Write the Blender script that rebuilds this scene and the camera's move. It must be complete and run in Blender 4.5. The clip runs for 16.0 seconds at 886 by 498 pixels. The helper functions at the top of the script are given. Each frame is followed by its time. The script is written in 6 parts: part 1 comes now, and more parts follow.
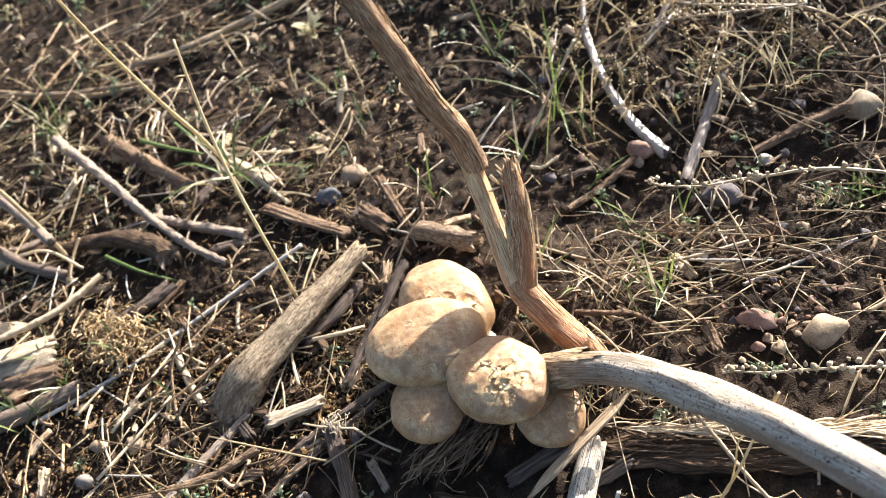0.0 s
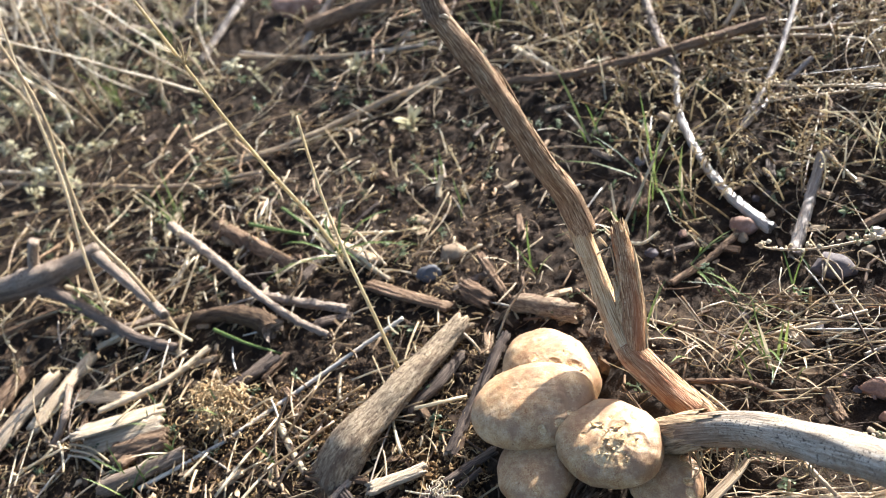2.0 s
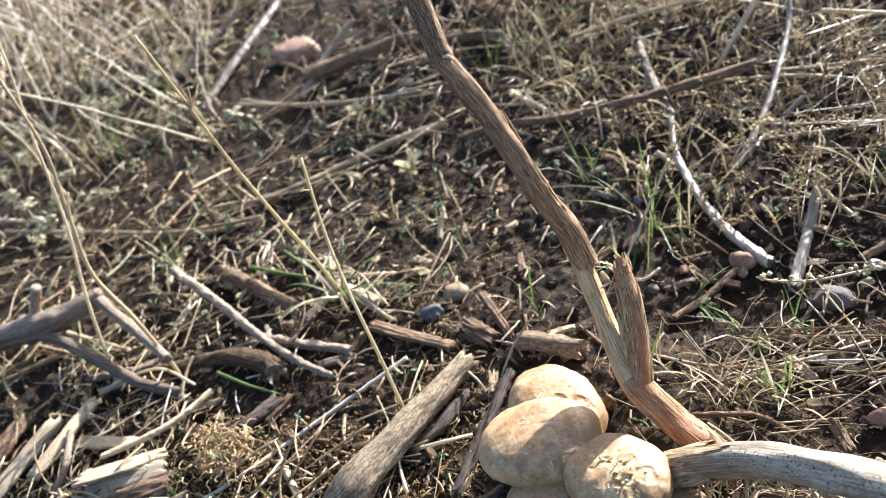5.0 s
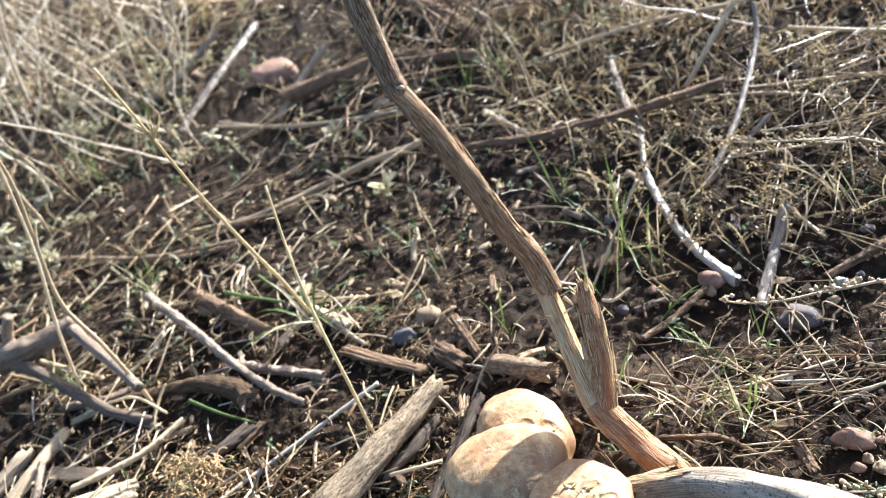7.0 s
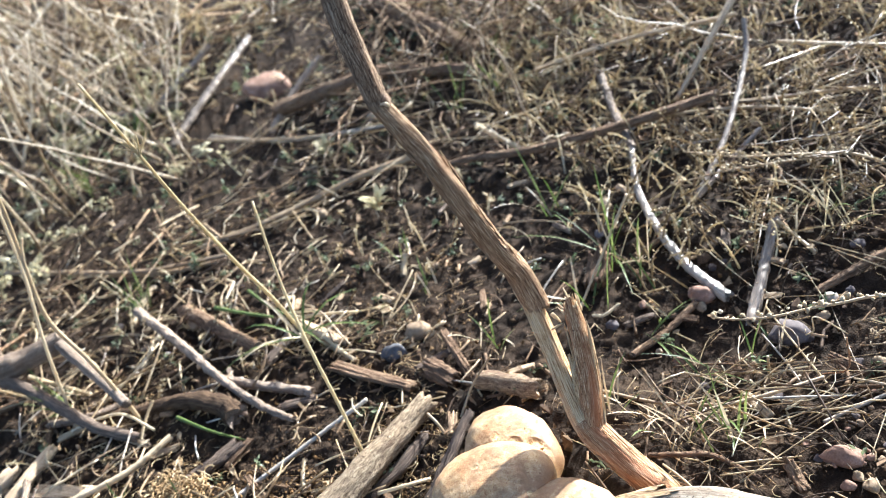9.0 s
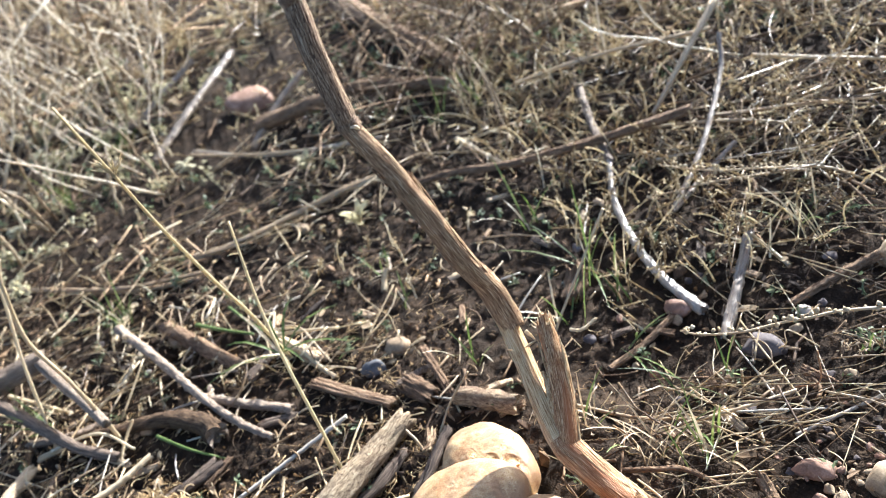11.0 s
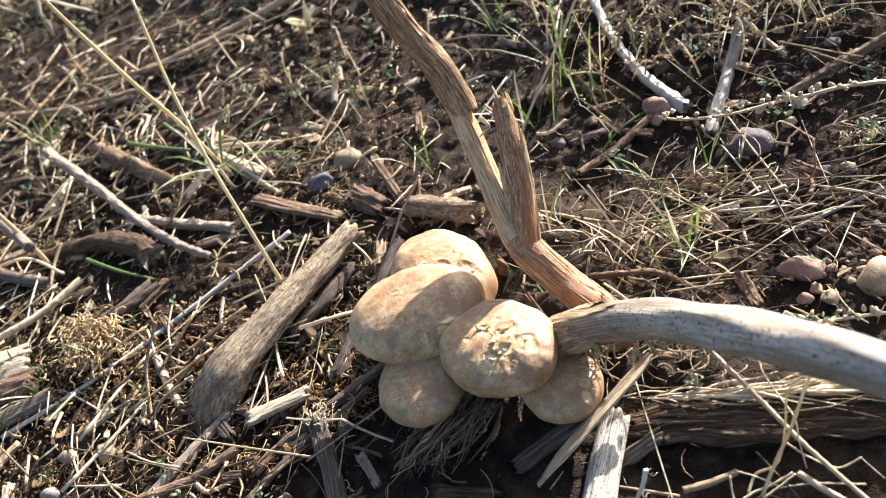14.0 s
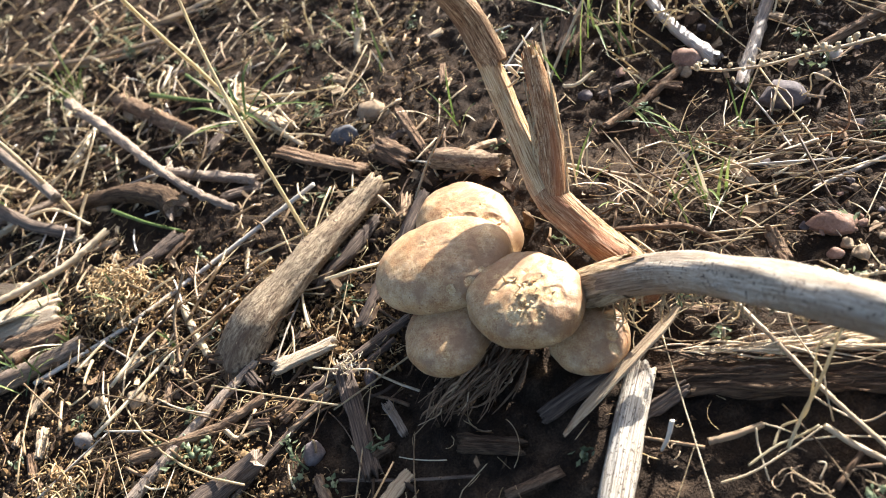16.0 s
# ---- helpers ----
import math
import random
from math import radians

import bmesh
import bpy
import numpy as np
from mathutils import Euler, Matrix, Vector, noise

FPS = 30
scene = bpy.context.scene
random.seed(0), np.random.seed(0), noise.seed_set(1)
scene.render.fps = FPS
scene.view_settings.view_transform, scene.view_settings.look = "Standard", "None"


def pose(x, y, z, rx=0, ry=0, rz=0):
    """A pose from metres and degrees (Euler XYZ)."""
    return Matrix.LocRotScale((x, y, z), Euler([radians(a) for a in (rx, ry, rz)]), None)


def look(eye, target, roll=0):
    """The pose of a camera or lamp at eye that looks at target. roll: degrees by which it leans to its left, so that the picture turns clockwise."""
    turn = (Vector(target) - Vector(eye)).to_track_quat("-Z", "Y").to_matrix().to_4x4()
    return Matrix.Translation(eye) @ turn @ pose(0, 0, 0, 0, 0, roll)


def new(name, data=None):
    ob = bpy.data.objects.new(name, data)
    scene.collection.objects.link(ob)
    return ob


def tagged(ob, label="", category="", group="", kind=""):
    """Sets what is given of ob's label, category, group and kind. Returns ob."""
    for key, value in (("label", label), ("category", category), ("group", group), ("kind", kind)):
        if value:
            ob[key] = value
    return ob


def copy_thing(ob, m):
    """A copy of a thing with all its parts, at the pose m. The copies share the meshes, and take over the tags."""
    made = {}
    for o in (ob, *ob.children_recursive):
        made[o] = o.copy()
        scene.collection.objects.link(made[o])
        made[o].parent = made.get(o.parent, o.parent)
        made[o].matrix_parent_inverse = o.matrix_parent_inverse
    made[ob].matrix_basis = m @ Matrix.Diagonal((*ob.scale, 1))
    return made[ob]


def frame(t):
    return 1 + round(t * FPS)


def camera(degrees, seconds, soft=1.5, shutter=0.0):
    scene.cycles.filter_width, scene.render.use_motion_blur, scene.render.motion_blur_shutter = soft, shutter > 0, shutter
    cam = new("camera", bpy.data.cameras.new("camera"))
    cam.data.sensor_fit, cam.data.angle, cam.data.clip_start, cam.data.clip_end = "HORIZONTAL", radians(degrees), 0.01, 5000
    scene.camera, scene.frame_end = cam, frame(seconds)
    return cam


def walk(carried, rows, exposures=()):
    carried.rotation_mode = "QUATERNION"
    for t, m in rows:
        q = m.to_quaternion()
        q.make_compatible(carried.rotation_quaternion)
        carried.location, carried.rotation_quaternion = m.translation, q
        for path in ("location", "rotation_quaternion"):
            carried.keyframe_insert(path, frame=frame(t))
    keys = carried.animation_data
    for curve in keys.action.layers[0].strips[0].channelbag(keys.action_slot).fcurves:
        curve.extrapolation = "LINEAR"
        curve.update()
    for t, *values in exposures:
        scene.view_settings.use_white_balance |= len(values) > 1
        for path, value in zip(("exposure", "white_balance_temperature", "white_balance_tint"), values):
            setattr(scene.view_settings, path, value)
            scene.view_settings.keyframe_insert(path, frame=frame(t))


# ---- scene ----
cam = camera(59.32, 16.0, soft=1.0)
cam.data.dof.use_dof = True
cam.data.dof.focus_distance = 0.435
cam.data.dof.aperture_fstop = 10.0
PATH = [
    (0, -0.03180, -0.27489, 0.43225, 39.209, 15.286, -17.907),
    (0.2, -0.04662, -0.27762, 0.39642, 40.661, 15.735, -16.646),
    (0.3, -0.05272, -0.28195, 0.39395, 41.418, 15.638, -16.450),
    (0.5, -0.05750, -0.28853, 0.39457, 42.892, 16.293, -15.769),
    (0.8, -0.06784, -0.30353, 0.41254, 44.884, 17.106, -15.214),
    (1, -0.08393, -0.31164, 0.40474, 45.614, 17.632, -14.801),
    (1.2, -0.08390, -0.31318, 0.41101, 46.330, 17.973, -14.583),
    (1.5, -0.06909, -0.30561, 0.41397, 47.529, 18.322, -14.052),
    (2, -0.06444, -0.29727, 0.42079, 49.235, 18.732, -13.463),
    (2.5, -0.08447, -0.31000, 0.40803, 49.945, 19.122, -13.520),
    (3, -0.07735, -0.30301, 0.40673, 50.925, 18.901, -13.315),
    (3.5, -0.07707, -0.30191, 0.40692, 51.755, 18.753, -13.266),
    (4, -0.08080, -0.30327, 0.41408, 52.104, 18.994, -13.391),
    (4.5, -0.07807, -0.30304, 0.41615, 52.346, 19.029, -13.670),
    (5, -0.07143, -0.30366, 0.42072, 52.466, 19.151, -14.189),
    (7.5, -0.05028, -0.30243, 0.42104, 53.147, 19.568, -15.407),
    (8, -0.05117, -0.30178, 0.41945, 53.240, 19.497, -15.485),
    (8.5, -0.04977, -0.30166, 0.41907, 53.462, 19.485, -15.523),
    (9, -0.04449, -0.30043, 0.41966, 53.772, 19.529, -15.580),
    (11.5, -0.03124, -0.30274, 0.42335, 54.002, 19.552, -16.824),
    (12, -0.02918, -0.29917, 0.41643, 53.639, 19.453, -17.051),
    (12.5, -0.02691, -0.30049, 0.41446, 52.041, 19.356, -17.310),
    (13, -0.02933, -0.29842, 0.40608, 49.168, 19.367, -17.691),
    (13.1, -0.03309, -0.29646, 0.39713, 48.455, 19.188, -17.809),
    (13.2, -0.03352, -0.29114, 0.37646, 47.796, 19.171, -17.881),
    (13.3, -0.03182, -0.28574, 0.36216, 47.108, 19.121, -18.052),
    (13.5, -0.02503, -0.28021, 0.35296, 45.997, 19.020, -18.182),
    (13.7, -0.02695, -0.27603, 0.34939, 44.846, 18.987, -18.240),
    (14, -0.02870, -0.27819, 0.34890, 43.046, 19.232, -17.953),
    (14.5, -0.03064, -0.27797, 0.35533, 41.247, 19.278, -17.746),
    (15, -0.03954, -0.27841, 0.34675, 40.809, 19.252, -17.237),
    (15.5, -0.03812, -0.27809, 0.34758, 40.439, 19.448, -16.908),
    (16, -0.03532, -0.27776, 0.34953, 40.195, 19.801, -16.846),
]
TONE = [(0, 1.93, 5960, 9.5), (0.5, 2.02, 5860, 9.5), (1, 2.00, 5800, 9), (3, 1.97, 5640, 8), (5, 1.99, 5550, 7), (8, 2.07, 5510, 6.5), (12, 2.08, 5510, 7),
        (13, 1.97, 5600, 8.5), (14, 1.92, 5800, 9.5), (14.7, 1.92, 5940, 9.5), (16, 1.94, 6000, 9.5)]
walk(cam, [(t, pose(*row)) for t, *row in PATH], TONE)

# ---------------------------------------------------------------- light
SUN_AZ, SUN_EL = 40.0, 20.5     # degrees from +x towards +y, and above the ground
to_sun = Vector((math.cos(radians(SUN_AZ)) * math.cos(radians(SUN_EL)),
                 math.sin(radians(SUN_AZ)) * math.cos(radians(SUN_EL)), math.sin(radians(SUN_EL))))
sun = new("sun", bpy.data.lights.new("sun", "SUN"))
sun.data.energy, sun.data.angle, sun.data.color = 5.0, radians(0.53), (1.0, 0.935, 0.85)
sun.matrix_world = look(to_sun * 20, (0, 0, 0))
world = bpy.data.worlds.new("sky")
scene.world = world
world.use_nodes = True
sky = world.node_tree.nodes.new("ShaderNodeTexSky")
sky.sky_type, sky.sun_disc = "NISHITA", False
sky.air_density, sky.dust_density, sky.ozone_density = 0.8, 3.0, 0.6
sky.sun_elevation, sky.sun_rotation = radians(SUN_EL), math.atan2(to_sun.x, to_sun.y)
back = world.node_tree.nodes["Background"]
back.inputs["Strength"].default_value = 0.088
world.node_tree.links.new(sky.outputs["Color"], back.inputs["Color"])


# ---------------------------------------------------------------- materials
def ramp(nodes, stops):
    node = nodes.new("ShaderNodeValToRGB")
    cr = node.color_ramp
    for n, (at, c) in enumerate(stops):
        e = cr.elements[n] if n < 2 else cr.elements.new(at)
        e.position, e.color = at, (*c, 1)
    return node


def surface(name, stops, scale=60.0, stretch=(1, 1, 1), coords="Object", rough=0.8, bump=0.4, depth=0.001,
            fine=350.0, vary=None, spread=0.5, thin=0.0, specks=None, blotch=None, spec=0.3, under=None, deep=0.0):
    """A weathered surface: a broad stain, fine grain and relief. vary: 'object' or 'island' shifts the tone piece by piece."""
    mat = bpy.data.materials.new(name)
    mat.use_nodes = True
    nt = mat.node_tree
    N, L = nt.nodes, nt.links
    bsdf = N["Principled BSDF"]
    if coords == "grain":
        src = N.new("ShaderNodeAttribute")
        src.attribute_name = "grain"
        vec = src.outputs["Vector"]
    else:
        vec = N.new("ShaderNodeTexCoord").outputs[coords]
    mp = N.new("ShaderNodeMapping")
    mp.inputs["Scale"].default_value = stretch
    L.new(vec, mp.inputs["Vector"])
    broad = N.new("ShaderNodeTexNoise")
    broad.inputs["Scale"].default_value, broad.inputs["Detail"].default_value, broad.inputs["Roughness"].default_value = scale, 6, 0.62
    grain = N.new("ShaderNodeTexNoise")
    grain.inputs["Scale"].default_value, grain.inputs["Detail"].default_value = fine, 4
    for n in (broad, grain):
        L.new(mp.outputs["Vector"], n.inputs["Vector"])
    mixv = N.new("ShaderNodeMath")
    mixv.operation = "MULTIPLY_ADD"
    mixv.inputs[1].default_value, mixv.inputs[2].default_value = 0.45, -0.22
    L.new(grain.outputs["Fac"], mixv.inputs[0])
    add = N.new("ShaderNodeMath")
    add.operation = "ADD"
    L.new(broad.outputs["Fac"], add.inputs[0])
    L.new(mixv.outputs[0], add.inputs[1])
    fac = add.outputs[0]
    if vary:
        if vary == "island":
            rnd = N.new("ShaderNodeNewGeometry").outputs["Random Per Island"]
        else:
            rnd = N.new("ShaderNodeObjectInfo").outputs["Random"]
        shift = N.new("ShaderNodeMath")
        shift.operation = "MULTIPLY_ADD"
        shift.inputs[1].default_value, shift.inputs[2].default_value = spread, -spread / 2
        L.new(rnd, shift.inputs[0])
        both = N.new("ShaderNodeMath")
        both.operation, both.use_clamp = "ADD", True
        L.new(fac, both.inputs[0])
        L.new(shift.outputs[0], both.inputs[1])
        fac = both.outputs[0]
    cr = ramp(N, stops)
    L.new(fac, cr.inputs["Fac"])
    colour = cr.outputs["Color"]
    if specks:
        size, amount, tint = specks
        vor = N.new("ShaderNodeTexNoise")
        vor.inputs["Scale"].default_value, vor.inputs["Detail"].default_value = size, 2
        L.new(vec, vor.inputs["Vector"])
        cut = ramp(N, [(1 - amount - 0.03, (0, 0, 0)), (1 - amount + 0.05, (1, 1, 1))])
        L.new(vor.outputs["Fac"], cut.inputs["Fac"])
        mx = N.new("ShaderNodeMix")
        mx.data_type = "RGBA"
        L.new(cut.outputs["Color"], mx.inputs["Factor"])
        L.new(colour, mx.inputs["A"])
        mx.inputs["B"].default_value = (*tint, 1)
        colour = mx.outputs["Result"]
    if blotch:
        size, amount, tint = blotch
        spot = N.new("ShaderNodeTexNoise")
        spot.inputs["Scale"].default_value, spot.inputs["Detail"].default_value, spot.inputs["Roughness"].default_value = size, 7, 0.7
        L.new(mp.outputs["Vector"], spot.inputs["Vector"])
        cut = ramp(N, [(1 - amount - 0.06, (0, 0, 0)), (1 - amount + 0.10, (0.85, 0.85, 0.85))])
        L.new(spot.outputs["Fac"], cut.inputs["Fac"])
        mx = N.new("ShaderNodeMix")
        mx.data_type = "RGBA"
        L.new(cut.outputs["Color"], mx.inputs["Factor"])
        L.new(colour, mx.inputs["A"])
        mx.inputs["B"].default_value = (*tint, 1)
        colour = mx.outputs["Result"]
    if under:                    # brown skin, with underside shade painted in, low on a lying stalk
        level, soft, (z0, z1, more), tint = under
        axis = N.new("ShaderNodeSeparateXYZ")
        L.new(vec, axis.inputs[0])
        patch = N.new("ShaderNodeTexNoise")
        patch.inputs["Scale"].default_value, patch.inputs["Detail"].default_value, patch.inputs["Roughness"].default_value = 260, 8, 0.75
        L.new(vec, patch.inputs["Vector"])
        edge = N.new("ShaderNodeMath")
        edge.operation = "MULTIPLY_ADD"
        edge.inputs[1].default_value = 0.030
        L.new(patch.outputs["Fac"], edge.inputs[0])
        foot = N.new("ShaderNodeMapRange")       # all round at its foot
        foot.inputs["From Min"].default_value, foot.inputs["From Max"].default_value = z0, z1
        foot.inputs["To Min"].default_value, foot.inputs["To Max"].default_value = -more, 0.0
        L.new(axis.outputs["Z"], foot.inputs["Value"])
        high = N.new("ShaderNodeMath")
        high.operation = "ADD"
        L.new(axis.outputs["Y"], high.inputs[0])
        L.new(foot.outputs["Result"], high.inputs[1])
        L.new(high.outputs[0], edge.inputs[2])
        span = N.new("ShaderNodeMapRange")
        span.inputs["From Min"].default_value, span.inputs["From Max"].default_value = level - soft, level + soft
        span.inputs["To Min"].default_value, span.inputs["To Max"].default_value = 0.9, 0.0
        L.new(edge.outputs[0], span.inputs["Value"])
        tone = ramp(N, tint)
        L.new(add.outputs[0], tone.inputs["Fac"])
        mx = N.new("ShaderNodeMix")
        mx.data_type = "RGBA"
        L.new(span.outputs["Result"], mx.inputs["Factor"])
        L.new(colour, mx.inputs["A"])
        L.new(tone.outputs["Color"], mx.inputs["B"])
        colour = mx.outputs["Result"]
    L.new(colour, bsdf.inputs["Base Color"])
    bsdf.inputs["Roughness"].default_value = rough
    bsdf.inputs["Specular IOR Level"].default_value = spec
    if deep:                     # light that sinks a millimetre into pale flesh
        bsdf.inputs["Subsurface Weight"].default_value = deep
        bsdf.inputs["Subsurface Radius"].default_value = (1.0, 0.6, 0.3)
        bsdf.inputs["Subsurface Scale"].default_value = 0.0015
    if bump:
        bp = N.new("ShaderNodeBump")
        bp.inputs["Strength"].default_value, bp.inputs["Distance"].default_value = bump, depth
        L.new(add.outputs[0], bp.inputs["Height"])
        L.new(bp.outputs["Normal"], bsdf.inputs["Normal"])
    if thin:
        tr = N.new("ShaderNodeBsdfTranslucent")
        L.new(colour, tr.inputs["Color"])
        ms = N.new("ShaderNodeMixShader")
        ms.inputs[0].default_value = thin
        L.new(bsdf.outputs[0], ms.inputs[1])
        L.new(tr.outputs[0], ms.inputs[2])
        L.new(ms.outputs[0], N["Material Output"].inputs["Surface"])
    return mat


ALONG = (1, 1, 0.04)        # grain runs along a stem
SOIL = surface("soil", [(0.28, (0.013, 0.009, 0.006)), (0.50, (0.030, 0.020, 0.013)), (0.74, (0.088, 0.058, 0.035))],
               scale=60, fine=900, rough=0.95, bump=1.0, depth=0.004, spec=0.1)
CRUMB = surface("soil_crumb", [(0.2, (0.026, 0.016, 0.009)), (0.6, (0.072, 0.046, 0.026)), (0.95, (0.20, 0.132, 0.072))],
                scale=120, fine=900, rough=0.95, bump=0.8, depth=0.0008, vary="island", spread=0.7, spec=0.1)
GOLDCRUMB = surface("golden_soil_crumb", [(0.2, (0.062, 0.035, 0.014)), (0.6, (0.175, 0.105, 0.046)), (0.95, (0.39, 0.262, 0.132))],
                    scale=120, fine=900, rough=0.95, bump=0.8, depth=0.0008, vary="island", spread=0.7, spec=0.1)
ROTTEN = surface("rotten_wood", [(0.32, (0.022, 0.013, 0.008)), (0.48, (0.066, 0.041, 0.024)), (0.72, (0.155, 0.100, 0.058))], coords="grain",
                 scale=900, stretch=(1, 1, 0.08), fine=3400, rough=0.9, bump=1.0, depth=0.0016, spec=0.15)
CAP = surface("mushroom_skin", [(0.30, (0.26, 0.125, 0.050)), (0.44, (0.41, 0.250, 0.116)), (0.57, (0.51, 0.352, 0.187)), (0.74, (0.61, 0.480, 0.308))],
              scale=62, fine=1100, rough=0.52, bump=0.6, depth=0.0008, specks=(620, 0.335, (0.24, 0.125, 0.055)), blotch=(46, 0.52, (0.24, 0.128, 0.062)), spec=0.35,
              deep=0.12)
GILL = surface("mushroom_gill", [(0.3, (0.55, 0.45, 0.32)), (0.7, (0.70, 0.60, 0.45))], scale=60, rough=0.7, bump=0.3)
FLESH = surface("torn_mushroom_flesh", [(0.30, (0.22, 0.115, 0.046)), (0.42, (0.38, 0.238, 0.110)), (0.54, (0.50, 0.350, 0.180)), (0.70, (0.62, 0.49, 0.30))],
                scale=230, fine=1400, rough=0.8, bump=0.8, depth=0.0007, spec=0.25, deep=0.12)
STALK = surface("dry_stalk_brown", [(0.35, (0.080, 0.040, 0.020)), (0.46, (0.205, 0.116, 0.060)), (0.56, (0.38, 0.246, 0.138)), (0.70, (0.70, 0.53, 0.34))],
                coords="grain", scale=2100, stretch=(1, 1, 0.05), fine=6400, rough=0.75, bump=0.8, depth=0.0010,
                specks=(900, 0.38, (0.08, 0.042, 0.024)), blotch=(110, 0.45, (0.15, 0.080, 0.044)), spec=0.18)
STALKTOP = surface("dry_stalk_dark", [(0.35, (0.060, 0.034, 0.020)), (0.46, (0.145, 0.086, 0.049)), (0.56, (0.27, 0.178, 0.108)), (0.70, (0.52, 0.39, 0.26))],
                   coords="grain", scale=2100, stretch=(1, 1, 0.06), fine=6400, rough=0.75, bump=0.8, depth=0.0010,
                   specks=(900, 0.38, (0.06, 0.034, 0.022)), blotch=(120, 0.46, (0.11, 0.064, 0.040)), spec=0.18)
STALKRED = surface("dry_stalk_red", [(0.35, (0.120, 0.052, 0.022)), (0.45, (0.26, 0.132, 0.060)), (0.55, (0.44, 0.265, 0.134)), (0.69, (0.74, 0.56, 0.35))],
                   coords="grain", scale=2100, stretch=(1, 1, 0.045), fine=6400, rough=0.6, bump=0.8, depth=0.0010,
                   specks=(800, 0.36, (0.11, 0.050, 0.026)), blotch=(70, 0.48, (0.30, 0.110, 0.045)), spec=0.15)
STRIP = surface("split_stem_wood", [(0.35, (0.24, 0.108, 0.044)), (0.44, (0.50, 0.295, 0.136)), (0.54, (0.71, 0.50, 0.27)), (0.68, (0.85, 0.69, 0.45))],
                coords="grain", scale=1700, stretch=(1, 1, 0.035), fine=5200, rough=0.7, bump=1.0, depth=0.0014,
                blotch=(95, 0.43, (0.30, 0.145, 0.07)), spec=0.2)
# Silver top and brown lower side also paint in sky glare and shade.
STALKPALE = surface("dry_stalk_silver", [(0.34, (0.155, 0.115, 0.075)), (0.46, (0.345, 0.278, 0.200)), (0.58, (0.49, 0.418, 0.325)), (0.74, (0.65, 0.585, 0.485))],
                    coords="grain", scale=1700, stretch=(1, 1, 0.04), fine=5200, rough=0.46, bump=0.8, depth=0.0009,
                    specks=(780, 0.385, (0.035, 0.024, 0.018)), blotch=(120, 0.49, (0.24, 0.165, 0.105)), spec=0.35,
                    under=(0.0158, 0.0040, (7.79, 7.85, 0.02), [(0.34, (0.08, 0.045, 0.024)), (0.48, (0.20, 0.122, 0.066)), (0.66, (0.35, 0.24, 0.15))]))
ROOT = surface("rough_root_skin", [(0.32, (0.110, 0.064, 0.030)), (0.46, (0.29, 0.188, 0.095)), (0.60, (0.48, 0.345, 0.195)), (0.8, (0.66, 0.52, 0.33))],
               coords="grain", scale=800, stretch=(1, 1, 0.12), fine=3000, rough=0.75, bump=1.0, depth=0.0018, spec=0.3)
TORN = surface("torn_fibre", [(0.3, (0.50, 0.34, 0.18)), (0.5, (0.74, 0.58, 0.37)), (0.75, (0.86, 0.75, 0.55))],
               coords="grain", scale=1500, stretch=ALONG, fine=3400, rough=0.75, bump=1.0, depth=0.001, thin=0.3)
PALECHIP = surface("pale_broken_wood", [(0.34, (0.24, 0.165, 0.098)), (0.48, (0.42, 0.318, 0.205)), (0.68, (0.60, 0.49, 0.345))], coords="grain",
                   scale=1500, stretch=ALONG, fine=3600, rough=0.75, bump=1.0, depth=0.0012, blotch=(60, 0.42, (0.28, 0.19, 0.115)))
GREYWOOD = surface("grey_wood", [(0.32, (0.11, 0.074, 0.050)), (0.48, (0.255, 0.187, 0.132)), (0.72, (0.42, 0.33, 0.245))], coords="grain",
                   scale=1400, stretch=ALONG, fine=3400, rough=0.75, bump=1.0, depth=0.0012, vary="object", spread=0.2,
                   blotch=(70, 0.47, (0.085, 0.055, 0.036)), specks=(500, 0.36, (0.07, 0.048, 0.034)))
DARKWOOD = surface("dark_wood", [(0.3, (0.028, 0.018, 0.013)), (0.5, (0.078, 0.053, 0.037)), (0.75, (0.21, 0.153, 0.110))], coords="grain",
                   scale=1400, stretch=ALONG, fine=3400, rough=0.8, bump=0.9, depth=0.001, vary="object", spread=0.2)
PALEWOOD = surface("bleached_wood", [(0.32, (0.105, 0.076, 0.053)), (0.48, (0.255, 0.198, 0.145)), (0.72, (0.47, 0.40, 0.32))], coords="grain",
                   scale=1400, stretch=ALONG, fine=3400, rough=0.36, bump=0.6, depth=0.0008, vary="object", spread=0.2, spec=0.65, blotch=(75, 0.47, (0.15, 0.10, 0.068)))
PALESHELL = surface("pale_ribbed_shell", [(0.37, (0.10, 0.070, 0.046)), (0.45, (0.40, 0.33, 0.240)), (0.60, (0.70, 0.62, 0.50))], coords="grain",
                    scale=1500, stretch=(1, 1, 0.025), fine=3400, rough=0.5, bump=0.9, depth=0.001, specks=(700, 0.38, (0.12, 0.085, 0.055)), blotch=(60, 0.45, (0.20, 0.145, 0.095)), spec=0.4)
BARK = surface("brown_bark", [(0.28, (0.055, 0.033, 0.02)), (0.5, (0.16, 0.10, 0.06)), (0.78, (0.33, 0.225, 0.14))], coords="grain",
               scale=520, stretch=(1, 1, 0.18), fine=2600, rough=0.9, bump=1.0, depth=0.0022, vary="object", spread=0.2, spec=0.15)
DRYWOOD = surface("weathered_wood", [(0.3, (0.18, 0.105, 0.055)), (0.48, (0.42, 0.29, 0.17)), (0.72, (0.63, 0.49, 0.32))], coords="grain",
                  scale=1400, stretch=ALONG, fine=3400, rough=0.8, bump=1.0, depth=0.0014, vary="object", spread=0.25)
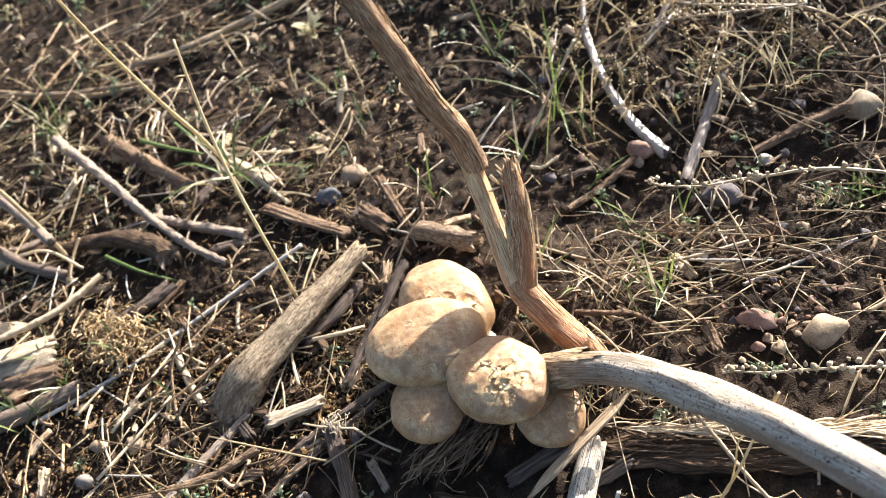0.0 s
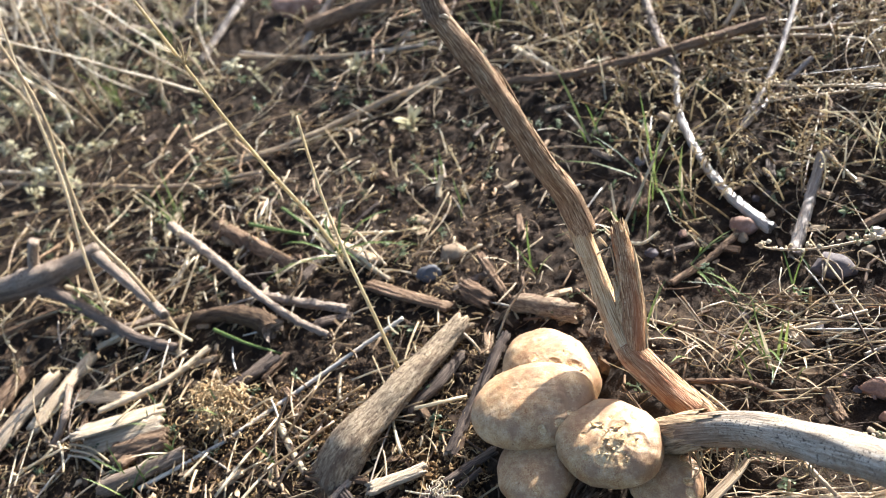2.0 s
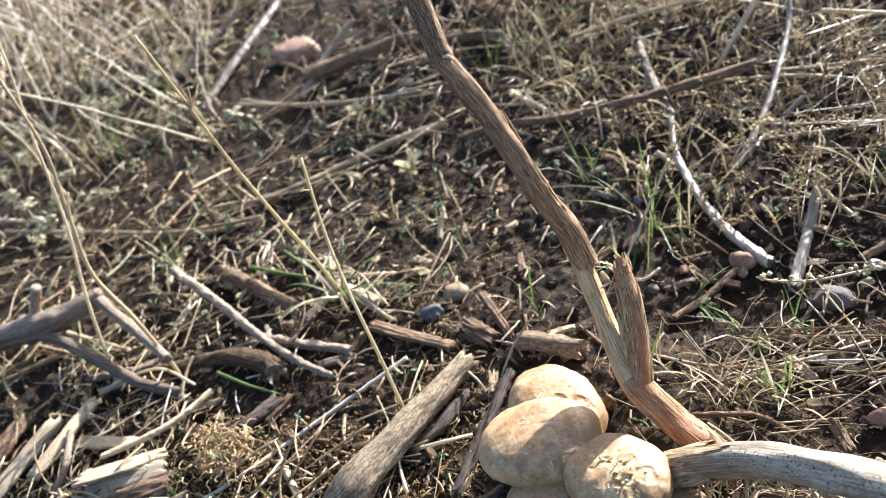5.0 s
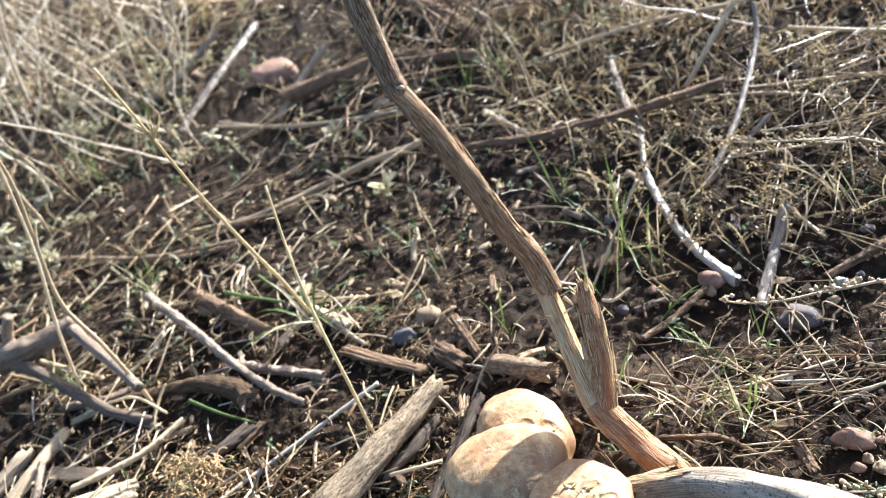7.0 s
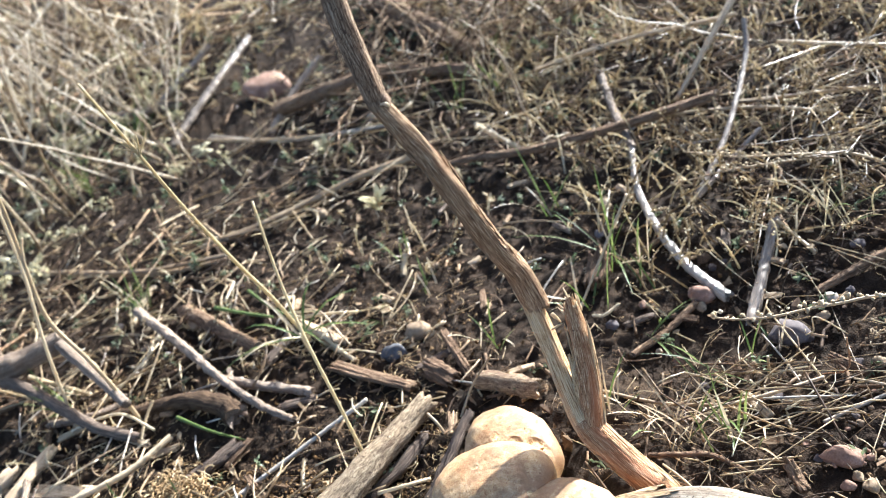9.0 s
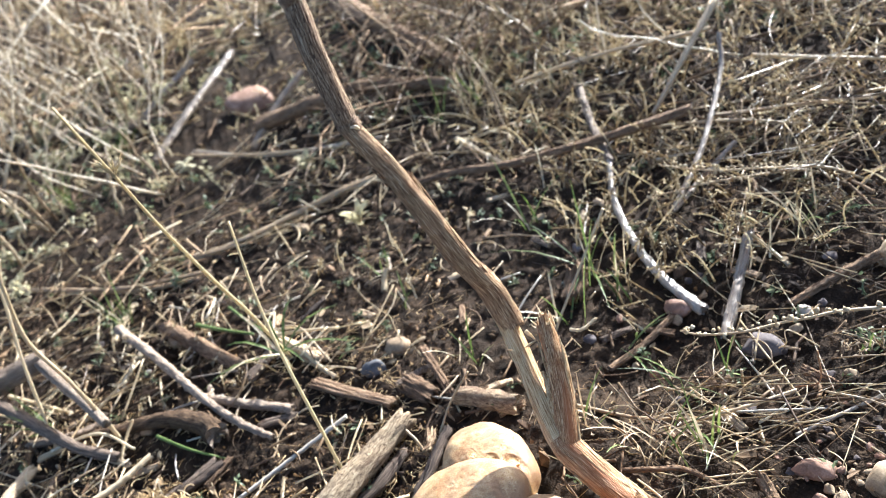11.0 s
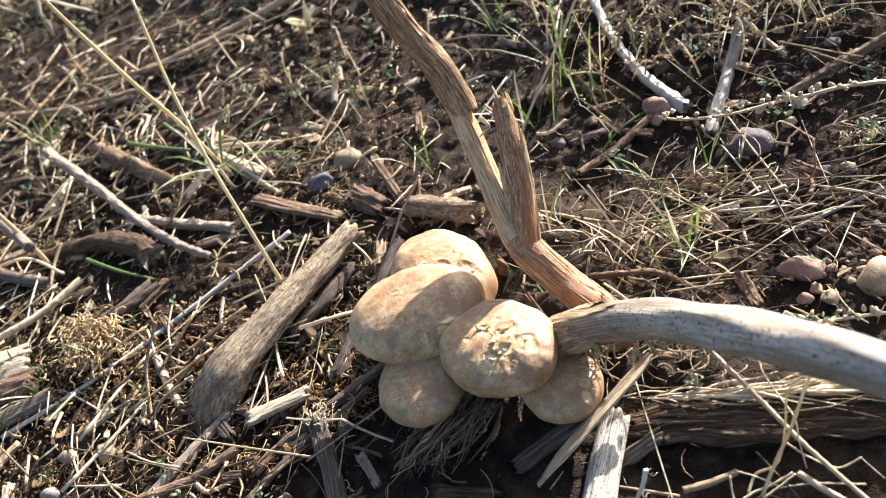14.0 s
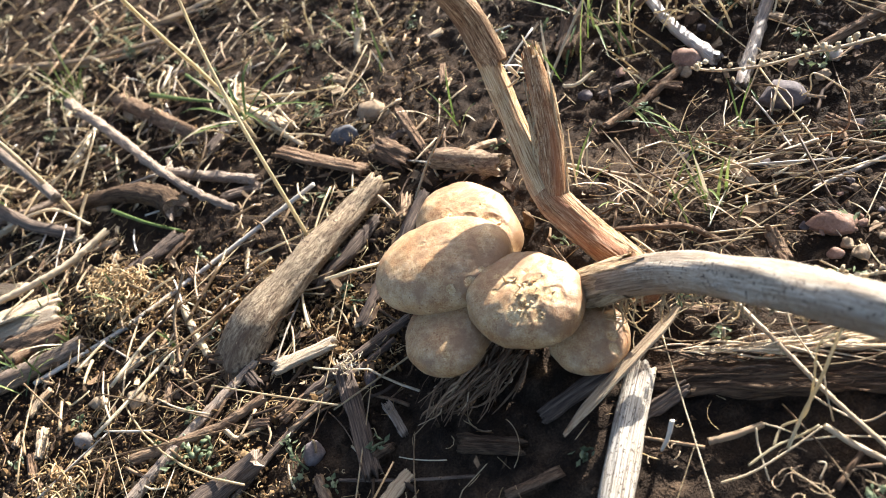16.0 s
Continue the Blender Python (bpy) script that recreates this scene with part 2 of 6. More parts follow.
LOG = surface("split_log_wood", [(0.30, (0.068, 0.044, 0.026)), (0.44, (0.195, 0.136, 0.080)), (0.56, (0.35, 0.257, 0.155)), (0.74, (0.56, 0.445, 0.29))], coords="grain",
              scale=620, stretch=(1, 1, 0.30), fine=3000, rough=0.85, bump=1.0, depth=0.0016, specks=(420, 0.36, (0.09, 0.055, 0.033)), blotch=(45, 0.46, (0.12, 0.07, 0.04)))
TAN = surface("tan_straw", [(0.3, (0.30, 0.20, 0.11)), (0.55, (0.50, 0.38, 0.23)), (0.8, (0.64, 0.53, 0.36))], coords="grain",
              scale=150, stretch=ALONG, fine=1200, rough=0.5, bump=0.4, depth=0.0005, vary="object", spread=0.3, spec=0.5, thin=0.2)
PALE = surface("pale_straw", [(0.3, (0.40, 0.30, 0.17)), (0.55, (0.60, 0.49, 0.315)), (0.8, (0.75, 0.66, 0.49))], coords="grain",
               scale=150, stretch=ALONG, fine=1200, rough=0.4, bump=0.3, depth=0.0005, vary="object", spread=0.3, spec=0.6, thin=0.35)
YELLOW = surface("yellow_straw", [(0.3, (0.47, 0.365, 0.195)), (0.55, (0.66, 0.555, 0.335)), (0.8, (0.77, 0.685, 0.46))], coords="grain",
                 scale=150, stretch=ALONG, fine=1200, rough=0.45, bump=0.3, depth=0.0005, spec=0.5, thin=0.35)
GREYSTRAW = surface("grey_straw", [(0.3, (0.24, 0.19, 0.14)), (0.55, (0.42, 0.36, 0.28)), (0.8, (0.58, 0.52, 0.43))], coords="grain",
                    scale=150, stretch=ALONG, fine=1200, rough=0.5, bump=0.4, depth=0.0005, vary="object", spread=0.3, spec=0.5)
GREEN = surface("green_blade", [(0.3, (0.060, 0.090, 0.020)), (0.55, (0.135, 0.185, 0.042)), (0.8, (0.30, 0.32, 0.11))], coords="grain",
                scale=60, stretch=ALONG, fine=800, rough=0.45, bump=0.2, depth=0.0003, vary="object", spread=0.4, thin=0.35, spec=0.5)
LITTER = surface("straw_litter", [(0.10, (0.09, 0.052, 0.028)), (0.35, (0.23, 0.150, 0.075)), (0.55, (0.44, 0.325, 0.180)), (0.80, (0.56, 0.45, 0.275)), (0.985, (0.72, 0.63, 0.46))],
                 scale=90, fine=900, rough=0.38, bump=0.15, depth=0.0004, vary="island", spread=0.95, spec=0.6, thin=0.4)
SHRUB = surface("dry_shrub_stem", [(0.15, (0.24, 0.17, 0.10)), (0.5, (0.48, 0.39, 0.27)), (0.9, (0.70, 0.63, 0.50))], scale=60, fine=700,
                rough=0.5, bump=0.2, depth=0.0005, vary="island", spread=0.8, spec=0.5, thin=0.35)
BROWNLITTER = surface("brown_litter", [(0.1, (0.04, 0.025, 0.016)), (0.45, (0.13, 0.08, 0.045)), (0.75, (0.28, 0.18, 0.10)), (0.95, (0.42, 0.30, 0.18))],
                      scale=90, fine=900, rough=0.8, bump=0.4, depth=0.0005, vary="island", spread=0.9, spec=0.2)
FLAKE = surface("bark_flake", [(0.1, (0.030, 0.019, 0.012)), (0.42, (0.10, 0.060, 0.033)), (0.72, (0.22, 0.145, 0.080)), (0.96, (0.40, 0.30, 0.185))],
                scale=150, fine=900, rough=0.8, bump=0.5, depth=0.0006, vary="island", spread=0.9, spec=0.2)
STONE_BROWN = surface("brown_stone", [(0.3, (0.15, 0.10, 0.06)), (0.55, (0.26, 0.185, 0.115)), (0.8, (0.38, 0.29, 0.19))], scale=50, fine=700,
                      rough=0.85, bump=0.5, depth=0.0015, spec=0.2)
HERB = surface("dry_herb", [(0.1, (0.17, 0.120, 0.065)), (0.45, (0.41, 0.32, 0.185)), (0.75, (0.60, 0.51, 0.33)), (0.95, (0.74, 0.67, 0.51))],
               scale=120, fine=900, rough=0.75, bump=0.2, depth=0.0004, vary="island", spread=0.9, thin=0.55, spec=0.2)
GREENLEAF = surface("small_green_leaf", [(0.1, (0.060, 0.080, 0.035)), (0.5, (0.135, 0.165, 0.080)), (0.9, (0.28, 0.31, 0.18))],
                    scale=90, fine=700, rough=0.5, bump=0.2, depth=0.0003, vary="island", spread=0.7, thin=0.35, spec=0.4)
GREYLEAF = surface("woolly_grey_leaf", [(0.1, (0.20, 0.17, 0.09)), (0.5, (0.38, 0.34, 0.20)), (0.9, (0.58, 0.53, 0.36))],
                   scale=90, fine=900, rough=0.85, bump=0.3, depth=0.0004, vary="island", spread=0.6, thin=0.3, spec=0.1)
MOSSY = surface("golden_rootlet", [(0.2, (0.19, 0.112, 0.045)), (0.5, (0.40, 0.265, 0.120)), (0.85, (0.62, 0.465, 0.255))], scale=300, fine=1500,
                rough=0.7, bump=0.2, depth=0.0004, vary="island", spread=0.8, thin=0.2)
WOOLLY = surface("white_woolly_leaf", [(0.1, (0.30, 0.27, 0.16)), (0.5, (0.50, 0.45, 0.29)), (0.9, (0.68, 0.63, 0.46))],
                 scale=90, fine=900, rough=0.9, bump=0.3, depth=0.0004, vary="object", spread=0.4, thin=0.25, spec=0.1)
SEED = surface("dry_seed_head", [(0.3, (0.28, 0.205, 0.11)), (0.6, (0.48, 0.385, 0.24)), (0.85, (0.63, 0.55, 0.39))], scale=400, fine=1500,
               rough=0.8, bump=0.8, depth=0.0006, vary="object", spread=0.3)
STONE_TAN = surface("tan_stone", [(0.3, (0.16, 0.108, 0.063)), (0.55, (0.29, 0.213, 0.132)), (0.8, (0.43, 0.345, 0.235))], scale=70, fine=900,
                    rough=0.8, bump=0.5, depth=0.0012, spec=0.25)
STONE_RED = surface("red_stone", [(0.3, (0.15, 0.08, 0.05)), (0.55, (0.27, 0.16, 0.11)), (0.8, (0.42, 0.29, 0.22))], scale=70, fine=900,
                    rough=0.8, bump=0.5, depth=0.0012, spec=0.25)
STONE_GREY = surface("grey_stone", [(0.3, (0.055, 0.043, 0.040)), (0.55, (0.095, 0.077, 0.073)), (0.8, (0.16, 0.135, 0.128))], scale=60, fine=900,
                     rough=0.75, bump=0.4, depth=0.001, vary="object", spread=0.5, spec=0.12)
STONE_PALE = surface("pale_stone", [(0.3, (0.20, 0.165, 0.132)), (0.55, (0.33, 0.285, 0.235)), (0.8, (0.47, 0.42, 0.36))], scale=60, fine=900,
                     rough=0.75, bump=0.4, depth=0.001, vary="object", spread=0.4, spec=0.3)
STONE_BLUE = surface("blue_stone", [(0.3, (0.045, 0.043, 0.045)), (0.55, (0.085, 0.082, 0.085)), (0.8, (0.16, 0.152, 0.152))], scale=60, fine=900,
                     rough=0.7, bump=0.4, depth=0.001, vary="object", spread=0.5, spec=0.3)


# ---------------------------------------------------------------- shapes
def H(x, y):
    """The ground's broad height."""
    h = .0035 * math.sin(7 * x + 1.3) * math.cos(6 * y + .4) + .0025 * math.sin(15 * x - 9 * y + 2) + .002 * math.sin(13 * y + 21 * x + .7)
    h -= .014 * math.exp(-((x - .11) ** 2 + (y - .09) ** 2) / .006)
    s = min(max((y - .55) / .6, 0), 1)
    return h + .025 * s * s * (3 - 2 * s)


def HN(x, y):
    """The same for arrays."""
    h = .0035 * np.sin(7 * x + 1.3) * np.cos(6 * y + .4) + .0025 * np.sin(15 * x - 9 * y + 2) + .002 * np.sin(13 * y + 21 * x + .7)
    h = h - .014 * np.exp(-((x - .11) ** 2 + (y - .09) ** 2) / .006)
    s = np.clip((y - .55) / .6, 0, 1)
    return h + .025 * s * s * (3 - 2 * s)


def link(name, verts, faces, mat, loc=(0, 0, 0), parent=None, label="", grain=None, smooth=True):
    """One mesh object from arrays, at loc (in the parent's space), with the grain's run if given."""
    me = bpy.data.meshes.new(name)
    me.from_pydata([tuple(v) for v in verts] if not isinstance(verts, np.ndarray) else verts.tolist(), [], faces)
    me.materials.append(mat)
    if smooth:
        me.polygons.foreach_set("use_smooth", [True] * len(me.polygons))
    if grain is not None:
        at = me.attributes.new("grain", "FLOAT_VECTOR", "POINT")
        at.data.foreach_set("vector", np.asarray(grain, np.float32).ravel())
    me.validate()
    me.update()
    ob = new(name, me)
    ob.location = loc
    if parent:
        ob.parent = parent
    if label:
        tagged(ob, label)
    return ob


def thing(name, loc, label, category, group="", kind=""):
    ob = new(name)
    ob.empty_display_size = 0.01
    ob.location = loc
    return tagged(ob, label, category, group, kind)


def smooth_path(pts, n):
    """A smooth curve (Catmull-Rom) through the points, in n steps."""
    p = np.array(pts, float)
    p = np.vstack([2 * p[0] - p[1], p, 2 * p[-1] - p[-2]])
    seg = len(p) - 3
    out = []
    for s in np.linspace(0, seg - 1e-6, n):
        i, u = int(s), s - int(s)
        a, b, c, d = p[i:i + 4]
        out.append(.5 * (2 * b + (c - a) * u + (2 * a - 5 * b + 4 * c - d) * u * u + (3 * b - a - 3 * c + d) * u ** 3))
    return np.array(out)


def tube(path, radii, sides=14, rough=0.08, ridges=0, ridge=0.0, flat=1.0, ragged=0.0, seed=0, turn=0.0, knots=0.0):
    """A stem swept along a path: verts, faces and the grain. flat squashes it upright, ragged breaks its ends, ridges run along it."""
    path = np.asarray(path, float)
    k = len(path)
    radii = np.interp(np.linspace(0, 1, k), np.linspace(0, 1, len(radii)), radii)
    tan = np.gradient(path, axis=0)
    tan /= np.linalg.norm(tan, axis=1)[:, None] + 1e-12
    up = np.array([0, 0, 1.0]) if abs(tan[0][2]) < .8 else np.array([0, -1.0, 0])
    verts, grain, run = [], [], 0.0
    rng = random.Random(seed)
    ph = [rng.uniform(0, 6.28) for _ in range(6)]
    side = None
    for i in range(k):
        if i:
            run += np.linalg.norm(path[i] - path[i - 1])
        side = np.cross(tan[i], up) if side is None else side - tan[i] * (side @ tan[i])
        side /= np.linalg.norm(side)
        over = np.cross(side, tan[i])
        for j in range(sides):
            a = 2 * math.pi * j / sides
            r = radii[i]
            q = (math.cos(a) * 1.3 + seed * 3.1, math.sin(a) * 1.3, run / max(radii[0], 1e-4) * .35)
            r *= 1 + rough * 2 * noise.noise(q) + knots * max(0, noise.noise((seed * 1.7, run * 45, 0)) - .25)
            if ridges:
                sway = 1.6 * noise.noise((seed * 2.1, run * 38, 1))
                worn = .55 + 1.1 * noise.noise((math.cos(a) * 1.7 + seed, math.sin(a) * 1.7, run * 32))
                r *= 1 + ridge * worn * (math.cos(ridges * a + ph[0] + sway) + .6 * math.cos((ridges * .61) * a + ph[1] - sway))
            ext = 0.0
            if ragged and i in (0, k - 1):
                ext = ragged * radii[i] * (noise.noise((a * 1.9 + seed, seed * 2.3, 3 * (i > 0))) * 2 + rng.uniform(-.4, .4)) * (1 if i else -1)
            a2 = a + turn
            verts.append(path[i] + side * (r * math.cos(a2)) + over * (r * flat * math.sin(a2)) + tan[i] * ext)
            grain.append((math.cos(a) * radii[i], math.sin(a) * radii[i], run + seed * .37))
    faces = [(i * sides + j, i * sides + (j + 1) % sides, (i + 1) * sides + (j + 1) % sides, (i + 1) * sides + j)
             for i in range(k - 1) for j in range(sides)]
    for i, rev in ((0, True), (k - 1, False)):
        ring = [i * sides + j for j in range(sides)]
        verts.append(np.mean([verts[v] for v in ring], axis=0) + tan[i] * radii[i] * (.25 if rev else -.25) * (1 if ragged else 0))
        grain.append((0, 0, run if i else 0))
        c = len(verts) - 1
        for a, b in zip(ring, ring[1:] + ring[:1]):
            faces.append((c, b, a) if rev else (c, a, b))
    return np.array(verts), [q[::-1] for q in faces], grain


COUNT = [0]


def stick(name, label, pts, r0, r1, mat):
    """A lying twig, stick or straw: plan points with the height of its axis over the ground. Thick ones show their broken ends."""
    COUNT[0] += 1
    seed = COUNT[0]
    world_pts = [(x, y, H(x, y) + dz) for x, y, dz in pts]
    length = sum((Vector(a) - Vector(b)).length for a, b in zip(world_pts, world_pts[1:]))
    path = smooth_path(world_pts, max(8, min(80, int(length / max(r0, .0015) * 1.8))))
    for i in range(1, len(path) - 1):
        w = r0 * .24
        path[i] += np.array([noise.noise((i * .5, seed, 0)), noise.noise((i * .5, seed, 7)), .4 * noise.noise((i * .5, seed, 3))]) * w
    loc = np.array(world_pts[0])
    thick = max(r0, r1) > .0025
    v, f, g = tube(path - loc, [r0, (r0 + r1) * .49, r1], 22 if thick else 7, .13 if thick else .07, 7 if thick else 0, .03, .9, .5 if thick else .2, seed,
                   knots=.04 if mat is PALEWOOD else 0 if name == "straw_stem" else .2)
    words = {"twig": "twig", "branch": "branch", "stick": "stick", "straw_stem": "straw", "fallen_grass": "grass"}
    if not thick:
        return tagged(link(name, v, f, mat, loc, None, label, g), label, words.get(name, "twig"))
    ob = thing(name, loc, label, words.get(name, "stick"))
    sides = 22
    nring = len(path)
    cut = len(f) - 2 * sides
    body = f[:cut]
    link("wood", v, body, mat, (0, 0, 0), ob, "", g)
    for end in (0, 1):
        ring = v[(0 if end == 0 else (nring - 1) * sides):][:sides]
        centre = v[len(v) - 2 + end]
        vv = np.vstack([ring, centre, (ring + centre) / 2 + (centre - ring.mean(0)) * .3])
        ff = []
        for j in range(sides):
            a, b, c, d = j, (j + 1) % sides, sides + 1 + (j + 1) % sides, sides + 1 + j
            ff += [(b, a, d, c), (c, d, sides)] if end else [(a, b, c, d), (d, c, sides)]
        link("broken_end", vv, ff, mat if mat in (PALEWOOD, LOG) else GREYWOOD, (0, 0, 0), ob, "pale broken end", (vv - centre)[:, [0, 2, 1]], smooth=False)
    return ob


def chip(name, label, pts, r0, r1, mat):
    """A flat splinter, plank piece or bark shard, with split layers and torn ends."""
    COUNT[0] += 1
    seed = COUNT[0] * 7
    rng = random.Random(seed)
    world_pts = [(x, y, H(x, y) + dz) for x, y, dz in pts]
    path = smooth_path(world_pts, 16)
    loc = np.array(world_pts[0])
    path = path - loc
    tan = np.gradient(path, axis=0)
    tan /= np.linalg.norm(tan, axis=1)[:, None]
    tilt = rng.uniform(-.35, .35)
    if mat is DRYWOOD:           # these lean against what lies under them, their faces to the light
        run_way = path[-1] - path[0]
        tilt = -math.copysign(rng.uniform(.15, .5), np.cross(run_way, (0, 0, 1.0)) @ np.array(to_sun))
    cols, verts, grain, run = 17, [], [], 0.0
    half = np.linspace(r0, r1, 16)
    worn = .35 if name == "plank_piece" else 1.0
    thick = max(min(r0, r1) * (.24 if name == "plank_piece" else .55), .0018)
    rag = [[1.3 * noise.noise((c * .33, seed, e)) + rng.uniform(-.28, .28) for c in range(cols)] for e in (0, 5)]
    for i in range(16):
        if i:
            run += np.linalg.norm(path[i] - path[i - 1])
        side = np.cross(tan[i], (0, 0, 1.0))
        side /= np.linalg.norm(side)
        up = np.cross(side, tan[i])
        side, up = side * math.cos(tilt) + up * math.sin(tilt), up * math.cos(tilt) - side * math.sin(tilt)
        for top in (0, 1):
            for c in range(cols):
                u = -1 + 2 * c / (cols - 1)
                w = half[i] * (1 + .22 * noise.noise((i * .35, seed, 0)))
                lift = (top - .5) * 2 * thick * (1 - .55 * abs(u) ** 3) + worn * thick * .45 * noise.noise((u * 2.6 + seed, i * .16, top * 4)) \
                    + worn * thick * .30 * noise.noise((u * 9 + seed, i * .06, top * 4 + 9))
                ext = 0
                if i < 3:
                    ext = -rag[0][c] * half[0] * (3 - i) / 3 * .9
                if i > 12:
                    ext = rag[1][c] * half[-1] * (i - 12) / 3 * .9
                verts.append(path[i] + side * (u * w) + up * lift + tan[i] * ext)
                grain.append((u * w, top * .003, run + seed * .37))
    faces = []
    ring = 2 * cols
    for i in range(15):
        for c in range(cols - 1):
            a, b = i * ring + c, (i + 1) * ring + c
            faces.append((a, a + 1, b + 1, b))
            faces.append((a + cols, b + cols, b + cols + 1, a + cols + 1))
        for c, rev in ((0, False), (cols - 1, True)):
            a, b = i * ring + c, (i + 1) * ring + c
            faces.append((a, b, b + cols, a + cols) if not rev else (a, a + cols, b + cols, b))
    for i, rev in ((0, False), (15, True)):
        for c in range(cols - 1):
            a = i * ring + c
            q = (a, a + cols, a + cols + 1, a + 1)
            faces.append(q[::-1] if rev else q)
    return tagged(link(name, np.array(verts), faces, mat, loc, None, label, grain), label, name.replace("_", " "))


def ball(div):
    bm = bmesh.new()
    bmesh.ops.create_icosphere(bm, subdivisions=div, radius=1)
    v = np.array([tuple(x.co) for x in bm.verts])
    f = [tuple(x.index for x in p.verts) for p in bm.faces]
    bm.free()
    return v, f


BALL1, BALL3 = ball(1), ball(3)


def stone(name, label, at, size, mat):
    """A worn stone, a third of it in the ground."""
    COUNT[0] += 1
    seed = COUNT[0] * 5.3
    v = BALL3[0].copy()
    for n, p in enumerate(v):
        q = p * 1.1 + seed
        r = 1 + .32 * noise.noise(q) + .12 * noise.noise(q * 2.7) + .05 * noise.noise(q * 7)
        v[n] = p * r
        for k in range(4):           # flattened facets
            nrm = Vector((math.sin(seed * (k + 1)), math.cos(seed * 1.7 * (k + 1)), .5 * math.sin(seed + k * 2))).normalized()
            d = v[n] @ np.array(nrm) - .60
            if d > 0:
                v[n] -= np.array(nrm) * d * .65
    a, b = size
    c = (a + b) * .42
    yaw = radians(-25)
    v = v * (a, max(b * 1.15, a * .6), c * .8)
    v = np.stack([v[:, 0] * math.cos(yaw) - v[:, 1] * math.sin(yaw), v[:, 0] * math.sin(yaw) + v[:, 1] * math.cos(yaw), v[:, 2]], 1)
    x, y = at
    return tagged(link(name, v, BALL3[1], mat, (x, y, H(x, y) + c * .18), None, label), label, "stone")


def strands(paths, radii, sides=4):
    """Many thin stems in one go: paths (n, k, 3), radii (n, k)."""
    n, k, _ = paths.shape
    tan = np.gradient(paths, axis=1)
    tan /= np.linalg.norm(tan, axis=2, keepdims=True) + 1e-12
    ref = np.where(np.abs(tan[:, :, 2:3]) > .8, np.array([1.0, 0, 0]), np.array([0, 0, 1.0]))
    s = np.cross(tan, ref)
    s /= np.linalg.norm(s, axis=2, keepdims=True) + 1e-12
    o = np.cross(s, tan)
    a = 2 * np.pi * np.arange(sides) / sides
    v = paths[:, :, None] + radii[:, :, None, None] * (s[:, :, None] * np.cos(a)[:, None] + o[:, :, None] * np.sin(a)[:, None])
    j = np.arange(sides)
    quad = np.stack([j, j + sides, (j + 1) % sides + sides, (j + 1) % sides], 1)
    f = (quad[None, None] + (np.arange(k - 1) * sides)[None, :, None, None] + (np.arange(n) * k * sides)[:, None, None, None]).reshape(-1, 4)
    caps = (np.arange(n) * k * sides)[:, None] + j[None]
    ends = (np.arange(n) * k * sides)[:, None] + (k - 1) * sides + j[None, ::-1]
    return v.reshape(-1, 3), f.tolist() + caps.tolist() + ends.tolist()


def blades(base, tips, width, sag):
    """Narrow folded blades from base to tip, (n, 3) each, as five-point strips with a keel."""
    n, k = len(base), 5
    u = np.linspace(0, 1, k)[None, :, None]
    mid = base[:, None] * (1 - u) + tips[:, None] * u
    mid[:, :, 2] += (np.sin(u[..., 0] * np.pi) * sag[:, None])
    d = tips - base
    s = np.cross(d, np.array([0, 0, 1.0]))
    s /= np.linalg.norm(s, axis=1, keepdims=True) + 1e-12
    w = width[:, None] * np.array([.7, 1, .9, .6, .08])[None]
    left, right = mid - s[:, None] * w[..., None], mid + s[:, None] * w[..., None]
    keel = mid - np.array([0, 0, 1.0]) * (w * .5)[..., None]
    v = np.stack([left, keel, right], 2).reshape(-1, 3)
    f = []
    for c in (0, 1):
        q = np.array([c, c + 1, c + 4, c + 3])
        f.append((q[None, None] + (np.arange(k - 1) * 3)[None, :, None] + (np.arange(n) * k * 3)[:, None, None]).reshape(-1, 4))
    return v, np.concatenate(f).tolist()


def scatter(rng, n, x0, x1, y0, y1, power=1.0):
    """Plan points, closer together towards y0."""
    u = rng.random(n)
    return np.stack([x0 + (x1 - x0) * rng.random(n), y0 + (y1 - y0) * u ** power], 1)


# ---------------------------------------------------------------- ground
def graded(lo, hi, step, reach):
    """Even steps from lo to hi, then ever longer ones out to the reach on both sides."""
    inner = list(np.arange(lo, hi, step))
    up, down, s = [hi], [lo - step], step
    while up[-1] < reach or down[-1] > -reach:
        s *= 1.22
        up.append(up[-1] + s)
        down.append(down[-1] - s)
    return np.array(down[::-1] + inner + up)


def build_ground():
    gx, gy = graded(-0.52, 0.34, 0.0023, 90), graded(-0.22, 0.56, 0.0023, 90)
    X, Y = np.meshgrid(gx, gy)
    Z = HN(X, Y)
    far = np.clip(1.6 - np.hypot(X, Y) * .35, .5, 1)
    for n, v in np.ndenumerate(Z):
        x, y = X[n], Y[n]
        q = Vector((x, y, 0))
        d = .0055 * noise.noise(q * 17) + .0065 * abs(noise.noise(q * 44)) + .0034 * noise.noise(q * 110) + .0020 * abs(noise.noise(q * 240)) - .0046
        Z[n] = v + d * far[n]
    ny, nx = Z.shape
    verts = np.stack([X, Y, Z], 2).reshape(-1, 3)
    i, j = np.meshgrid(np.arange(ny - 1), np.arange(nx - 1), indexing="ij")
    a = (i * nx + j).ravel()
    faces = np.stack([a, a + 1, a + nx + 1, a + nx], 1).tolist()
    ob = link("ground", verts, faces, SOIL)
    return tagged(ob, "dark brown crumbly soil under dry plant litter", "soil", kind="structure")


build_ground()


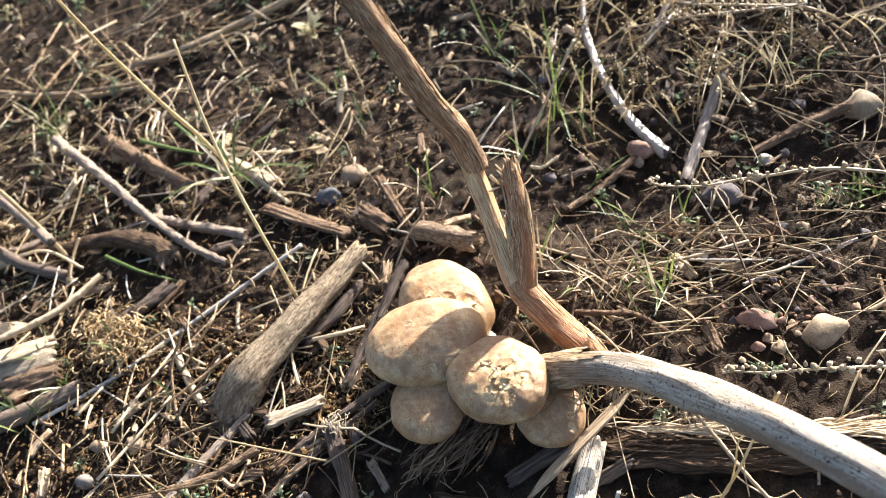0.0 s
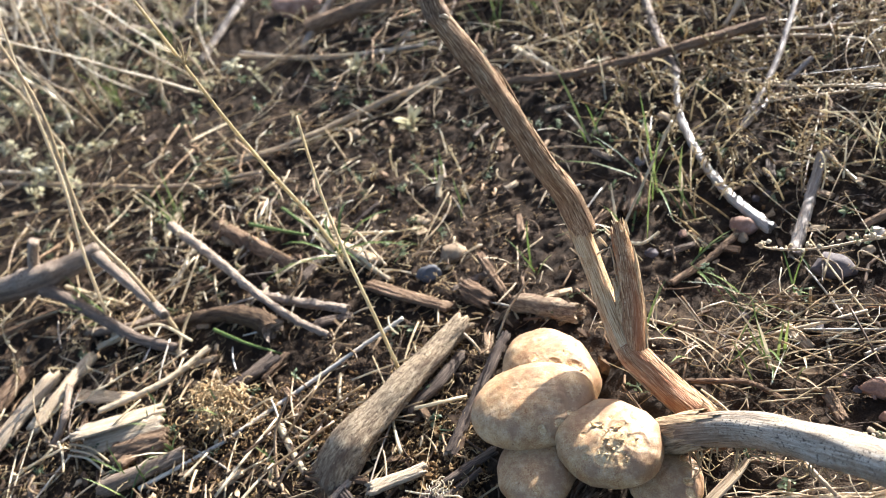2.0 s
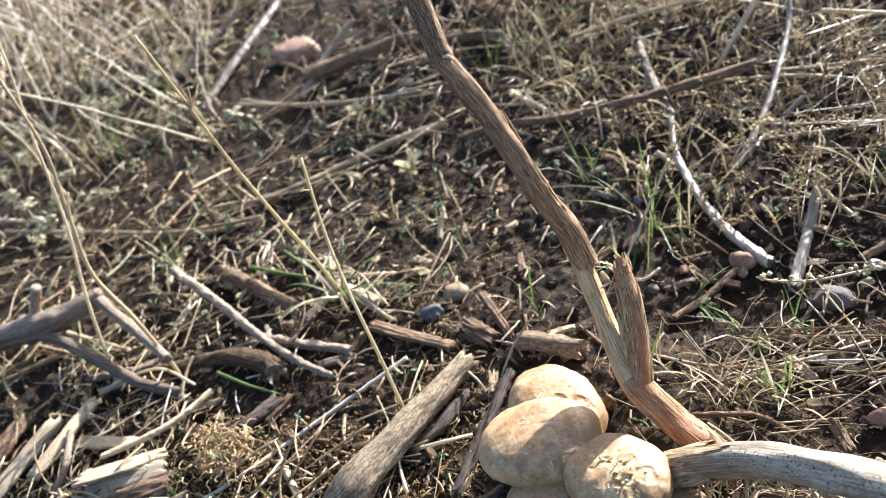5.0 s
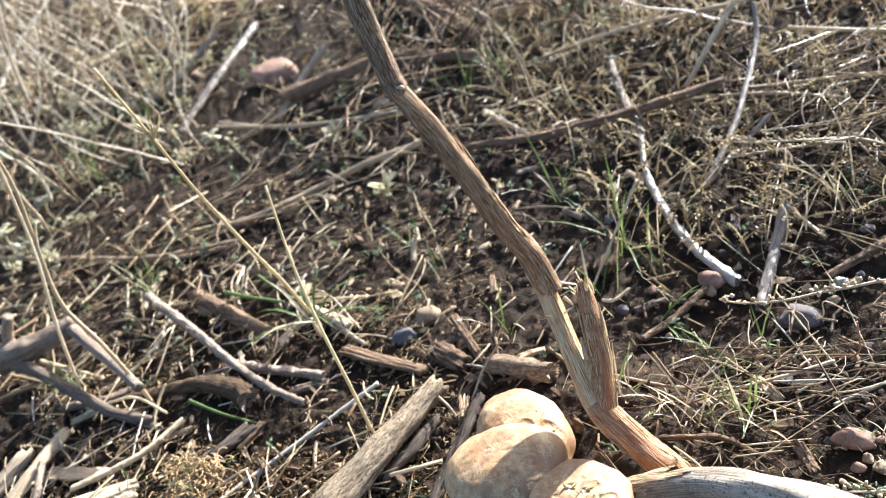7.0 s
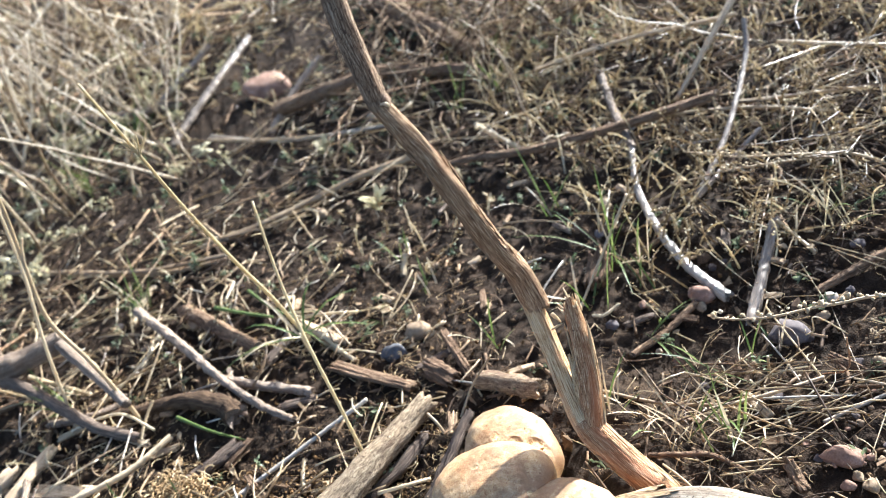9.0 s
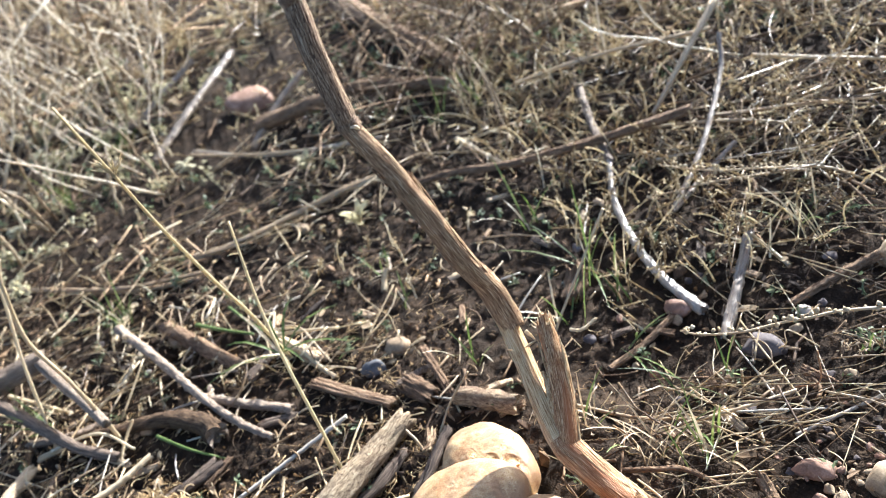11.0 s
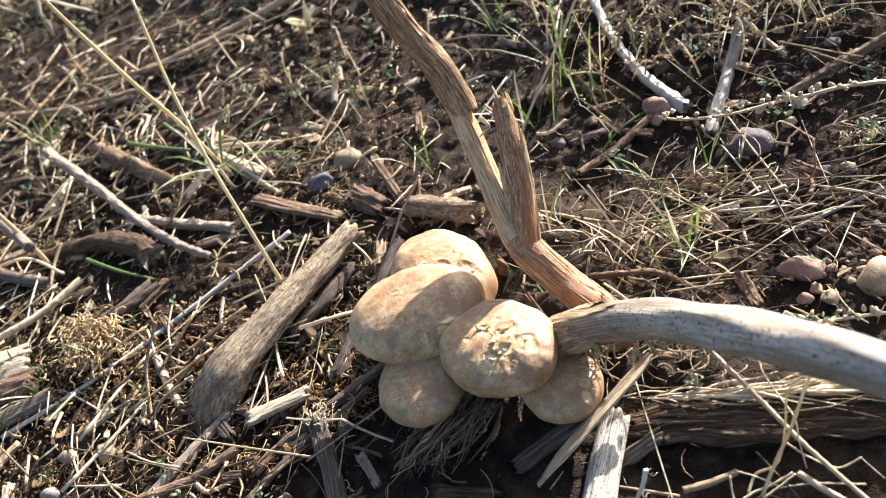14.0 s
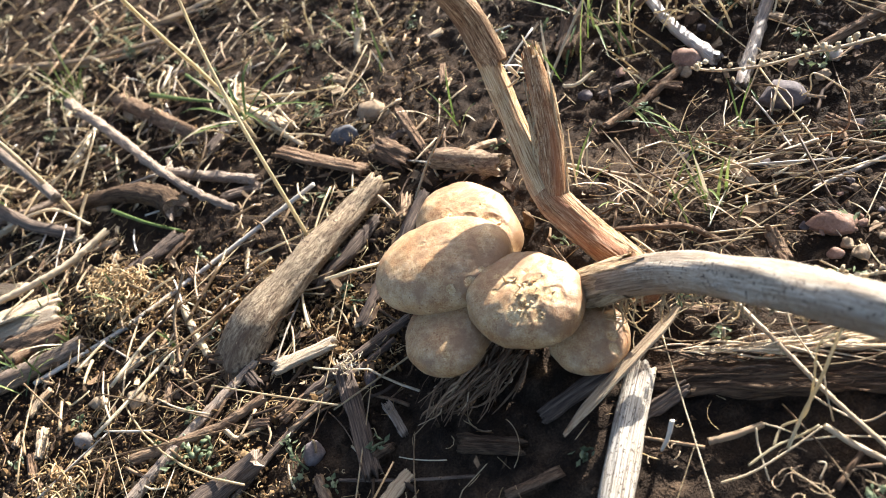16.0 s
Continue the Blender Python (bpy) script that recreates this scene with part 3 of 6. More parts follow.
# ---------------------------------------------------------------- the mushrooms
def mushroom(label, centre, a, b, h, phi, seed, torn=(), base=None, wrinkle=0.0):
    """A convex cap with an inrolled edge, gills under it and a stout stipe. torn: (u, v, size, depth) pits in the cap."""
    cx, cy, cz = centre
    ob = thing("mushroom", (cx, cy, H(cx, cy)), label, "mushroom", "cluster of mushrooms on the root")
    cz -= H(cx, cy)
    seg, rings = 230, 112
    ca, sa = math.cos(radians(phi)), math.sin(radians(phi))
    prof = []
    for k in range(rings):
        u = k / (rings - 1)
        if u < .86:
            th = u / .86 * radians(128)
            prof.append((math.sin(th) ** .80, math.cos(th) ** .80 if th < math.pi / 2 else math.cos(th) * .95))
        else:
            s = (u - .86) / .14
            r0, z0 = math.sin(radians(128)) ** .80, math.cos(radians(128)) * .95
            prof.append((r0 + (.34 - r0) * s, z0 + (.05 - z0) * math.sin(s * math.pi / 2) * .75))
    n1, off = noise.noise, Vector((seed, seed * .7, 0))
    verts, wounds = [(0, 0, h)], [0.0]
    for r, z in prof[1:]:
        for j in range(seg):
            t = 2 * math.pi * j / seg
            c, s = math.cos(t), math.sin(t)
            lobe = 1 + .026 * n1((c * 1.1 + seed, s * 1.1, 0)) + .014 * n1((c * 2.7 + seed, s * 2.7, 4))
            x, y, zz = a * r * c * lobe, b * r * s * lobe, h * z
            p = Vector((x, y, zz)) + off
            skin = .0013 * n1(p * 48) + .00045 * n1(p * 130) + .00016 * n1(p * 330)
            hurt = 0.0
            if z > .0:
                flat = Vector((x, y, 0)) + off
                for (u, v, size, depth) in torn:
                    d = math.hypot(x / a - u, y / b - v) / size
                    if d > 2.2:
                        continue
                    d += .85 * n1(flat * 62 + Vector((u * 9, 0, 0))) + .30 * n1(flat * 170) + .10 * n1(flat * 480)
                    if d < 1:
                        w = min(1, (1 - d) * 2.6)
                        # flesh torn into fibres and shelves: sharp steps, then fine shreds along one way
                        shelf = n1(flat * 62 + Vector((0, 0, 5))) + .35 * n1(flat * 180)
                        shelf = .5 + .5 * max(-1, min(1, shelf * 1.7))
                        shred = n1(Vector((flat.x * 420, flat.y * 230, 2))) + .7 * n1(flat * 800)
                        skin -= depth * w * (.10 + .75 * shelf + .13 * shred)
                        hurt = max(hurt, w)
                    elif d < 1.25:                   # the skin curls up along the tear
                        skin += depth * .22 * (1.25 - d) / .25 * max(0, .4 + n1(flat * 240))
                if wrinkle:
                    fold = 1 - abs(n1(Vector((flat.x * 52 + 1.5 * n1(flat * 40), flat.y * 110, 7)))) * 3.2
                    skin -= wrinkle * max(0, fold) * max(0, n1(flat * 26 + Vector((3, 0, 0))) + .20) * max(z, 0)
            X, Y = x * (1 + skin / a), y * (1 + skin / b)
            verts.append((X * ca - Y * sa, X * sa + Y * ca, zz + skin * max(z, 0)))
            wounds.append(hurt)
    faces = [(0, 1 + j, 1 + (j + 1) % seg) for j in range(seg)]
    for k in range(rings - 2):
        o = 1 + k * seg
        faces += [(o + j, o + seg + j, o + seg + (j + 1) % seg, o + (j + 1) % seg) for j in range(seg)]
    cap = link("cap", verts, faces, CAP, (0, 0, cz), ob, "smooth tan convex cap" if not torn else "tan cap with torn pits")
    cap.data.materials.append(FLESH)
    cap.data.polygons.foreach_set("material_index", [1 if np.mean([wounds[v] for v in f]) > .5 else 0 for f in faces])
    # shreds of skin and flesh that stand up in the tears
    rng = random.Random(int(seed) + 70)
    hurt_at = [n for n, w in enumerate(wounds) if w > .6]
    sv, sf = [], []
    for n in range(int(len(hurt_at) / 75)):
        p = Vector(verts[rng.choice(hurt_at)])
        way = Vector((rng.gauss(0, 1), rng.gauss(0, 1), rng.uniform(-.1, .5))).normalized()
        up = Vector((p.x / a, p.y / b, 1.3)).normalized()
        side = way.cross(up).normalized()
        ln, wd = rng.uniform(.0010, .0032), rng.uniform(.0004, .0012)
        curl = rng.uniform(.2, .9) * ln
        o = len(sv)
        for q, wide, lift in ((0, 1, -.0006), (.4, 1.1, .0003), (.75, .7, .0004 + curl * .3), (1, .15, curl * .7)):
            m = p + way * (ln * q) + up * lift
            sv += [m - side * (wd * wide), m + side * (wd * wide), m + side * (wd * wide) - up * .00035, m - side * (wd * wide) - up * .00035]
        for k in range(3):
            for e in range(4):
                sf.append((o + 4 * k + e, o + 4 * k + (e + 1) % 4, o + 4 * k + 4 + (e + 1) % 4, o + 4 * k + 4 + e))
        sf += [(o + 3, o + 2, o + 1, o), (o + 12, o + 13, o + 14, o + 15)]
    if sv:
        link("torn_skin", [tuple(v) for v in sv], sf, FLESH, (0, 0, 0), cap, "ragged shreds of skin")
    # gills: a ring of thin folds under the cap
    gv, gf, m = [], [], 72
    for j in range(m):
        t = 2 * math.pi * j / m
        for r, dz in ((.36, .02), (.70, -.30)):
            for q, w in ((0, 0), (1, -.12)):
                tt = t + q * math.pi / m
                x, y = a * r * math.cos(tt), b * r * math.sin(tt)
                gv.append((x * ca - y * sa, x * sa + y * ca, h * (dz + w)))
    for j in range(m):
        n = (j + 1) % m
        gf += [(4 * j, 4 * j + 1, 4 * j + 3, 4 * j + 2), (4 * j + 1, 4 * n, 4 * n + 2, 4 * j + 3)]
    link("gills", gv, gf, GILL, (0, 0, cz), ob, "pale crowded gills", smooth=False)
    bx, by, bz = base
    foot = (bx - cx, by - cy, bz)
    path = smooth_path([foot, (foot[0] * .55, foot[1] * .55, bz + (cz - bz) * .5), (0, 0, cz + h * .1)], 12)
    v, f, g = tube(path, [a * .34, a * .30, a * .42], 18, .1, seed=int(seed))
    link("stipe", v, f, GILL, (0, 0, 0), ob, "short pale stipe", g)
    return ob


mushroom("round cream tan mushroom with a wrinkled top in a cluster", (-0.0453, 0.0430, 0.0199), .0292, .0388, .0192, 12, 3,
         ((-.20, .07, .10, .0012), (.08, -.23, .14, .0016), (.36, -.46, .18, .0016), (.53, -.66, .14, .0014), (.45, -.15, .08, .0008)), (-.03, .01, -.002), .0016)
mushroom("broad tan mushroom crossed by a shadow, in a cluster", (-0.0643, 0.0081, 0.0404), .0387, .0291, .0173, -13.8, 11,
         ((.42, -.80, .10, .0010), (.62, -.62, .08, .0010), (-.17, .16, .05, .0008), (.15, -.86, .06, .0008)), (-.035, .003, -.002), .0005)
mushroom("tan mushroom with a torn and pitted cap, in a cluster", (-0.0326, -0.0362, 0.0397), .0271, .0311, .0150, 47.3, 23,
         ((-.26, -.26, .34, .0010), (-.58, -.14, .20, .0013), (-.10, -.62, .20, .0011), (.14, -.24, .20, .0009), (-.50, -.50, .20, .0012),
          (.02, .14, .12, .0008), (-.72, .16, .10, .0011), (.34, -.02, .08, .0007), (-.24, .34, .06, .0006), (.10, .42, .07, .0006)), (-.025, -.008, -.002), .0016)
mushroom("small tan mushroom shaded under larger caps", (-0.0773, -0.0255, 0.0270), .0248, .0232, .0124, -74.9, 31,
         ((.66, -.33, .10, .0005),), (-.045, -.01, -.002), .0004)
mushroom("small tan mushroom half hidden beside a thick stalk", (-0.0132, -0.0604, 0.0216), .0192, .0214, .0105, 37.9, 43,
         ((-.16, -.80, .16, .0009), (.08, -.66, .12, .0008)), (-.012, -.03, -.002), .0006)


# ---------------------------------------------------------------- the dry stalks
def build_stalks():
    base = np.array([.012, -.036, H(.012, -.036)])
    ob = thing("dry_stalk", base, "broken upright brown dry stalk growing by the mushrooms", "dry stalk")

    def piece(name, pts, radii, mat, label, n, sides=24, **kw):
        v, f, g = tube(smooth_path(pts, n) - base, radii, sides, **kw)
        return link(name, v, f, mat, (0, 0, 0), ob, label, g)

    piece("foot", [(.026, -.038, .006), (.024, -.034, .024), (.014, -.016, .036), (.004, .004, .050), (.0025, .012, .055)],
          [.0098, .0092, .0086, .0088, .0080], STALKRED, "reddish brown stalk foot", 44, sides=128, rough=.08, ridges=29, ridge=.026, seed=5)
    piece("torn_strip", [(.004, .002, .046), (.001, .012, .055), (.0015, .028, .066), (.0030, .050, .090), (.0030, .064, .112), (.001, .067, .125)],
          [.0074, .0073, .0069, .0062, .0057, .0056], STRIP, "half of the stem left after the break", 56, sides=112, rough=.10, ridges=27, ridge=.022, seed=6)
    piece("stem", [(.0062, .0625, .108), (.0055, .0645, .115), (.002, .067, .138), (-.006, .065, .165), (-.013, .065, .195), (-.021, .068, .229), (-.033, .074, .267)],
          [.0074, .0077, .0074, .0068, .0064, .0060, .0054], STALK, "ridged brown stem", 100, sides=128, rough=.06, ridges=31, ridge=.020, seed=7, ragged=.5)
    piece("node", [(-.0318, .0734, .2635), (-.033, .074, .267), (-.0333, .0745, .2695)], [.0054, .0062, .0055], STALKTOP,
          "cracked brown joint", 10, rough=.16, seed=8, ragged=.3)
    piece("pale_crack", [(-.0285, .0690, .2645), (-.0300, .0690, .2665), (-.0325, .0690, .2675)], [.0008, .0012, .0008], TORN,
          "pale crack at the joint", 8, rough=.2, seed=8, sides=8)
    piece("node", [(-.0312, .0935, .327), (-.031, .095, .331), (-.0305, .0965, .335)], [.0058, .0080, .0060], STALKTOP,
          "swollen brown joint", 10, rough=.2, seed=14)
    piece("upper_stem", [(-.033, .074, .267), (-.033, .084, .304), (-.031, .095, .331), (-.029, .105, .351), (-.02, .13, .41)],
          [.0056, .0060, .0058, .0056, .0050], STALKTOP, "ridged brown stem", 56, sides=128, rough=.06, ridges=31, ridge=.020, seed=9, ragged=.4)
    piece("inner_wood", [(.0030, .004, .047), (.0050, .013, .059), (.0072, .022, .069), (.0090, .030, .079), (.0098, .036, .087)],
          [.0048, .0052, .0042, .0026, .0008], STRIP, "split inner wood between the halves", 30, sides=60, rough=.16, ridges=13, ridge=.08, seed=15, flat=.8)
    # the snapped side shoot: a hollow half shell with a torn rim
    path = smooth_path([(.004, .003, .050), (.009, .0125, .063), (.0156, .0265, .0795), (.0204, .039, .0977), (.0229, .0475, .1127)], 34)
    v, f, g = tube(path - base, [.0056, .0069, .0068, .0058, .0047], 84, .09, ridges=23, ridge=.024, ragged=1.1, seed=12)
    shoot = link("broken_shoot", v, f[:-84], STALKRED, (0, 0, 0), ob, "snapped hollow side shoot", g)
    vi, fi, gi = tube(path[6:] - base, [.0050, .0050, .0043, .0034], 24, .10, ridges=7, ridge=.1, ragged=1.0, seed=13)
    link("torn_inside", vi, [q[::-1] for q in fi[:-48]], TORN, (0, 0, 0), shoot, "torn fibrous inside", gi)
    rng = random.Random(4)
    for n in range(9):
        t = np.array(path[-1])
        a = rng.uniform(0, 6.28)
        p0 = t + np.array([math.cos(a) * .005, math.sin(a) * .005, -.006])
        p1 = p0 + np.array([math.cos(a) * .002 - .001, math.sin(a) * .002 + .003, rng.uniform(.004, .012)])
        v, f, g = tube(np.linspace(p0, p1, 5) - base, [.0010, .0007, .0002], 5, .2, seed=n)
        link("splinter", v, f, TORN, (0, 0, 0), shoot, "", g)
    for p0, p1, r in (((.008, .050, .098), (.013, .040, .108), .0014), ((.0065, .030, .069), (.009, .028, .081), .0016),
                      ((.0055, .026, .064), (.0105, .030, .086), .0018), ((.011, .052, .108), (.014, .049, .101), .0012),
                      ((.006, .0075, .050), (.0095, .0065, .061), .0016), ((-.001, .050, .100), (-.005, .047, .106), .0009)):
        v, f, g = tube(np.linspace(p0, p1, 7) - base, [r, r * .9, r * .25], 7, .25, seed=int(r * 1e5), flat=.5)
        link("splinter", v, f, TORN, (0, 0, 0), shoot, "", g)

    foot_path = smooth_path([(.026, -.038, .006), (.024, -.034, .024), (.014, -.016, .036), (.004, .004, .050), (.0025, .012, .055)], 40)
    strip_path = smooth_path([(.001, .012, .055), (.0015, .028, .066), (.0030, .050, .090), (.0030, .064, .112)], 40)
    stem_path = smooth_path([(.002, .067, .138), (-.006, .065, .165), (-.013, .065, .195), (-.021, .068, .229), (-.033, .074, .267)], 60)
    for which, count, rad, mat in ((foot_path, 34, .0087, STRIP), (strip_path, 26, .0054, TORN), (path, 22, .0066, STRIP), (stem_path, 20, .0068, STALK)):
        for n in range(count):
            i = rng.randrange(1, len(which) - 14)
            m = rng.randrange(6, 13)
            a = rng.uniform(0, 6.28)
            out = np.array([math.cos(a), math.sin(a) * .8, .35 * math.sin(a + 1)])
            run = np.array(which[i:i + m])
            t = run[-1] - run[0]
            t /= np.linalg.norm(t)
            out -= t * (out @ t)
            out /= np.linalg.norm(out)
            lift = np.linspace(rad * .97, rad * rng.uniform(1.0, 1.16), m)[:, None]
            w = rng.uniform(.0003, .0009)
            v, f, g = tube(run + out * lift - base, [w * .7, w, w * .25], 5, .2, seed=n, flat=.5)
            link("splinter", v, f, mat, (0, 0, 0), ob, "", g)

    base2 = np.array([.0, -.038, H(0, -.038)])
    th = thing("thick_stalk", base2, "thick silvery grey dry stalk leaning from the root", "dry stalk")
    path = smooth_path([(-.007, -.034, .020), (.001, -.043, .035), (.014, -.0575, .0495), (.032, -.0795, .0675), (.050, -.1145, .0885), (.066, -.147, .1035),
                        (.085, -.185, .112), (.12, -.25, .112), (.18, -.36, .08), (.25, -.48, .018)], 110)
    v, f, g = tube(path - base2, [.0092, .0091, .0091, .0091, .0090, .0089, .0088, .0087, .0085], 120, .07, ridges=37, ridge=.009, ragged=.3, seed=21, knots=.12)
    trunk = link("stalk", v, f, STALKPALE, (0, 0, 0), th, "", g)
    v, f, g = tube(path[:27] - base2, [.0094, .0102, .0102, .0101, .0099, .0096], 90, .16, ridges=19, ridge=.05, ragged=2.0, seed=22)
    link("root_end", v, f, ROOT, (0, 0, 0), th, "rough brown root end", g)
    # the crumbling root collar where both stalks and the mushrooms meet
    v = BALL3[0].copy()
    for n, p in enumerate(v):
        v[n] = p * (1 + .35 * noise.noise(p * 1.6 + 4.0) + .22 * noise.noise(p * 4.4) + .12 * noise.noise(p * 11))
    v = v * (.0125, .013, .015)
    link("root_collar", v, BALL3[1], BARK, (.002, -.004, .019), th, "crumbling brown root collar", v[:, [0, 1, 2]])
    rng = random.Random(9)
    for n in range(120):           # loose bark hairs and rootlets, most on the lower side
        p = path[rng.randint(2, 56 if n % 3 else 26)]
        q = p + np.array([rng.uniform(-.004, .004), rng.uniform(-.010, .004), -.009])
        e = q + np.array([rng.uniform(-.012, .012), rng.uniform(-.012, .008), rng.uniform(-.010, .005)])
        m = (q + e) / 2 + np.array([rng.uniform(-.006, .006), rng.uniform(-.006, .006), rng.uniform(-.004, .004)])
        v, f, g = tube(smooth_path([p * .3 + q * .7, m, e], 8) - base2, [rng.uniform(.0003, .0006), .0004, .0002], 5, .1, seed=n)
        link("bark_hair", v, f, MOSSY, (0, 0, 0), trunk, "", g)


build_stalks()


def build_log():
    base = np.array([-.09, .148, H(-.09, .148)])
    ob = thing("split_log", base, "split weathered log with mottled grey brown face", "log")
    path = smooth_path([(-0.0865, 0.1284, 0.0140), (-0.1119, 0.1126, 0.0135), (-0.1364, 0.0974, 0.0130), (-0.1790, 0.0712, 0.0105), (-0.1980, 0.0610, 0.0040), (-0.2125, 0.0555, -0.0090), (-0.2250, 0.0510, -0.0260)], 56)
    v, f, g = tube(path - base, [.0094, .0103, .0114, .0130, .0160, .0190, .0200], 40, .13, ridges=9, ridge=.045, flat=.72, ragged=.22, seed=3, turn=.2)
    link("wood", v, f, LOG, (0, 0, 0), ob, "mottled grey brown wood", g)
    # Dark wood slab stands in for the shade along the log's right side.
    path = smooth_path([(-0.0971, 0.1080, 0.0040), (-0.1213, 0.0897, 0.0040), (-0.1491, 0.0759, 0.0030)], 24)
    v, f, g = tube(path - base, [.0045, .0058, .0040], 14, .14, flat=.8, ragged=1.0, seed=4)
    link("side_splinter", v, f, DARKWOOD, (0, 0, 0), ob, "dark slab standing for the shaded side of the log", g)


build_log()


def build_fibres():
    # tuft of old root fibres below the caps
    base = np.array([-.062, -.040, H(-.062, -.040)])
    ob = thing("root_fibre_tuft", base, "frayed tuft of brown root fibres under the mushrooms", "root fibres")
    rng = random.Random(17)
    for n in range(150):
        s = np.array([-.060 + rng.uniform(-.014, .018), -.044 + rng.uniform(-.010, .010), .016 + rng.uniform(-.004, .008)])
        a = radians(rng.uniform(180, 232))
        ln = rng.uniform(.018, .046)
        e = s + np.array([math.cos(a) * ln, math.sin(a) * ln * .62, -.012 + rng.uniform(-.003, .008)])
        e[2] = max(e[2], H(e[0], e[1]) + .001)
        m = (s + e) / 2 + np.array([rng.uniform(-.005, .005), rng.uniform(-.005, .005), rng.uniform(-.002, .006)])
        m2 = (m + e) / 2 + np.array([rng.uniform(-.004, .004), rng.uniform(-.004, .004), rng.uniform(-.002, .003)])
        r = rng.uniform(.0003, .0008)
        v, f, g = tube(smooth_path([s, m, m2, e], 12) - base, [r, r, r * .4], 5, .15, seed=n)
        link("fibre", v, f, BARK if n % 9 else DRYWOOD, (0, 0, 0), ob, "", g)
    # dead fibrous wood, a matted bundle
    base = np.array([.047, -.104, H(.047, -.104)])
    ob = thing("fibrous_wood", base, "matted bundle of torn tan wood fibres", "dead wood")
    v, f, g = tube(smooth_path([(.006, -.085, .003), (.05, -.108, .005), (.11, -.135, .006), (.17, -.165, .004)], 44) - base, [.0075, .0095, .0100, .0085], 40, .30,
                   flat=.5, ragged=1.6, seed=8, ridges=13, ridge=.10)
    link("core", v, f, ROTTEN, (0, 0, 0), ob, "dark rotten core", g)
    for n in range(298):
        u = rng.random() ** .8
        w = rng.uniform(-1, 1) if n % 3 == 0 else rng.uniform(.45, .95)
        s = np.array([.006, -.083, 0]) * (1 - u) + np.array([.16, -.157, 0]) * u + np.array([.42, .9, 0]) * w * .0125
        s[2] = .0050 + (.0055 if w < .4 else .0105) * math.sqrt(1 - w * w) + rng.uniform(-.0015, .0008)
        a = radians(-26 + rng.gauss(0, 7))
        ln = rng.uniform(.012, .05)
        e = s + np.array([math.cos(a) * ln, math.sin(a) * ln, rng.uniform(-.003, .0025)])
        m = s * .65 + e * .35 + np.array([0, rng.uniform(-.0022, .0022), rng.uniform(-.0003, .0020)])
        m2 = s * .3 + e * .7 + np.array([0, rng.uniform(-.0022, .0022), rng.uniform(-.0003, .0020)])
        r = rng.uniform(.00025, .0007) * (1.35 if w > .45 else 1)
        v, f, g = tube(smooth_path([s, m, m2, e], 9) - base, [r * .6, r, r * .3], 5, .2, seed=n, flat=.6)
        # Torn fibres are pale on the ridge, which also paints in its sunlit edge.
        link("fibre", v, f, TORN if (w > .45 and u > .1) else (DRYWOOD if w > .4 and n % 2 else (BARK if n % 2 else ROTTEN)), (0, 0, 0), ob, "", g)
    # pale ribbed stalk piece
    base = np.array([.003, -.083, H(.003, -.083)])
    ob = thing("ribbed_stalk_piece", base, "pale ribbed piece of dry hollow stalk", "dry stalk")
    v, f, g = tube(smooth_path([(.004, -.080, .009), (-.016, -.107, .009), (-.035, -.134, .009), (-.05, -.156, .008), (-.07, -.185, .007)], 50) - base,
                   [.0072, .0076, .0078, .0080, .0080], 44, .03, ridges=15, ridge=.05, flat=.7, ragged=.6, seed=2)
    link("shell", v, f[:-88], PALESHELL, (0, 0, 0), ob, "pale ribbed shell", g)
    link("pith", v, f[-88:], TORN, (0, 0, 0), ob, "torn pale pith", g)
    # the pale strip of bark beside the caps
    base = np.array([-.006, -.085, H(-.006, -.085)])
    ob = thing("bark_strip", base, "thin pale curled strip of bark leaning on the stalk", "bark strip")
    pts = smooth_path([(.031, -.072, .029), (.018, -.077, .026), (-.006, -.085, .021), (-.028, -.093, .017), (-.044, -.099, .013)], 26) - base
    verts, grain, faces = [], [], []
    for i, p in enumerate(pts):
        w = .0042 * min(1, .35 + i / 9, .12 + (25 - i) / 7) * (1 + .15 * noise.noise((i * .4, 2, 2)))
        for c in range(7):
            u = -1 + c / 3
            q = p + np.array([-.35 * u * w, u * w * .75, -u * w * .45 + .0016 * (u * u)])
            for k in (0, 1):
                verts.append(q + np.array([0, .0006 * k, .0011 * k]))
                grain.append((u * w, k * .001, i * .003))
    for i in range(25):
        for c in range(6):
            a, b = (i * 7 + c) * 2, ((i + 1) * 7 + c) * 2
            faces += [(a, a + 2, b + 2, b), (a + 1, b + 1, b + 3, a + 3)]
        for c in (0, 6):
            a, b = (i * 7 + c) * 2, ((i + 1) * 7 + c) * 2
            faces.append((a, b, b + 1, a + 1) if c == 0 else (a, a + 1, b + 1, b))
    link("strip", np.array(verts), faces, DRYWOOD, (0, 0, 0), ob, "", grain)
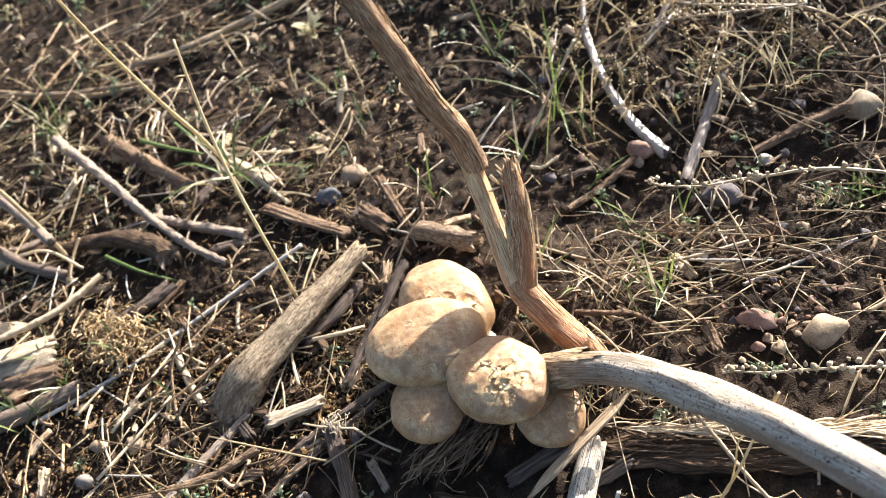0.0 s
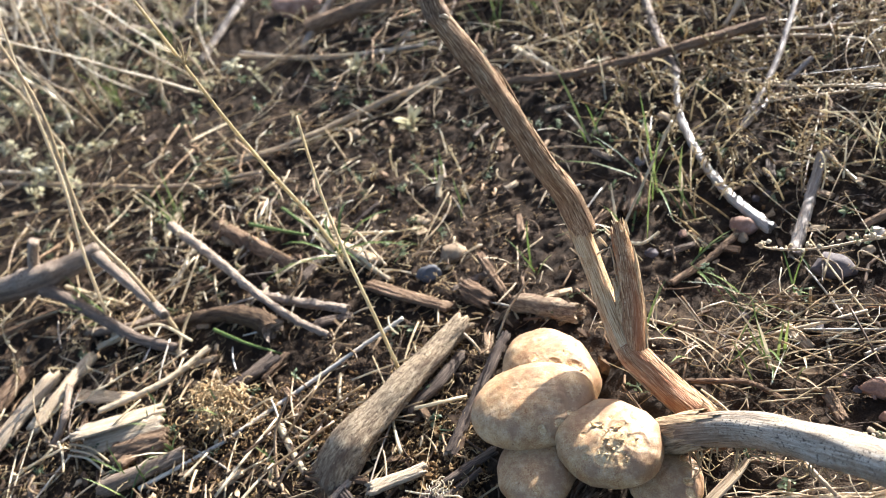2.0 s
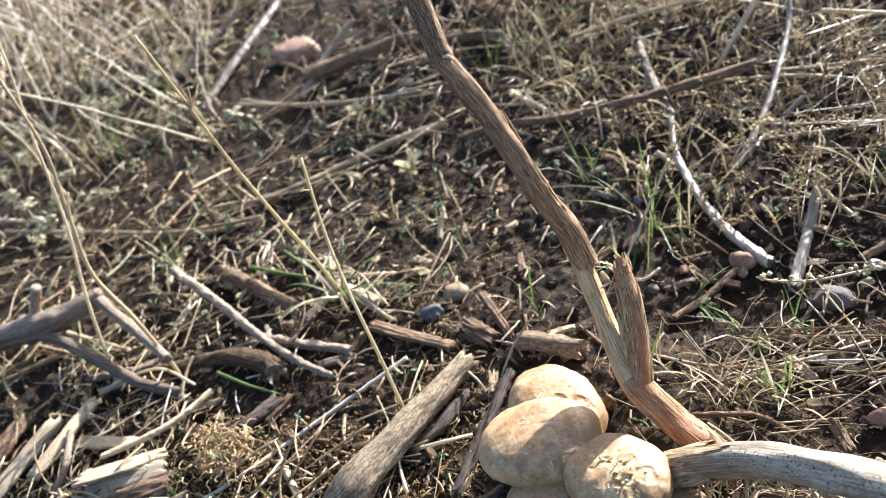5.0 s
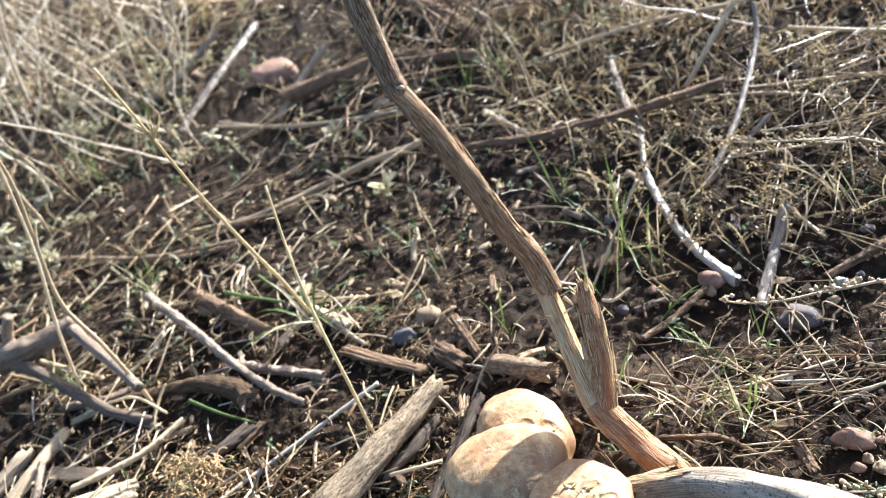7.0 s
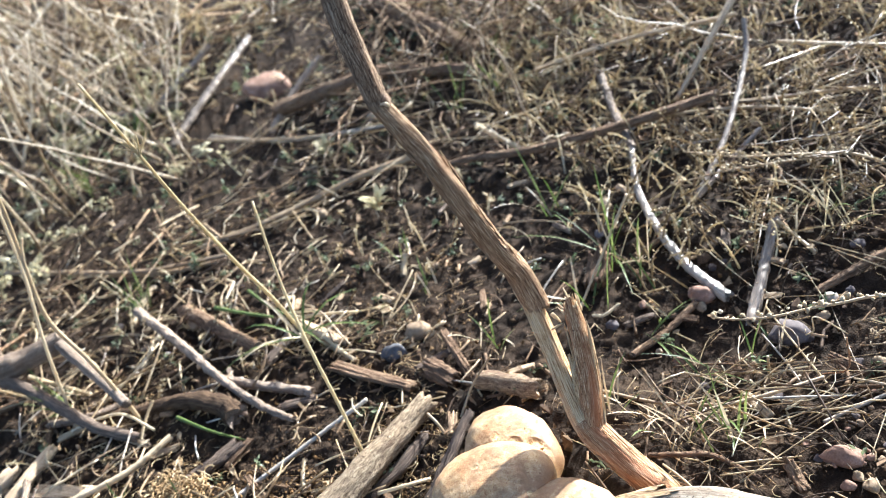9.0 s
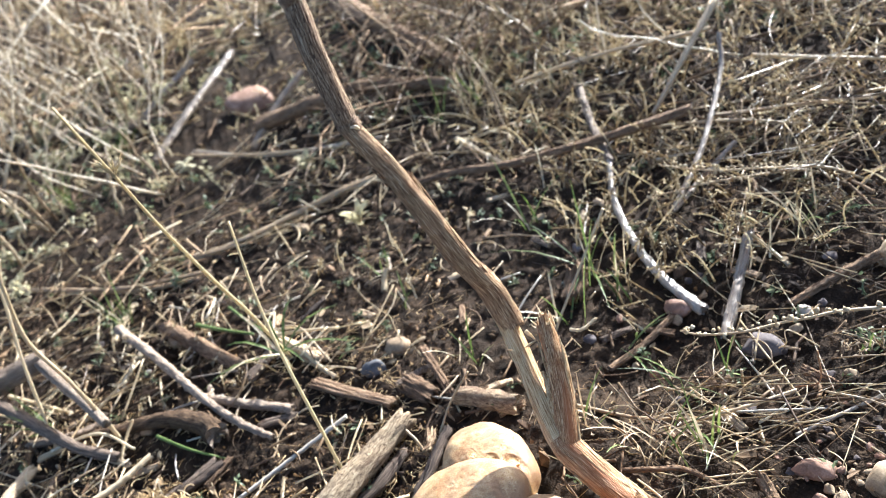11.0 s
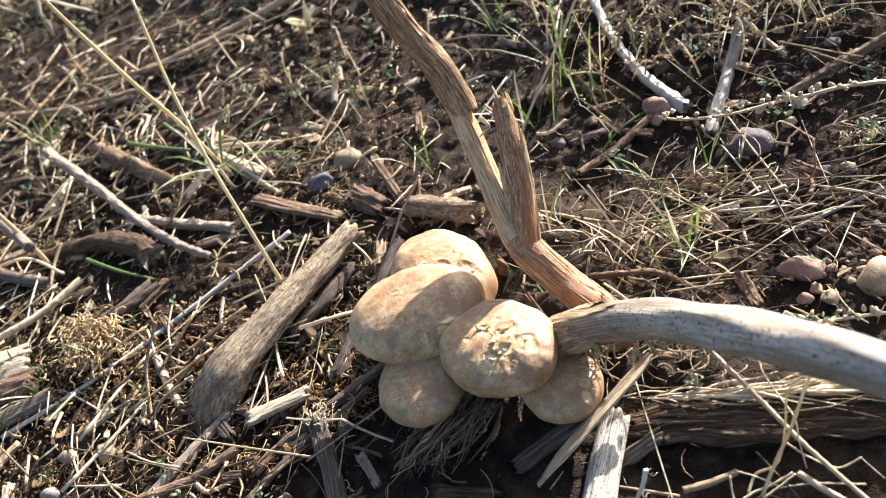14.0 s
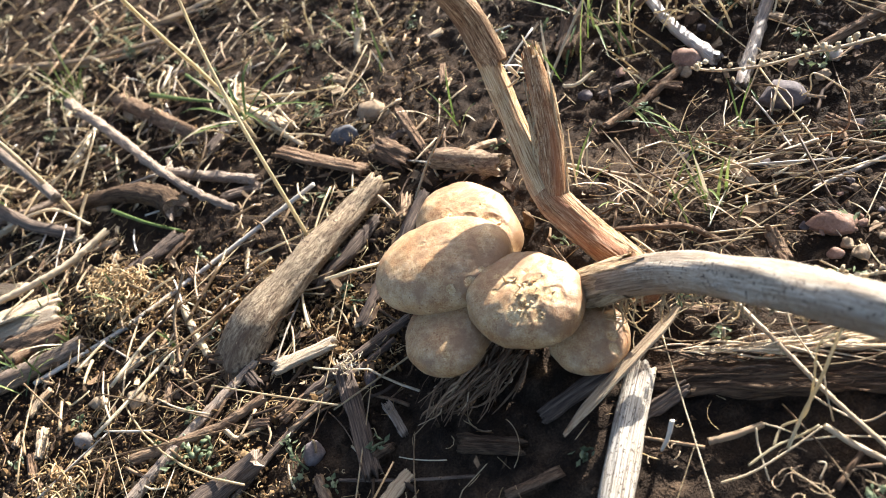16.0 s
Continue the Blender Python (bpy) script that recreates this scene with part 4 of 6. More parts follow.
    # white lint caught on a stick, and a mat of curled brown rootlets
    for at, name, label, mat, count, size, r in (((-0.138, -0.001, .0125), "fluff_tuft", "small white tuft of plant fluff", PALE, 46, .0052, .00034),
                                                 ((.204, .013, .012), "fluff_tuft", "curled tan tuft of dry tendrils", TAN, 30, .0075, .0004),
                                                 ((-0.291, 0.146, 0.010), "rootlet_mat", "matted clump of curled golden rootlets", MOSSY, 430, .0165, .00055),
                                                 ((-0.307, 0.174, 0.004), "rootlet_mat", "matted clump of curled golden rootlets", MOSSY, 150, .012, .0005),
                                                 ((0.022, -0.051, 0.012), "rootlet_mat", "loose curled rootlets under the thick stalk", DRYWOOD, 14, .016, .0003),
                                                 ((0.045, -0.072, 0.01), "rootlet_mat", "loose curled rootlets under the thick stalk", DRYWOOD, 12, .016, .0003),
                                                 ((-0.006, -0.126, .004), "rootlet_mat", "few looped tan tendrils on dark soil", TAN, 5, .008, .0003),
                                                 ((0.058, -0.086, .009), "rootlet_mat", "few looped tan tendrils on dark soil", TAN, 6, .008, .0003),
                                                 ((0.041, -0.162, .004), "rootlet_mat", "loose tan rootlets on dark soil", DRYWOOD, 16, .013, .0003),
                                                 ((-.335, .010, .005), "rootlet_mat", "matted clump of curled golden rootlets", MOSSY, 160, .018, .0005)):
        x, y, dz = at
        z = H(x, y) + dz
        paths = []
        for n in range(count):
            c = np.array([rng.gauss(0, size * .65), rng.gauss(0, size * .65), rng.uniform(-.8, .8) * size * (.35 if mat is MOSSY else .16)])
            a0, turns, rr = rng.uniform(0, 6.28), rng.uniform(.6, 2.6), rng.uniform(.2, .6) * size * (.75 if mat is MOSSY else 1)
            tilt = rng.uniform(-.8, .8)
            u = np.linspace(0, 1, 9)
            paths.append(np.stack([c[0] + rr * np.cos(a0 + turns * u), c[1] + rr * np.sin(a0 + turns * u), c[2] + rr * tilt * np.sin(a0 + turns * u) + rr * .4 * u], 1))
        v, f = strands(np.array(paths), np.full((count, 9), r))
        tagged(link(name, v, f, mat, (x, y, z), None, label, v), label, name.replace("_", " "))


build_fibres()


# ---------------------------------------------------------------- standing grass, sprigs, the forked branch
def stalk_of(ob, base, pts, radii, mat, name, n=30, sides=8, **kw):
    v, f, g = tube(smooth_path(pts, n) - base, radii, sides, .04, **kw)
    return link(name, v, f, mat, (0, 0, 0), ob, "", g)


def blade_part(ob, base, p0, p1, width, sag, mat):
    v, f = blades(np.array([p0], float) - base, np.array([p1], float) - base, np.array([width]), np.array([sag]))
    return link("blade", v, f, mat, (0, 0, 0), ob, "", v[:, [0, 2, 1]])


def build_grass():
    rng = random.Random(31)
    base = np.array([-.146, .122, H(-.146, .122)])
    ob = thing("grass_stalk", base, "thin straight straw coloured grass stalk standing", "grass stalk", "tall grass stalks")
    stalk_of(ob, base, [(-.147, .120, -.002), (-.145, .131, .050), (-.145, .150, .098), (-.143, .172, .140), (-.136, .194, .190)], [.0014, .0012, .0009], YELLOW, "stem")
    stalk_of(ob, base, [(-.1395, .186, .168), (-.144, .184, .171), (-.147, .184, .171)], [.0006, .0004], YELLOW, "bract", 6, 5)
    base = np.array([-.170, .278, H(-.170, .278)])
    ob = thing("grass_stalk", base, "tall yellowish grass stalk with a bristly seed head", "grass stalk", "tall grass stalks")
    stalk_of(ob, base, [(-.170, .278, -.002), (-.1715, .270, .025), (-.175, .258, .075), (-.179, .245, .115), (-.183, .235, .155), (-.187, .225, .20), (-.189, .213, .250),
                        (-.192, .200, .306)], [.0018, .0017, .0013, .0009], YELLOW, "stem", 44)
    c = np.array([-.189, .213, .247])
    for n in range(11):
        e = c + np.array([rng.uniform(-.009, .013), rng.uniform(-.006, .006), rng.uniform(.006, .019)])
        stalk_of(ob, base, [c + np.array([0, 0, rng.uniform(-.004, .006)]), (c + e) / 2 + np.array([.001, 0, 0]), e], [.0006, .0005, .0002], YELLOW, "bristle", 6, 5)
    # leaves about the crossing point
    base = np.array([-.172, .262, H(-.172, .262)])
    ob = thing("grass_tuft", base, "sparse tuft of pale green grass blades", "grass tuft", "grass tufts")
    for a, ln, z in ((178, .075, .012), (150, .05, .03), (95, .05, .02), (60, .045, .035), (20, .06, .02), (-20, .07, .012), (-60, .04, .02), (200, .06, .03), (120, .04, .045)):
        p0 = base + np.array([rng.uniform(-.004, .004), rng.uniform(-.004, .004), .022])
        blade_part(ob, base, p0, p0 + np.array([math.cos(radians(a)) * ln, math.sin(radians(a)) * ln, z - .015]), .0014, .010, GREEN if a % 40 else PALE)
    stalk_of(ob, base, [base, base + np.array([0, 0, .024])], [.0016, .0013], PALE, "crown", 6, 6)
    # two tall straws beside the forked branch
    base = np.array([-.338, .262, H(-.338, .262)])
    ob = thing("grass_stalk", base, "tall pale dry grass stalk leaning", "grass stalk", "tall grass stalks")
    stalk_of(ob, base, [(-.333, .262, -.002), (-.336, .272, .027), (-.343, .284, .075), (-.353, .296, .121), (-.344, .307, .169), (-.333, .319, .216), (-.331, .327, .246),
                        (-.333, .338, .289), (-.335, .347, .33)], [.0020, .0019, .0015, .0012], PALE, "stem", 50)
    stalk_of(ob, base, [(-.344, .307, .169), (-.338, .31, .182), (-.333, .312, .19)], [.0012, .0008], PALE, "sheath", 8, 6)
    base = np.array([-.405, .312, H(-.405, .312)])
    ob = thing("grass_stalk", base, "tall pale dry grass stalk leaning", "grass stalk", "tall grass stalks")
    stalk_of(ob, base, [(-.408, .308, -.002), (-.384, .322, .087), (-.366, .336, .144), (-.356, .347, .187), (-.347, .359, .234), (-.335, .370, .281), (-.326, .378, .32)],
             [.0016, .0015, .0012, .0009], PALE, "stem", 44)
    # antler-like forked branch
    base = np.array([-.528, .400, H(-.528, .400)])
    ob = thing("forked_branch", base, "thick grey brown forked branch with cut stubs", "branch")
    stalk_of(ob, base, [(-.70, .46, .030), (-.64, .44, .037), (-.587, .426, .041), (-.527, .405, .043), (-.474, .390, .045), (-.440, .392, .044), (-.409, .400, .042)],
             [.0118, .0112, .0116, .0128, .0142, .0108, .0112], GREYWOOD, "limb", 80, 30, knots=.8, ragged=.35, ridges=5, ridge=.05, seed=81)
    stalk_of(ob, base, [(-.408, .389, .044), (-.392, .361, .0435), (-.365, .317, .042), (-.347, .287, .0395), (-.329, .256, .037)], [.0062, .0052, .0047, .0046, .0042], GREYWOOD, "prong", 44, 18, ragged=.3, knots=.6, seed=82)
    stalk_of(ob, base, [(-.480, .388, .040), (-.455, .368, .033), (-.428, .338, .026), (-.400, .304, .023), (-.370, .272, .014), (-.333, .243, .008)], [.0076, .0060, .0056, .0052, .0048], DARKWOOD, "prong", 44, 18, ragged=.4, knots=.6, seed=83)
    stalk_of(ob, base, [(-.477, .400, .046), (-.466, .398, .066), (-.452, .394, .084)], [.0066, .0052, .0050], GREYWOOD, "stub", 14, 12, ragged=.3)
    # sprigs strung with seed capsules
    for label, pts, seeds, r in (("dry sprig strung with pale round seed capsules",
                                  [(.098, .033, .070), (.106, .023, .070), (.125, .011, .070), (.147, .004, .070), (.162, -.002, .070), (.179, -.008, .070), (.203, -.019, .066),
                                   (.235, -.033, .050), (.28, -.055, .0)], 44, .0021),
                                 ("feathery dry spray with tiny pale seeds",
                                  [(.204, .260, .030), (.229, .217, .033), (.262, .187, .033), (.298, .165, .026), (.330, .155, .0)], 90, .0015),
                                 ("feathery dry spray with tiny pale seeds",
                                  [(.175, .235, .022), (.215, .215, .026), (.250, .200, .024), (.29, .19, .015), (.315, .185, .0)], 80, .0015),
                                 ("dry sprig strung with pale round seed capsules",
                                  [(.086, -.075, .018), (.105, -.087, .019), (.132, -.098, .019), (.160, -.110, .018), (.185, -.12, .012), (.22, -.135, .0)], 44, .0021)):
        end = np.array(pts[-1])
        base = np.array([end[0], end[1], H(end[0], end[1])])
        ob = thing("seed_sprig", base, label, "seed sprig", "seed sprigs")
        stalk_of(ob, base, pts, [.0006, .0009, .0011], TAN, "stem", 40, 6)
        path = smooth_path(pts, 200)
        for n in range(seeds):
            p = path[min(199, max(0, int(3 + (n + rng.uniform(-1.2, 1.2)) * 150 / seeds)))] + np.array([rng.uniform(-.0025, .0025), rng.uniform(-.003, .003), rng.uniform(-.001, .0045)])
            v = BALL1[0] * (r * rng.uniform(.45, .95))
            v = v * (1, 1, rng.uniform(.75, 1.1)) + np.array([noise.noise(Vector(k) * 700 + Vector((n, 0, 0))) for k in v])[:, None] * .0009
            link("seed", v, BALL1[1], SEED, p - base, ob)
    # loose grass tufts
    for x, y, count, ln, mat in ((-.025, .173, 7, .035, GREEN), (.064, .014, 9, .05, TAN), (.078, .004, 9, .045, GREEN), (.050, .026, 10, .045, TAN), (.105, .160, 4, .045, GREEN), (0.242, 0.008, 30, .016, GREEN), (0.222, 0.012, 18, .014, GREEN), (.115, .190, 3, .05, GREEN),
                                 (.253, .123, 8, .045, YELLOW), (.145, .048, 5, .03, GREEN), (.092, .120, 5, .045, GREEN), (-.060, .347, 6, .035, GREEN), (.026, .664, 8, .07, GREEN),
                                 (.077, .616, 8, .07, GREEN), (-.35, .47, 14, .06, GREEN), (-.42, .34, 14, .05, GREEN), (-.33, .125, 9, .035, GREEN), (.03, .06, 10, .04, TAN), (.09, -.005, 10, .035, TAN),
                                 (.082, .305, 7, .07, GREEN), (.098, .205, 8, .075, GREEN), (.060, .165, 7, .06, GREEN), (-.055, .285, 6, .03, GREEN), (.098, .062, 7, .05, GREEN),
                                 (-.345, .165, 12, .03, GREEN), (-.29, .145, 8, .028, GREEN), (-.37, .115, 9, .035, GREEN), (-.255, .085, 5, .02, GREEN), (.262, .143, 6, .05, GREEN),
                                 (-.105, .262, 5, .025, GREEN), (.13, .612, 10, .08, GREEN), (-.45, .83, 16, .09, GREEN), (-.38, .95, 14, .09, GREEN)):
        base = np.array([x, y, H(x, y) - .001])
        green = mat is GREEN
        ob = thing("grass_tuft", base, "small tuft of green grass blades" if green else "small tuft of dry straw coloured grass", "grass tuft", "grass tufts")
        for n in range(count):
            a, lean = rng.uniform(0, 6.28), rng.uniform(.35, 1.0)
            l2 = ln * rng.uniform(.6, 1.15)
            p0 = base + np.array([rng.gauss(0, .006), rng.gauss(0, .006), 0])
            p1 = p0 + np.array([math.cos(a) * lean * l2, math.sin(a) * lean * l2, l2 * math.sqrt(max(.05, 1.05 - lean * lean))])
            blade_part(ob, base, p0, p1, rng.uniform(.0005, .0010), l2 * .12, mat if n % 5 else (PALE if green else GREEN))
    # a small plant with woolly leaves
    for x, y in ((-.066, .452), (-.252, -.005), (.221, .013), (0.133, 0.036), (0.044, -0.086), (-.10, .62)):
        base = np.array([x, y, H(x, y)])
        ob = thing("small_herb", base, "small herb with opposite grey green leaves", "herb", "small herbs")
        grey = y > .3
        for n in range(14 if grey else 11):
            a, up = n * 2.4, rng.uniform(.2, 1.1)
            ln = rng.uniform(.010, .020) if grey else rng.uniform(.0028, .0048)
            p0 = base + np.array([rng.gauss(0, .004), rng.gauss(0, .004), .004 + n * .0009])
            v, f = blades((p0 - base)[None], (p0 - base + np.array([math.cos(a) * ln, math.sin(a) * ln, ln * up * .7]))[None], np.array([ln * .26]), np.array([ln * .15]))
            link("leaf", v, f, GREYLEAF if grey else GREENLEAF, (0, 0, 0), ob)
        stalk_of(ob, base, [base - np.array([0, 0, .002]), base + np.array([.001, 0, .017])], [.0011, .0008], TAN, "stem", 6, 5)
    # rosettes of thick white felted leaves
    for x, y in ((-0.537, 0.811), (-0.593, 0.769), (-0.544, 0.697), (-0.617, 0.810), (-0.529, 1.047), (-0.266, 0.773)):
        base = np.array([x, y, H(x, y)])
        ob = thing("woolly_plant", base, "small plant with thick white felted leaves", "herb", "woolly plants")
        top = np.array([rng.uniform(-.004, .004), rng.uniform(-.004, .004), rng.uniform(.022, .036)])
        stalk_of(ob, base, [base - np.array([0, 0, .002]), base + top * .5 + np.array([.001, 0, 0]), base + top], [.0016, .0013], WOOLLY, "stem", 8, 6)
        for n in range(10):
            a, ln = n * 2.4 + rng.uniform(-.3, .3), rng.uniform(.011, .017)
            c, s, up = math.cos(a), math.sin(a), rng.uniform(.1, .7)
            v = BALL3[0] * np.array([ln * .55, ln * .26, ln * .12]) + np.array([ln * .55, 0, 0])
            v[:, 2] += v[:, 0] * up - (v[:, 0] / ln) ** 2 * ln * .35
            v = np.stack([v[:, 0] * c - v[:, 1] * s, v[:, 0] * s + v[:, 1] * c, v[:, 2]], 1)
            link("leaf", v, BALL3[1], WOOLLY, top * (1 - .05 * n), ob)
    # seedlings with round fleshy leaves
    for x, y, count in ((-0.246, -0.004, 5), (-0.234, -0.006, 5), (-0.241, -0.016, 4)):
        base = np.array([x, y, H(x, y)])
        ob = thing("seedling", base, "seedling with round pale green leaves", "seedling", "green seedlings")
        for n in range(count):
            a, ln = n * 2.4 + rng.uniform(-.3, .3), rng.uniform(.0020, .0032)
            p0 = np.array([rng.gauss(0, .005), rng.gauss(0, .005), .003 + rng.uniform(0, .006)])
            v = BALL1[0] * np.array([ln, ln * .75, ln * .22])
            c, s = math.cos(a), math.sin(a)
            v = np.stack([v[:, 0] * c - v[:, 1] * s, v[:, 0] * s + v[:, 1] * c, v[:, 2] + v[:, 0] * .4], 1)
            link("leaf", v, BALL1[1], GREENLEAF, p0, ob)
            stalk_of(ob, base, [base, base + p0 * np.array([.6, .6, .5]), base + p0], [.0006, .0005], GREENLEAF, "stem", 5, 5)


build_grass()


# ---------------------------------------------------------------- lying sticks, straws, wood pieces and stones
stick("twig", "dark weathered twig lying beside the mushrooms", [(-0.062, 0.106, 0.0033), (-0.099, 0.063, 0.0034), (-0.127, 0.029, 0.0035)], 0.0041, 0.0044, DARKWOOD)
stick("branch", "smooth grey bent branch lying in dry straw", [(-0.345, 0.434, 0.0180), (-0.306, 0.364, 0.0160), (-0.281, 0.318, 0.0150), (-0.252, 0.262, 0.0140), (-0.221, 0.213, 0.0120), (-0.195, 0.183, 0.0090)], 0.0052, 0.0027, GREYWOOD)
stick("branch", "rotten brown branch with a thick crumbling end", [(-0.369, 0.295, 0.0040), (-0.334, 0.278, 0.0070), (-0.303, 0.267, 0.0090), (-0.275, 0.251, 0.0105), (-0.254, 0.232, 0.0100), (-0.243, 0.216, 0.0080)], 0.0040, 0.0112, ROTTEN)
stick("twig", "grey twig end half hidden in straw", [(-0.435, 0.326, 0.0032), (-0.387, 0.301, 0.0090), (-0.361, 0.307, 0.0027)], 0.0040, 0.0034, GREYWOOD)
stick("twig", "grey brown twig lying on the soil", [(-0.254, 0.272, 0.0037), (-0.211, 0.237, 0.0035), (-0.177, 0.210, 0.0033)], 0.0047, 0.0041, GREYWOOD)
stick("branch", "short brown branch piece with rough bark", [(-0.293, 0.408, 0.0069), (-0.249, 0.338, 0.0060), (-0.219, 0.293, 0.0053)], 0.0085, 0.0066, BARK)
stick("twig", "short dark stick leaning on the litter", [(-0.180, 0.300, 0.0038), (-0.198, 0.281, 0.0039), (-0.211, 0.269, 0.0041)], 0.0048, 0.0051, DARKWOOD)
stick("straw_stem", "long tan dry stem lying flat", [(-0.458, 0.617, 0.0028), (-0.381, 0.558, 0.0025), (-0.315, 0.512, 0.0021), (-0.258, 0.484, 0.0018)], 0.0036, 0.0023, TAN)
stick("straw_stem", "long thin grey straw lying across the litter", [(-0.132, 0.163, 0.0120), (-0.170, 0.157, 0.0080), (-0.243, 0.139, 0.0014), (-0.300, 0.118, 0.0014), (-0.361, 0.108, 0.0014)], 0.0018, 0.0018, GREYSTRAW)
stick("straw_stem", "thick tan straw piece on the ground", [(-0.404, 0.307, 0.0031), (-0.360, 0.266, 0.0027), (-0.327, 0.234, 0.0023)], 0.0039, 0.0029, TAN)
stick("stick", "long grey stick with frayed bark", [(-0.199, 0.042, 0.0022), (-0.245, 0.013, 0.0026), (-0.286, -0.014, 0.0029), (-0.303, -0.027, 0.0033)], 0.0028, 0.0042, GREYWOOD)
stick("stick", "dark grey stick running under the mushrooms", [(-0.098, 0.017, 0.0026), (-0.140, 0.008, 0.0026), (-0.169, -0.001, 0.0026)], 0.0033, 0.0033, DARKWOOD)
stick("stick", "thin dark blue grey stick on shaded soil", [(-0.110, 0.008, 0.0018), (-0.166, -0.011, 0.0018), (-0.212, -0.037, 0.0018), (-0.235, -0.054, 0.0018)], 0.0023, 0.0023, DARKWOOD)
stick("straw_stem", "tan straw bent into a hook", [(-0.221, -0.002, 0.0070), (-0.215, -0.007, 0.0012), (-0.187, -0.005, 0.0012), (-0.153, -0.001, 0.0012)], 0.0015, 0.0015, TAN)
stick("stick", "grey brown branch piece half buried", [(-0.197, 0.012, 0.0024), (-0.230, 0.006, 0.0027), (-0.285, 0.011, 0.0030)], 0.0030, 0.0037, BARK)
stick("branch", "broken branch with a pale splintered end", [(-0.202, -0.032, 0.0090), (-0.221, -0.035, 0.0054), (-0.244, -0.041, 0.0057)], 0.0062, 0.0071, DARKWOOD)
chip("bark_strip", "dark flat strip of fibrous bark", [(-0.144, 0.000, 0.0080), (-0.143, -0.032, 0.0027), (-0.142, -0.069, 0.0026)], 0.0055, 0.0052, DARKWOOD)
chip("wood_piece", "dark broken piece of rotten wood", [(-0.093, -0.074, 0.0024), (-0.065, -0.090, 0.0023)], 0.0048, 0.0047, ROTTEN)
stick("straw_stem", "thin dark stem in the shade", [(-0.161, -0.062, 0.0007), (-0.126, -0.079, 0.0007), (-0.092, -0.093, 0.0007)], 0.0009, 0.0008, DARKWOOD)
stick("straw_stem", "pale straight straw leaning over dead fibre", [(0.058, -0.075, 0.0140), (0.064, -0.110, 0.0120), (0.069, -0.138, 0.0100), (0.081, -0.176, 0.0009)], 0.0012, 0.0011, TAN)
stick("straw_stem", "golden bent grass stem rising past the thick stalk", [(0.0416, -0.1429, 0.0040), (0.0512, -0.1375, 0.0140), (0.0600, -0.1366, 0.0360), (0.0715, -0.1323, 0.0600), (0.0812, -0.1318, 0.0900)], 0.00086, 0.00063, YELLOW)
stick("straw_stem", "golden grass stem with a sharp kink", [(0.0374, -0.1389, 0.0030), (0.0447, -0.1338, 0.0050), (0.0530, -0.1372, 0.0140), (0.0593, -0.1338, 0.0320), (0.0643, -0.1290, 0.0500), (0.0706, -0.1316, 0.0580)], 0.00065, 0.00042, YELLOW)
stick("straw_stem", "pale curved straw on dark soil", [(0.0093, -0.1439, 0.0020), (0.0228, -0.1456, 0.0030), (0.0415, -0.1445, 0.0060), (0.0580, -0.1421, 0.0080)], 0.00058, 0.00042, PALE)
stick("straw_stem", "thin golden straw on dark soil", [(0.0236, -0.1419, 0.0020), (0.0372, -0.1404, 0.0050), (0.0474, -0.1410, 0.0060), (0.0573, -0.1411, 0.0080)], 0.00058, 0.00049, YELLOW)
stick("straw_stem", "thin white straw end on dark soil", [(0.0380, -0.1294, 0.0060), (0.0438, -0.1353, 0.0060), (0.0503, -0.1418, 0.0030)], 0.00043, 0.00042, PALE)
stick("straw_stem", "thin pale straw on dark soil", [(0.0489, -0.1419, 0.0030), (0.0634, -0.1476, 0.0040), (0.0802, -0.1566, 0.0040)], 0.00043, 0.00035, PALE)
stick("straw_stem", "thin bent straw over dead fibre", [(0.0749, -0.0881, 0.0200), (0.0706, -0.1002, 0.0180), (0.0705, -0.1133, 0.0160), (0.0700, -0.1240, 0.0160), (0.0668, -0.1317, 0.0120), (0.0643, -0.1405, 0.0040)], 0.00043, 0.00035, PALE)
stick("straw_stem", "thin wavy straw under the thick stalk", [(0.0603, -0.0709, 0.0120), (0.0671, -0.0765, 0.0110), (0.0701, -0.0820, 0.0080), (0.0780, -0.0881, 0.0060)], 0.00050, 0.00035, PALE)
stick("straw_stem", "thin brown stem on dark soil", [(0.0344, -0.1300, 0.0060), (0.0317, -0.1361, 0.0030), (0.0294, -0.1443, 0.0030), (0.0277, -0.1514, 0.0020)], 0.00050, 0.00042, TAN)
stick("straw_stem", "thin bent tan straw on dark soil", [(0.0627, -0.1288, 0.0080), (0.0673, -0.1371, 0.0060), (0.0744, -0.1466, 0.0060), (0.0842, -0.1486, 0.0100)], 0.00050, 0.00042, TAN)
stick("straw_stem", "thin kinked straw on dark soil", [(0.0490, -0.1526, 0.0030), (0.0514, -0.1549, 0.0030), (0.0461, -0.1590, 0.0020)], 0.00050, 0.00042, TAN)
stick("straw_stem", "pale broken straw standing in soil", [(0.0028, -0.1158, 0.0160), (-0.0013, -0.1188, 0.0100), (-0.0064, -0.1199, 0.0020)], 0.0013, 0.0009, GREYSTRAW)
stick("twig", "short tan hollow twig", [(0.014, -0.125, 0.0014), (0.026, -0.127, 0.0013), (0.039, -0.128, 0.0012)], 0.0018, 0.0015, TAN)
stick("straw_stem", "tan straw piece with a broken tip", [(0.059, -0.142, 0.0080), (0.067, -0.153, 0.0012), (0.077, -0.169, 0.0012)], 0.0015, 0.0015, TAN)
stick("twig", "brown curved twig beside the thick stalk", [(0.029, 0.008, 0.0017), (0.046, -0.006, 0.0080), (0.063, -0.015, 0.0070), (0.079, -0.038, 0.0012)], 0.0021, 0.0015, BARK)
